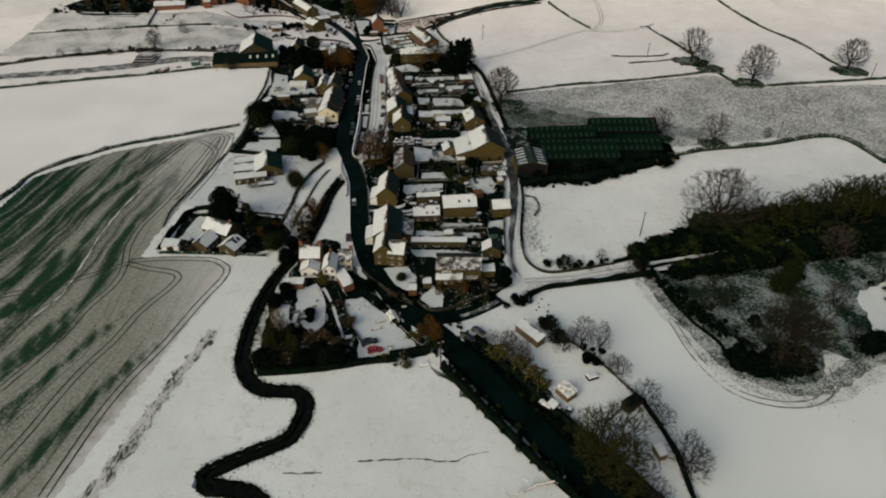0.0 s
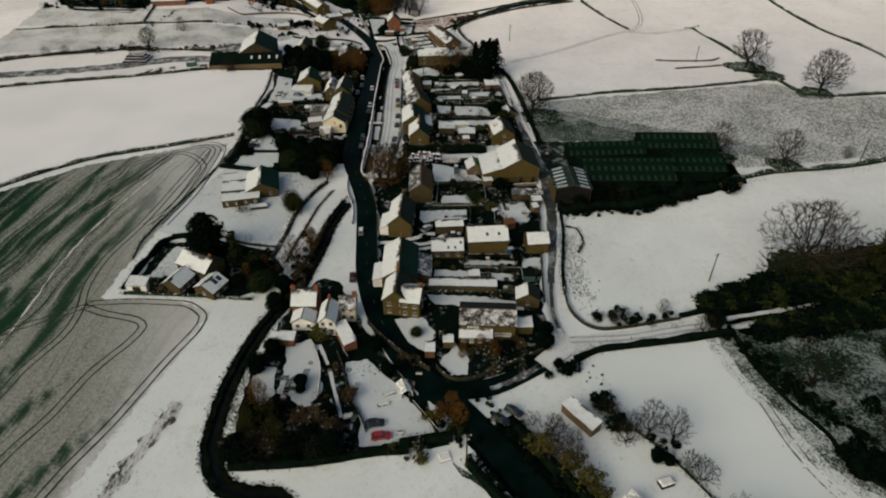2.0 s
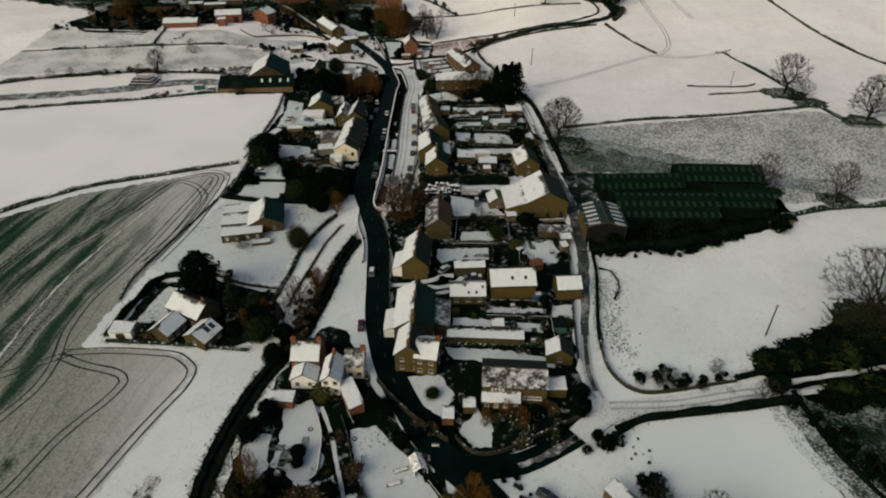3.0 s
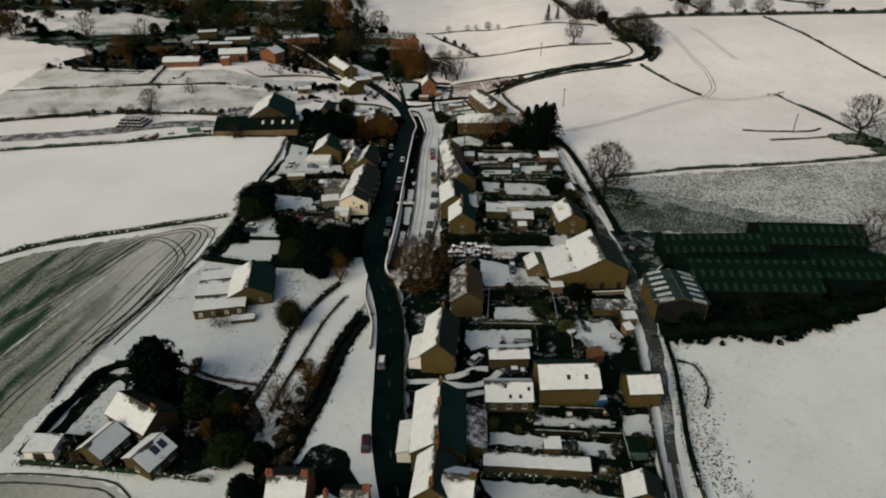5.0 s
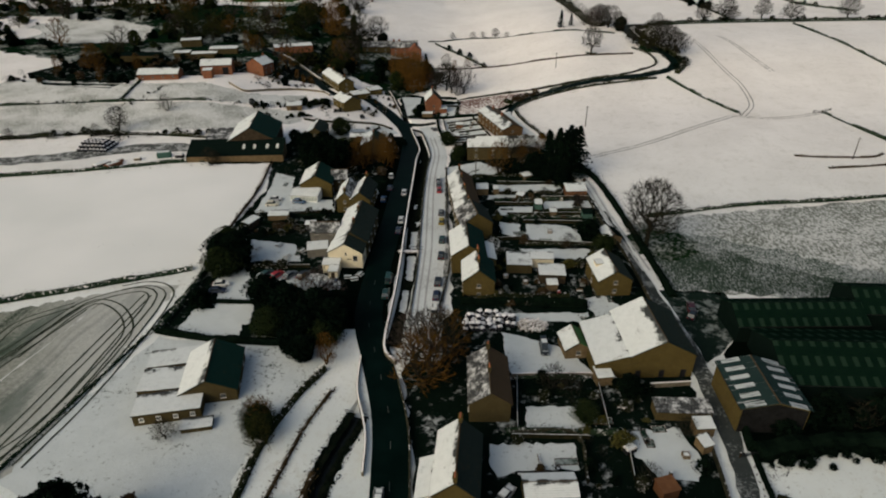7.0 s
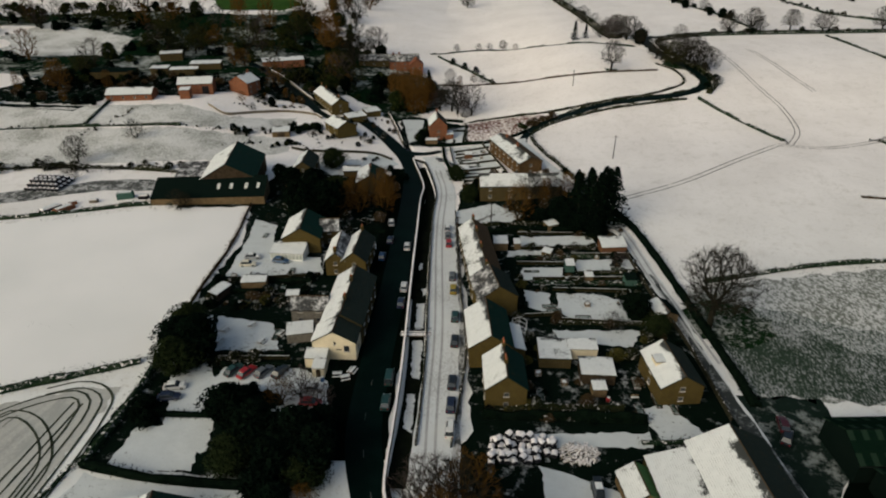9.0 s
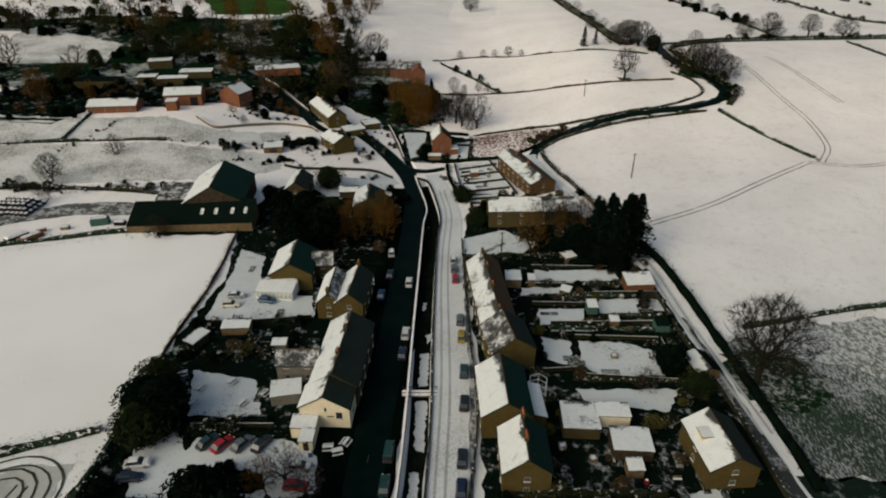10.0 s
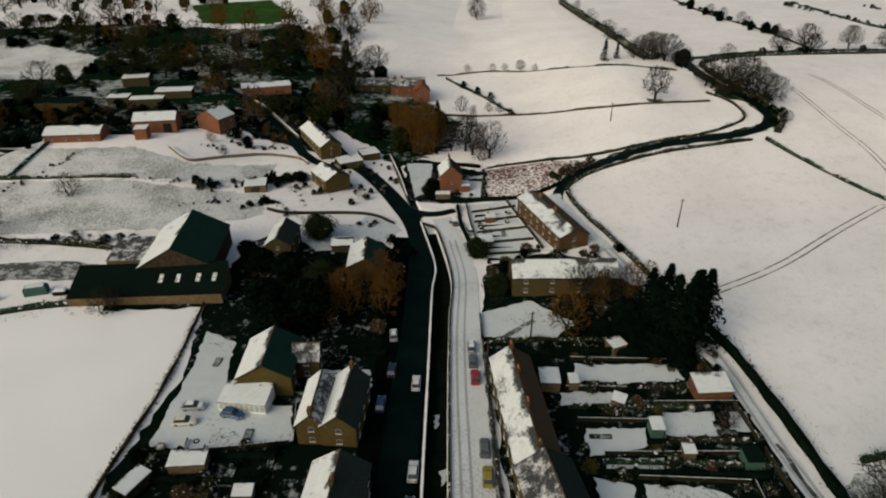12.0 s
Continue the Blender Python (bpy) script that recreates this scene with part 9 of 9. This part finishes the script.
# tanks, covered stores and small yard clutter
for x, y, a, l, w, h, m, words, cat in ((9.6, 204.6, 30, 2.2, 1.4, 1.3, "cover", "black sheeted heap in a garden", "sheeted heap"), (13.0, 182.6, 10, 2.6, 1.8, 1.6, "car_blue", "blue covered trailer beside the house", "trailer"), (14.2, 179.8, 12, 2.2, 0.8, 0.9, "wood", "timber store box under snow", "box"), (-139.5, 337.4, 20, 5.0, 2.4, 2.2, "teal_wood", "green farm trailer by the barn", "trailer"), (-133.6, 337.6, 10, 3.0, 1.8, 1.4, "cover", "sheeted implement by the barn", "implement"), (-148.0, 333.5, 15, 2.4, 1.4, 1.2, "wall_snow", "farm implement buried in snow", "implement"),
        (-153.8, 331.5, 40, 2.4, 1.2, 1.0, "brick", "rusty farm implement dusted with snow", "implement"), (-158.2, 327.0, 62, 6.0, 2.3, 1.4, "cover", "flat farm trailer loaded with snow", "trailer"), (-153.8, 327.0, 62, 6.0, 2.3, 1.4, "brick", "rusty red farm trailer loaded with snow", "trailer"), (-128.0, 362.0, 20, 3.4, 2.6, 2.8, "sheet_plain", "dark silage bin behind the barn", "bin"), (28.6, 97.6, -40, 1.8, 1.0, 0.9, "orange_wood", "orange feed box in the paddock", "box"), (47.6, 84.0, -20, 1.6, 1.0, 0.6, "cover", "dark water trough in the paddock", "trough"),
        (39.2, 106.6, 20, 3.0, 1.8, 1.1, "cover", "black sheeted stack in the paddock", "sheeted stack"), (25.9, 97.3, -40, 3.4, 1.8, 1.3, "cover", "dark covered trailer beside the hedge", "trailer"), (28.7, 95.8, 30, 1.4, 1.2, 1.2, "orange_wood", "small brown hen coop", "coop"), (31.5, 95.9, 60, 1.2, 1.6, 0.9, "car_dark", "dark feed bin in the paddock", "bin"), (52.4, 83.0, -15, 2.0, 1.2, 0.7, "wall_snow", "stacked pallets under snow", "pallets"), (-4.6, 111.4, 20, 2.6, 2.2, 0.3, "wall_snow", "low gravel bay by the meadow gate", "bay"), (-54.2, 255.4, 8, 0.7, 0.7, 1.1, "car_blue", "blue wheeled bin beside the porch", "bin")):
    o = thing(cat.replace(" ", "_"), x, y, a, words, cat)
    g = Geo().box(-l / 2, l / 2, -w / 2, w / 2, 0, h * 0.82).hexa([(-l / 2, -w / 2, h * 0.82), (l / 2, -w / 2, h * 0.82), (l / 2, w / 2, h * 0.82), (-l / 2, w / 2, h * 0.82)],
                                                               [(-l * 0.42, -w * 0.38, h), (l * 0.42, -w * 0.38, h), (l * 0.42, w * 0.38, h), (-l * 0.42, w * 0.38, h)])
    part("case", g, m, o)
    part("snow_cap", Geo().box(-l * 0.4, l * 0.4, -w * 0.36, w * 0.36, h + 0.003, h + 0.09, 0.05), "roof_snow", o)
for x, y, a, l, w, h, m, words, cat in ((1.4, 257.6, 10, 0.6, 0.6, 1.0, "car_red", "small red garden play house", "play house"), (1.8, 253.6, 10, 0.6, 0.6, 1.0, "car_red", "small red garden play house", "play house"), (-12.8, 168.0, 5, 1.0, 0.7, 1.0, "car_red", "red bin in a garden", "bin"), (-26.0, 121.0, 20, 2.2, 1.4, 0.5, "wood", "raised vegetable bed under snow", "vegetable bed"), (-18.5, 124.5, 20, 3.0, 0.9, 0.4, "wood", "raised vegetable bed under snow", "vegetable bed"), (-17.5, 127.5, 20, 3.0, 0.9, 0.4, "wood", "raised vegetable bed under snow", "vegetable bed"),
        (-36.0, 123.5, 8, 3.4, 1.0, 0.4, "wood", "raised vegetable bed under snow", "vegetable bed"), (-36.2, 121.0, 8, 3.4, 1.0, 0.4, "wood", "raised vegetable bed under snow", "vegetable bed")):
    o = thing(cat.replace(" ", "_"), x, y, a, words, cat)
    g = Geo().box(-l / 2, l / 2, -w / 2, w / 2, 0, h * 0.82).hexa([(-l / 2, -w / 2, h * 0.82), (l / 2, -w / 2, h * 0.82), (l / 2, w / 2, h * 0.82), (-l / 2, w / 2, h * 0.82)],
                                                               [(-l * 0.42, -w * 0.38, h), (l * 0.42, -w * 0.38, h), (l * 0.42, w * 0.38, h), (-l * 0.42, w * 0.38, h)])
    part("case", g, m, o)
    part("snow_cap", Geo().box(-l * 0.4, l * 0.4, -w * 0.36, w * 0.36, h + 0.003, h + 0.09, 0.05), "roof_snow", o)

# fallen branch by the road and the play pond ring
rngb = random.Random(8)
branch = Geo()
p = Vector((27.4, 77.3, 1.2))
for k in range(8):
    q = p + Vector((-1.6, -0.55 + rngb.uniform(-0.45, 0.45), -0.09))
    branch.tube(p, q, 0.34 - 0.032 * k, 0.31 - 0.032 * k, 6, k == 7)
    for s in (-1, 1):
        r = q + Vector((rngb.uniform(-1.8, 0.2), s * rngb.uniform(0.6, 1.6), rngb.uniform(-0.1, 0.5)))
        branch.tube(q, r, 0.12, 0.05, 4)
        for _ in range(3):
            branch.spike(r, r + Vector((rngb.uniform(-1.4, 0.4), s * rngb.uniform(0.2, 1.0), rngb.uniform(-0.2, 0.3))), 0.05)
    p = q
lone("fallen_branch", branch, "wall_snow", "fallen branch under snow at the field edge", "branch")
for pts in ([(-20.4, 81.4), (-13.0, 82.0), (-5.3, 82.3), (2.4, 81.5), (6.4, 83.3), (11.0, 84.3)], [(-35.4, 78.5), (-30.4, 78.5), (-26.7, 78.8)]):
    ribbon("grass_line", pts, 0.32, "grazed_dark", 0.05, "faint line of dead grass through snow", "grass line", wobble=0.22, step=1.0)

# field gates
def gate(x, y, turn):
    ob = thing("field_gate", x, y, turn, "five-barred metal field gate in snow", "gate", "field gates")
    for k in range(5):
        part("bar", Geo().box(-1.7, 1.7, -0.03, 0.03, 0.25 + 0.2 * k, 0.31 + 0.2 * k), "iron", ob)
    for s in (-1, 1):
        part("gate_post", Geo().box(s * 1.85 - 0.09, s * 1.85 + 0.09, -0.09, 0.09, -0.3, 1.35), "dark_wood", ob)


for x, y, a in ((97.5, 406.5, 80), (139.5, 413.5, 30), (-21.5, 507.8, 8), (-92.3, 263.5, 80), (30.2, 204.8, 10), (133.5, 410.5, 0)):
    gate(x, y, a)


# garden clutter: fences, beds, benches, butts and bins
FENCE_POST = Geo().box(-0.05, 0.05, -0.05, 0.05, -0.3, 1.25).mesh("post", "fence_wood")
FENCE_PANEL = Geo()
for k in range(3):
    FENCE_PANEL.box(0.03, 1.97, -0.03, 0.03, 0.12 + 0.36 * k, 0.44 + 0.36 * k)
FENCE_PANEL = FENCE_PANEL.mesh("panel", "fence_wood")
FENCE_SNOW = Geo().box(0.05, 1.95, -0.045, 0.045, 1.163, 1.22, 0.01).mesh("snow_cap", "roof_snow")


def fence(x0, y0, x1, y1, words="dark boarded garden fence topped with snow"):
    n = max(1, round(math.dist((x0, y0), (x1, y1)) / 2.0))
    ob = thing("garden_fence", x0, y0, math.degrees(math.atan2(y1 - y0, x1 - x0)), words, "fence", "garden fences")
    for k in range(n + 1):
        part("post", FENCE_POST, "fence_wood", ob).location = (2.0 * k, 0, 0)
    for k in range(n):
        p = part("panel", FENCE_PANEL, "fence_wood", ob)
        p.location = (2.0 * k, 0, 0)
        part("snow_cap", FENCE_SNOW, "roof_snow", p)


for a in ((-11, 206.2, 3, 206.8), (9.2, 198.4, 9.6, 208.6), (-9.5, 222.0, -9.9, 207.5), (6.5, 222.6, 6.8, 209), (0.4, 179.8, 16, 180.2), (-0.6, 173.6, 15.6, 173.8), (-10, 177, -10, 168), (15.8, 174, 16, 166.5),
          (-10, 296.4, 2, 297.2), (2, 297.2, 16, 298.2), (-13.8, 304.2, 0.6, 304.8), (1, 309.4, 16, 310.6), (-15, 312.9, -4, 313.5), (-13, 322.2, 9, 323.0), (-4.6, 279.0, 13, 278.6), (13.6, 280, 13.2, 291),
          (-5.4, 291.6, 13, 292.0), (-13, 279.8, -5.6, 281.0), (-64.5, 295.0, -81, 291.6), (-66, 304.9, -64, 295.8), (-76.5, 260.4, -62, 261.4), (-30.5, 141, -28, 137), (-12, 125, -5, 116)):
    fence(*a)


def raised_bed(x, y, turn, l, w):
    ob = thing("raised_bed", x, y, turn, "timber-edged vegetable bed half under snow", "vegetable bed", "garden beds")
    for s in (-1, 1):
        part("board", Geo().box(-l / 2, l / 2, s * w / 2 - 0.04, s * w / 2 + 0.04, -0.05, 0.32), "dark_wood", ob)
        part("board", Geo().box(s * l / 2 - 0.04, s * l / 2 + 0.04, -w / 2 + 0.045, w / 2 - 0.045, -0.05, 0.32), "dark_wood", ob)
    part("soil", Geo().box(-l / 2 + 0.05, l / 2 - 0.05, -w / 2 + 0.05, w / 2 - 0.05, 0, 0.24, 0.03), "scrub", ob)


def water_butt(x, y, turn):
    ob = thing("water_butt", x, y, turn, "dark green plastic water butt with snowy lid", "water butt", "garden butts")
    rows = [[(r * math.cos(a), r * math.sin(a), z) for a in [2 * math.pi * i / 12 for i in range(12)]] for z, r in ((-0.05, 0.30), (0.5, 0.36), (0.95, 0.31))]
    part("barrel", Geo().rings(rows), "sheet_plain", ob)
    part("lid", Geo().tube((0, 0, 0.952), (0, 0, 1.03), 0.34, 0.28, 12, True), "roof_snow", ob)


def compost_bin(x, y, turn):
    ob = thing("compost_bin", x, y, turn, "slatted timber compost bin capped with snow", "compost bin", "compost bins")
    for k in range(4):
        z = 0.06 + 0.24 * k
        for s in (-1, 1):
            part("slat", Geo().box(-0.6, 0.6, s * 0.55 - 0.02, s * 0.55 + 0.02, z, z + 0.16), "wood", ob)
            part("slat", Geo().box(s * 0.6 - 0.02, s * 0.6 + 0.02, -0.525, 0.525, z, z + 0.16), "wood", ob)
    part("compost", Geo().box(-0.56, 0.56, -0.5, 0.5, -0.05, 0.85, 0.12), "roof_snow", ob)


def garden_bench(x, y, turn):
    ob = thing("garden_bench", x, y, turn, "weathered timber garden bench with snow", "bench", "garden benches")
    seat = part("seat", Geo().box(-0.75, 0.75, -0.22, 0.22, 0.42, 0.47), "wood", ob)
    part("snow_cap", Geo().box(-0.72, 0.72, -0.2, 0.2, 0.473, 0.54, 0.02), "roof_snow", seat)
    part("backrest", Geo().box(-0.75, 0.75, 0.225, 0.27, 0.5, 0.92), "wood", ob)
    for sx in (-0.68, 0.68):
        for sy in (-0.18, 0.22):
            part("leg", Geo().box(sx - 0.035, sx + 0.035, sy - 0.035, sy + 0.035, -0.05, 0.418), "wood", ob)


def tyre_planter(x, y):
    ring = [[((0.42 + 0.14 * math.cos(b)) * math.cos(a), (0.42 + 0.14 * math.cos(b)) * math.sin(a), 0.13 + 0.14 * math.sin(b)) for b in [2 * math.pi * i / 7 for i in range(7)]] for a in [2 * math.pi * i / 14 for i in range(15)]]
    ob = thing("tyre_planter", x, y, 0, "old black tyre used as a planter", "planter", "tyre planters")
    part("tyre", Geo().rings(ring, False), "rubber", ob)
    part("soil", Geo().tube((0, 0, 0.0), (0, 0, 0.16), 0.33, 0.33, 12, True), "roof_snow", ob)


clutter = random.Random(91)
PLOTS = ((-8, 15, 158, 179), (-12, 20, 198, 221), (-12, 14, 250, 262), (-12, 15, 276, 322), (-44, -10, 114, 140), (-88, -64, 262, 296), (-33, -18, 374, 406), (-88, -58, 308, 324))
for k in range(120):
    x0, x1, y0, y1 = PLOTS[k % len(PLOTS)]
    x, y = clutter.uniform(x0, x1), clutter.uniform(y0, y1)
    a, pick = clutter.choice((4, 94)) + clutter.uniform(-4, 4), clutter.random()
    if any(math.hypot(x - bx, y - by) < br for bx, by, br in BUILT):
        continue
    if pick < 0.42:
        raised_bed(x, y, a, clutter.uniform(1.8, 4.2), clutter.uniform(0.9, 1.5))
    elif pick < 0.56:
        water_butt(x, y, a)
    elif pick < 0.74:
        compost_bin(x, y, a)
    elif pick < 0.9:
        garden_bench(x, y, a)
    else:
        tyre_planter(x, y)
for k in range(5):
    fence(-34.6 + 1.1 * k, 398.4 - 7.4 * k, -22.0 + 1.5 * k, 400.4 - 8.0 * k, "low dark fence across a garden plot")
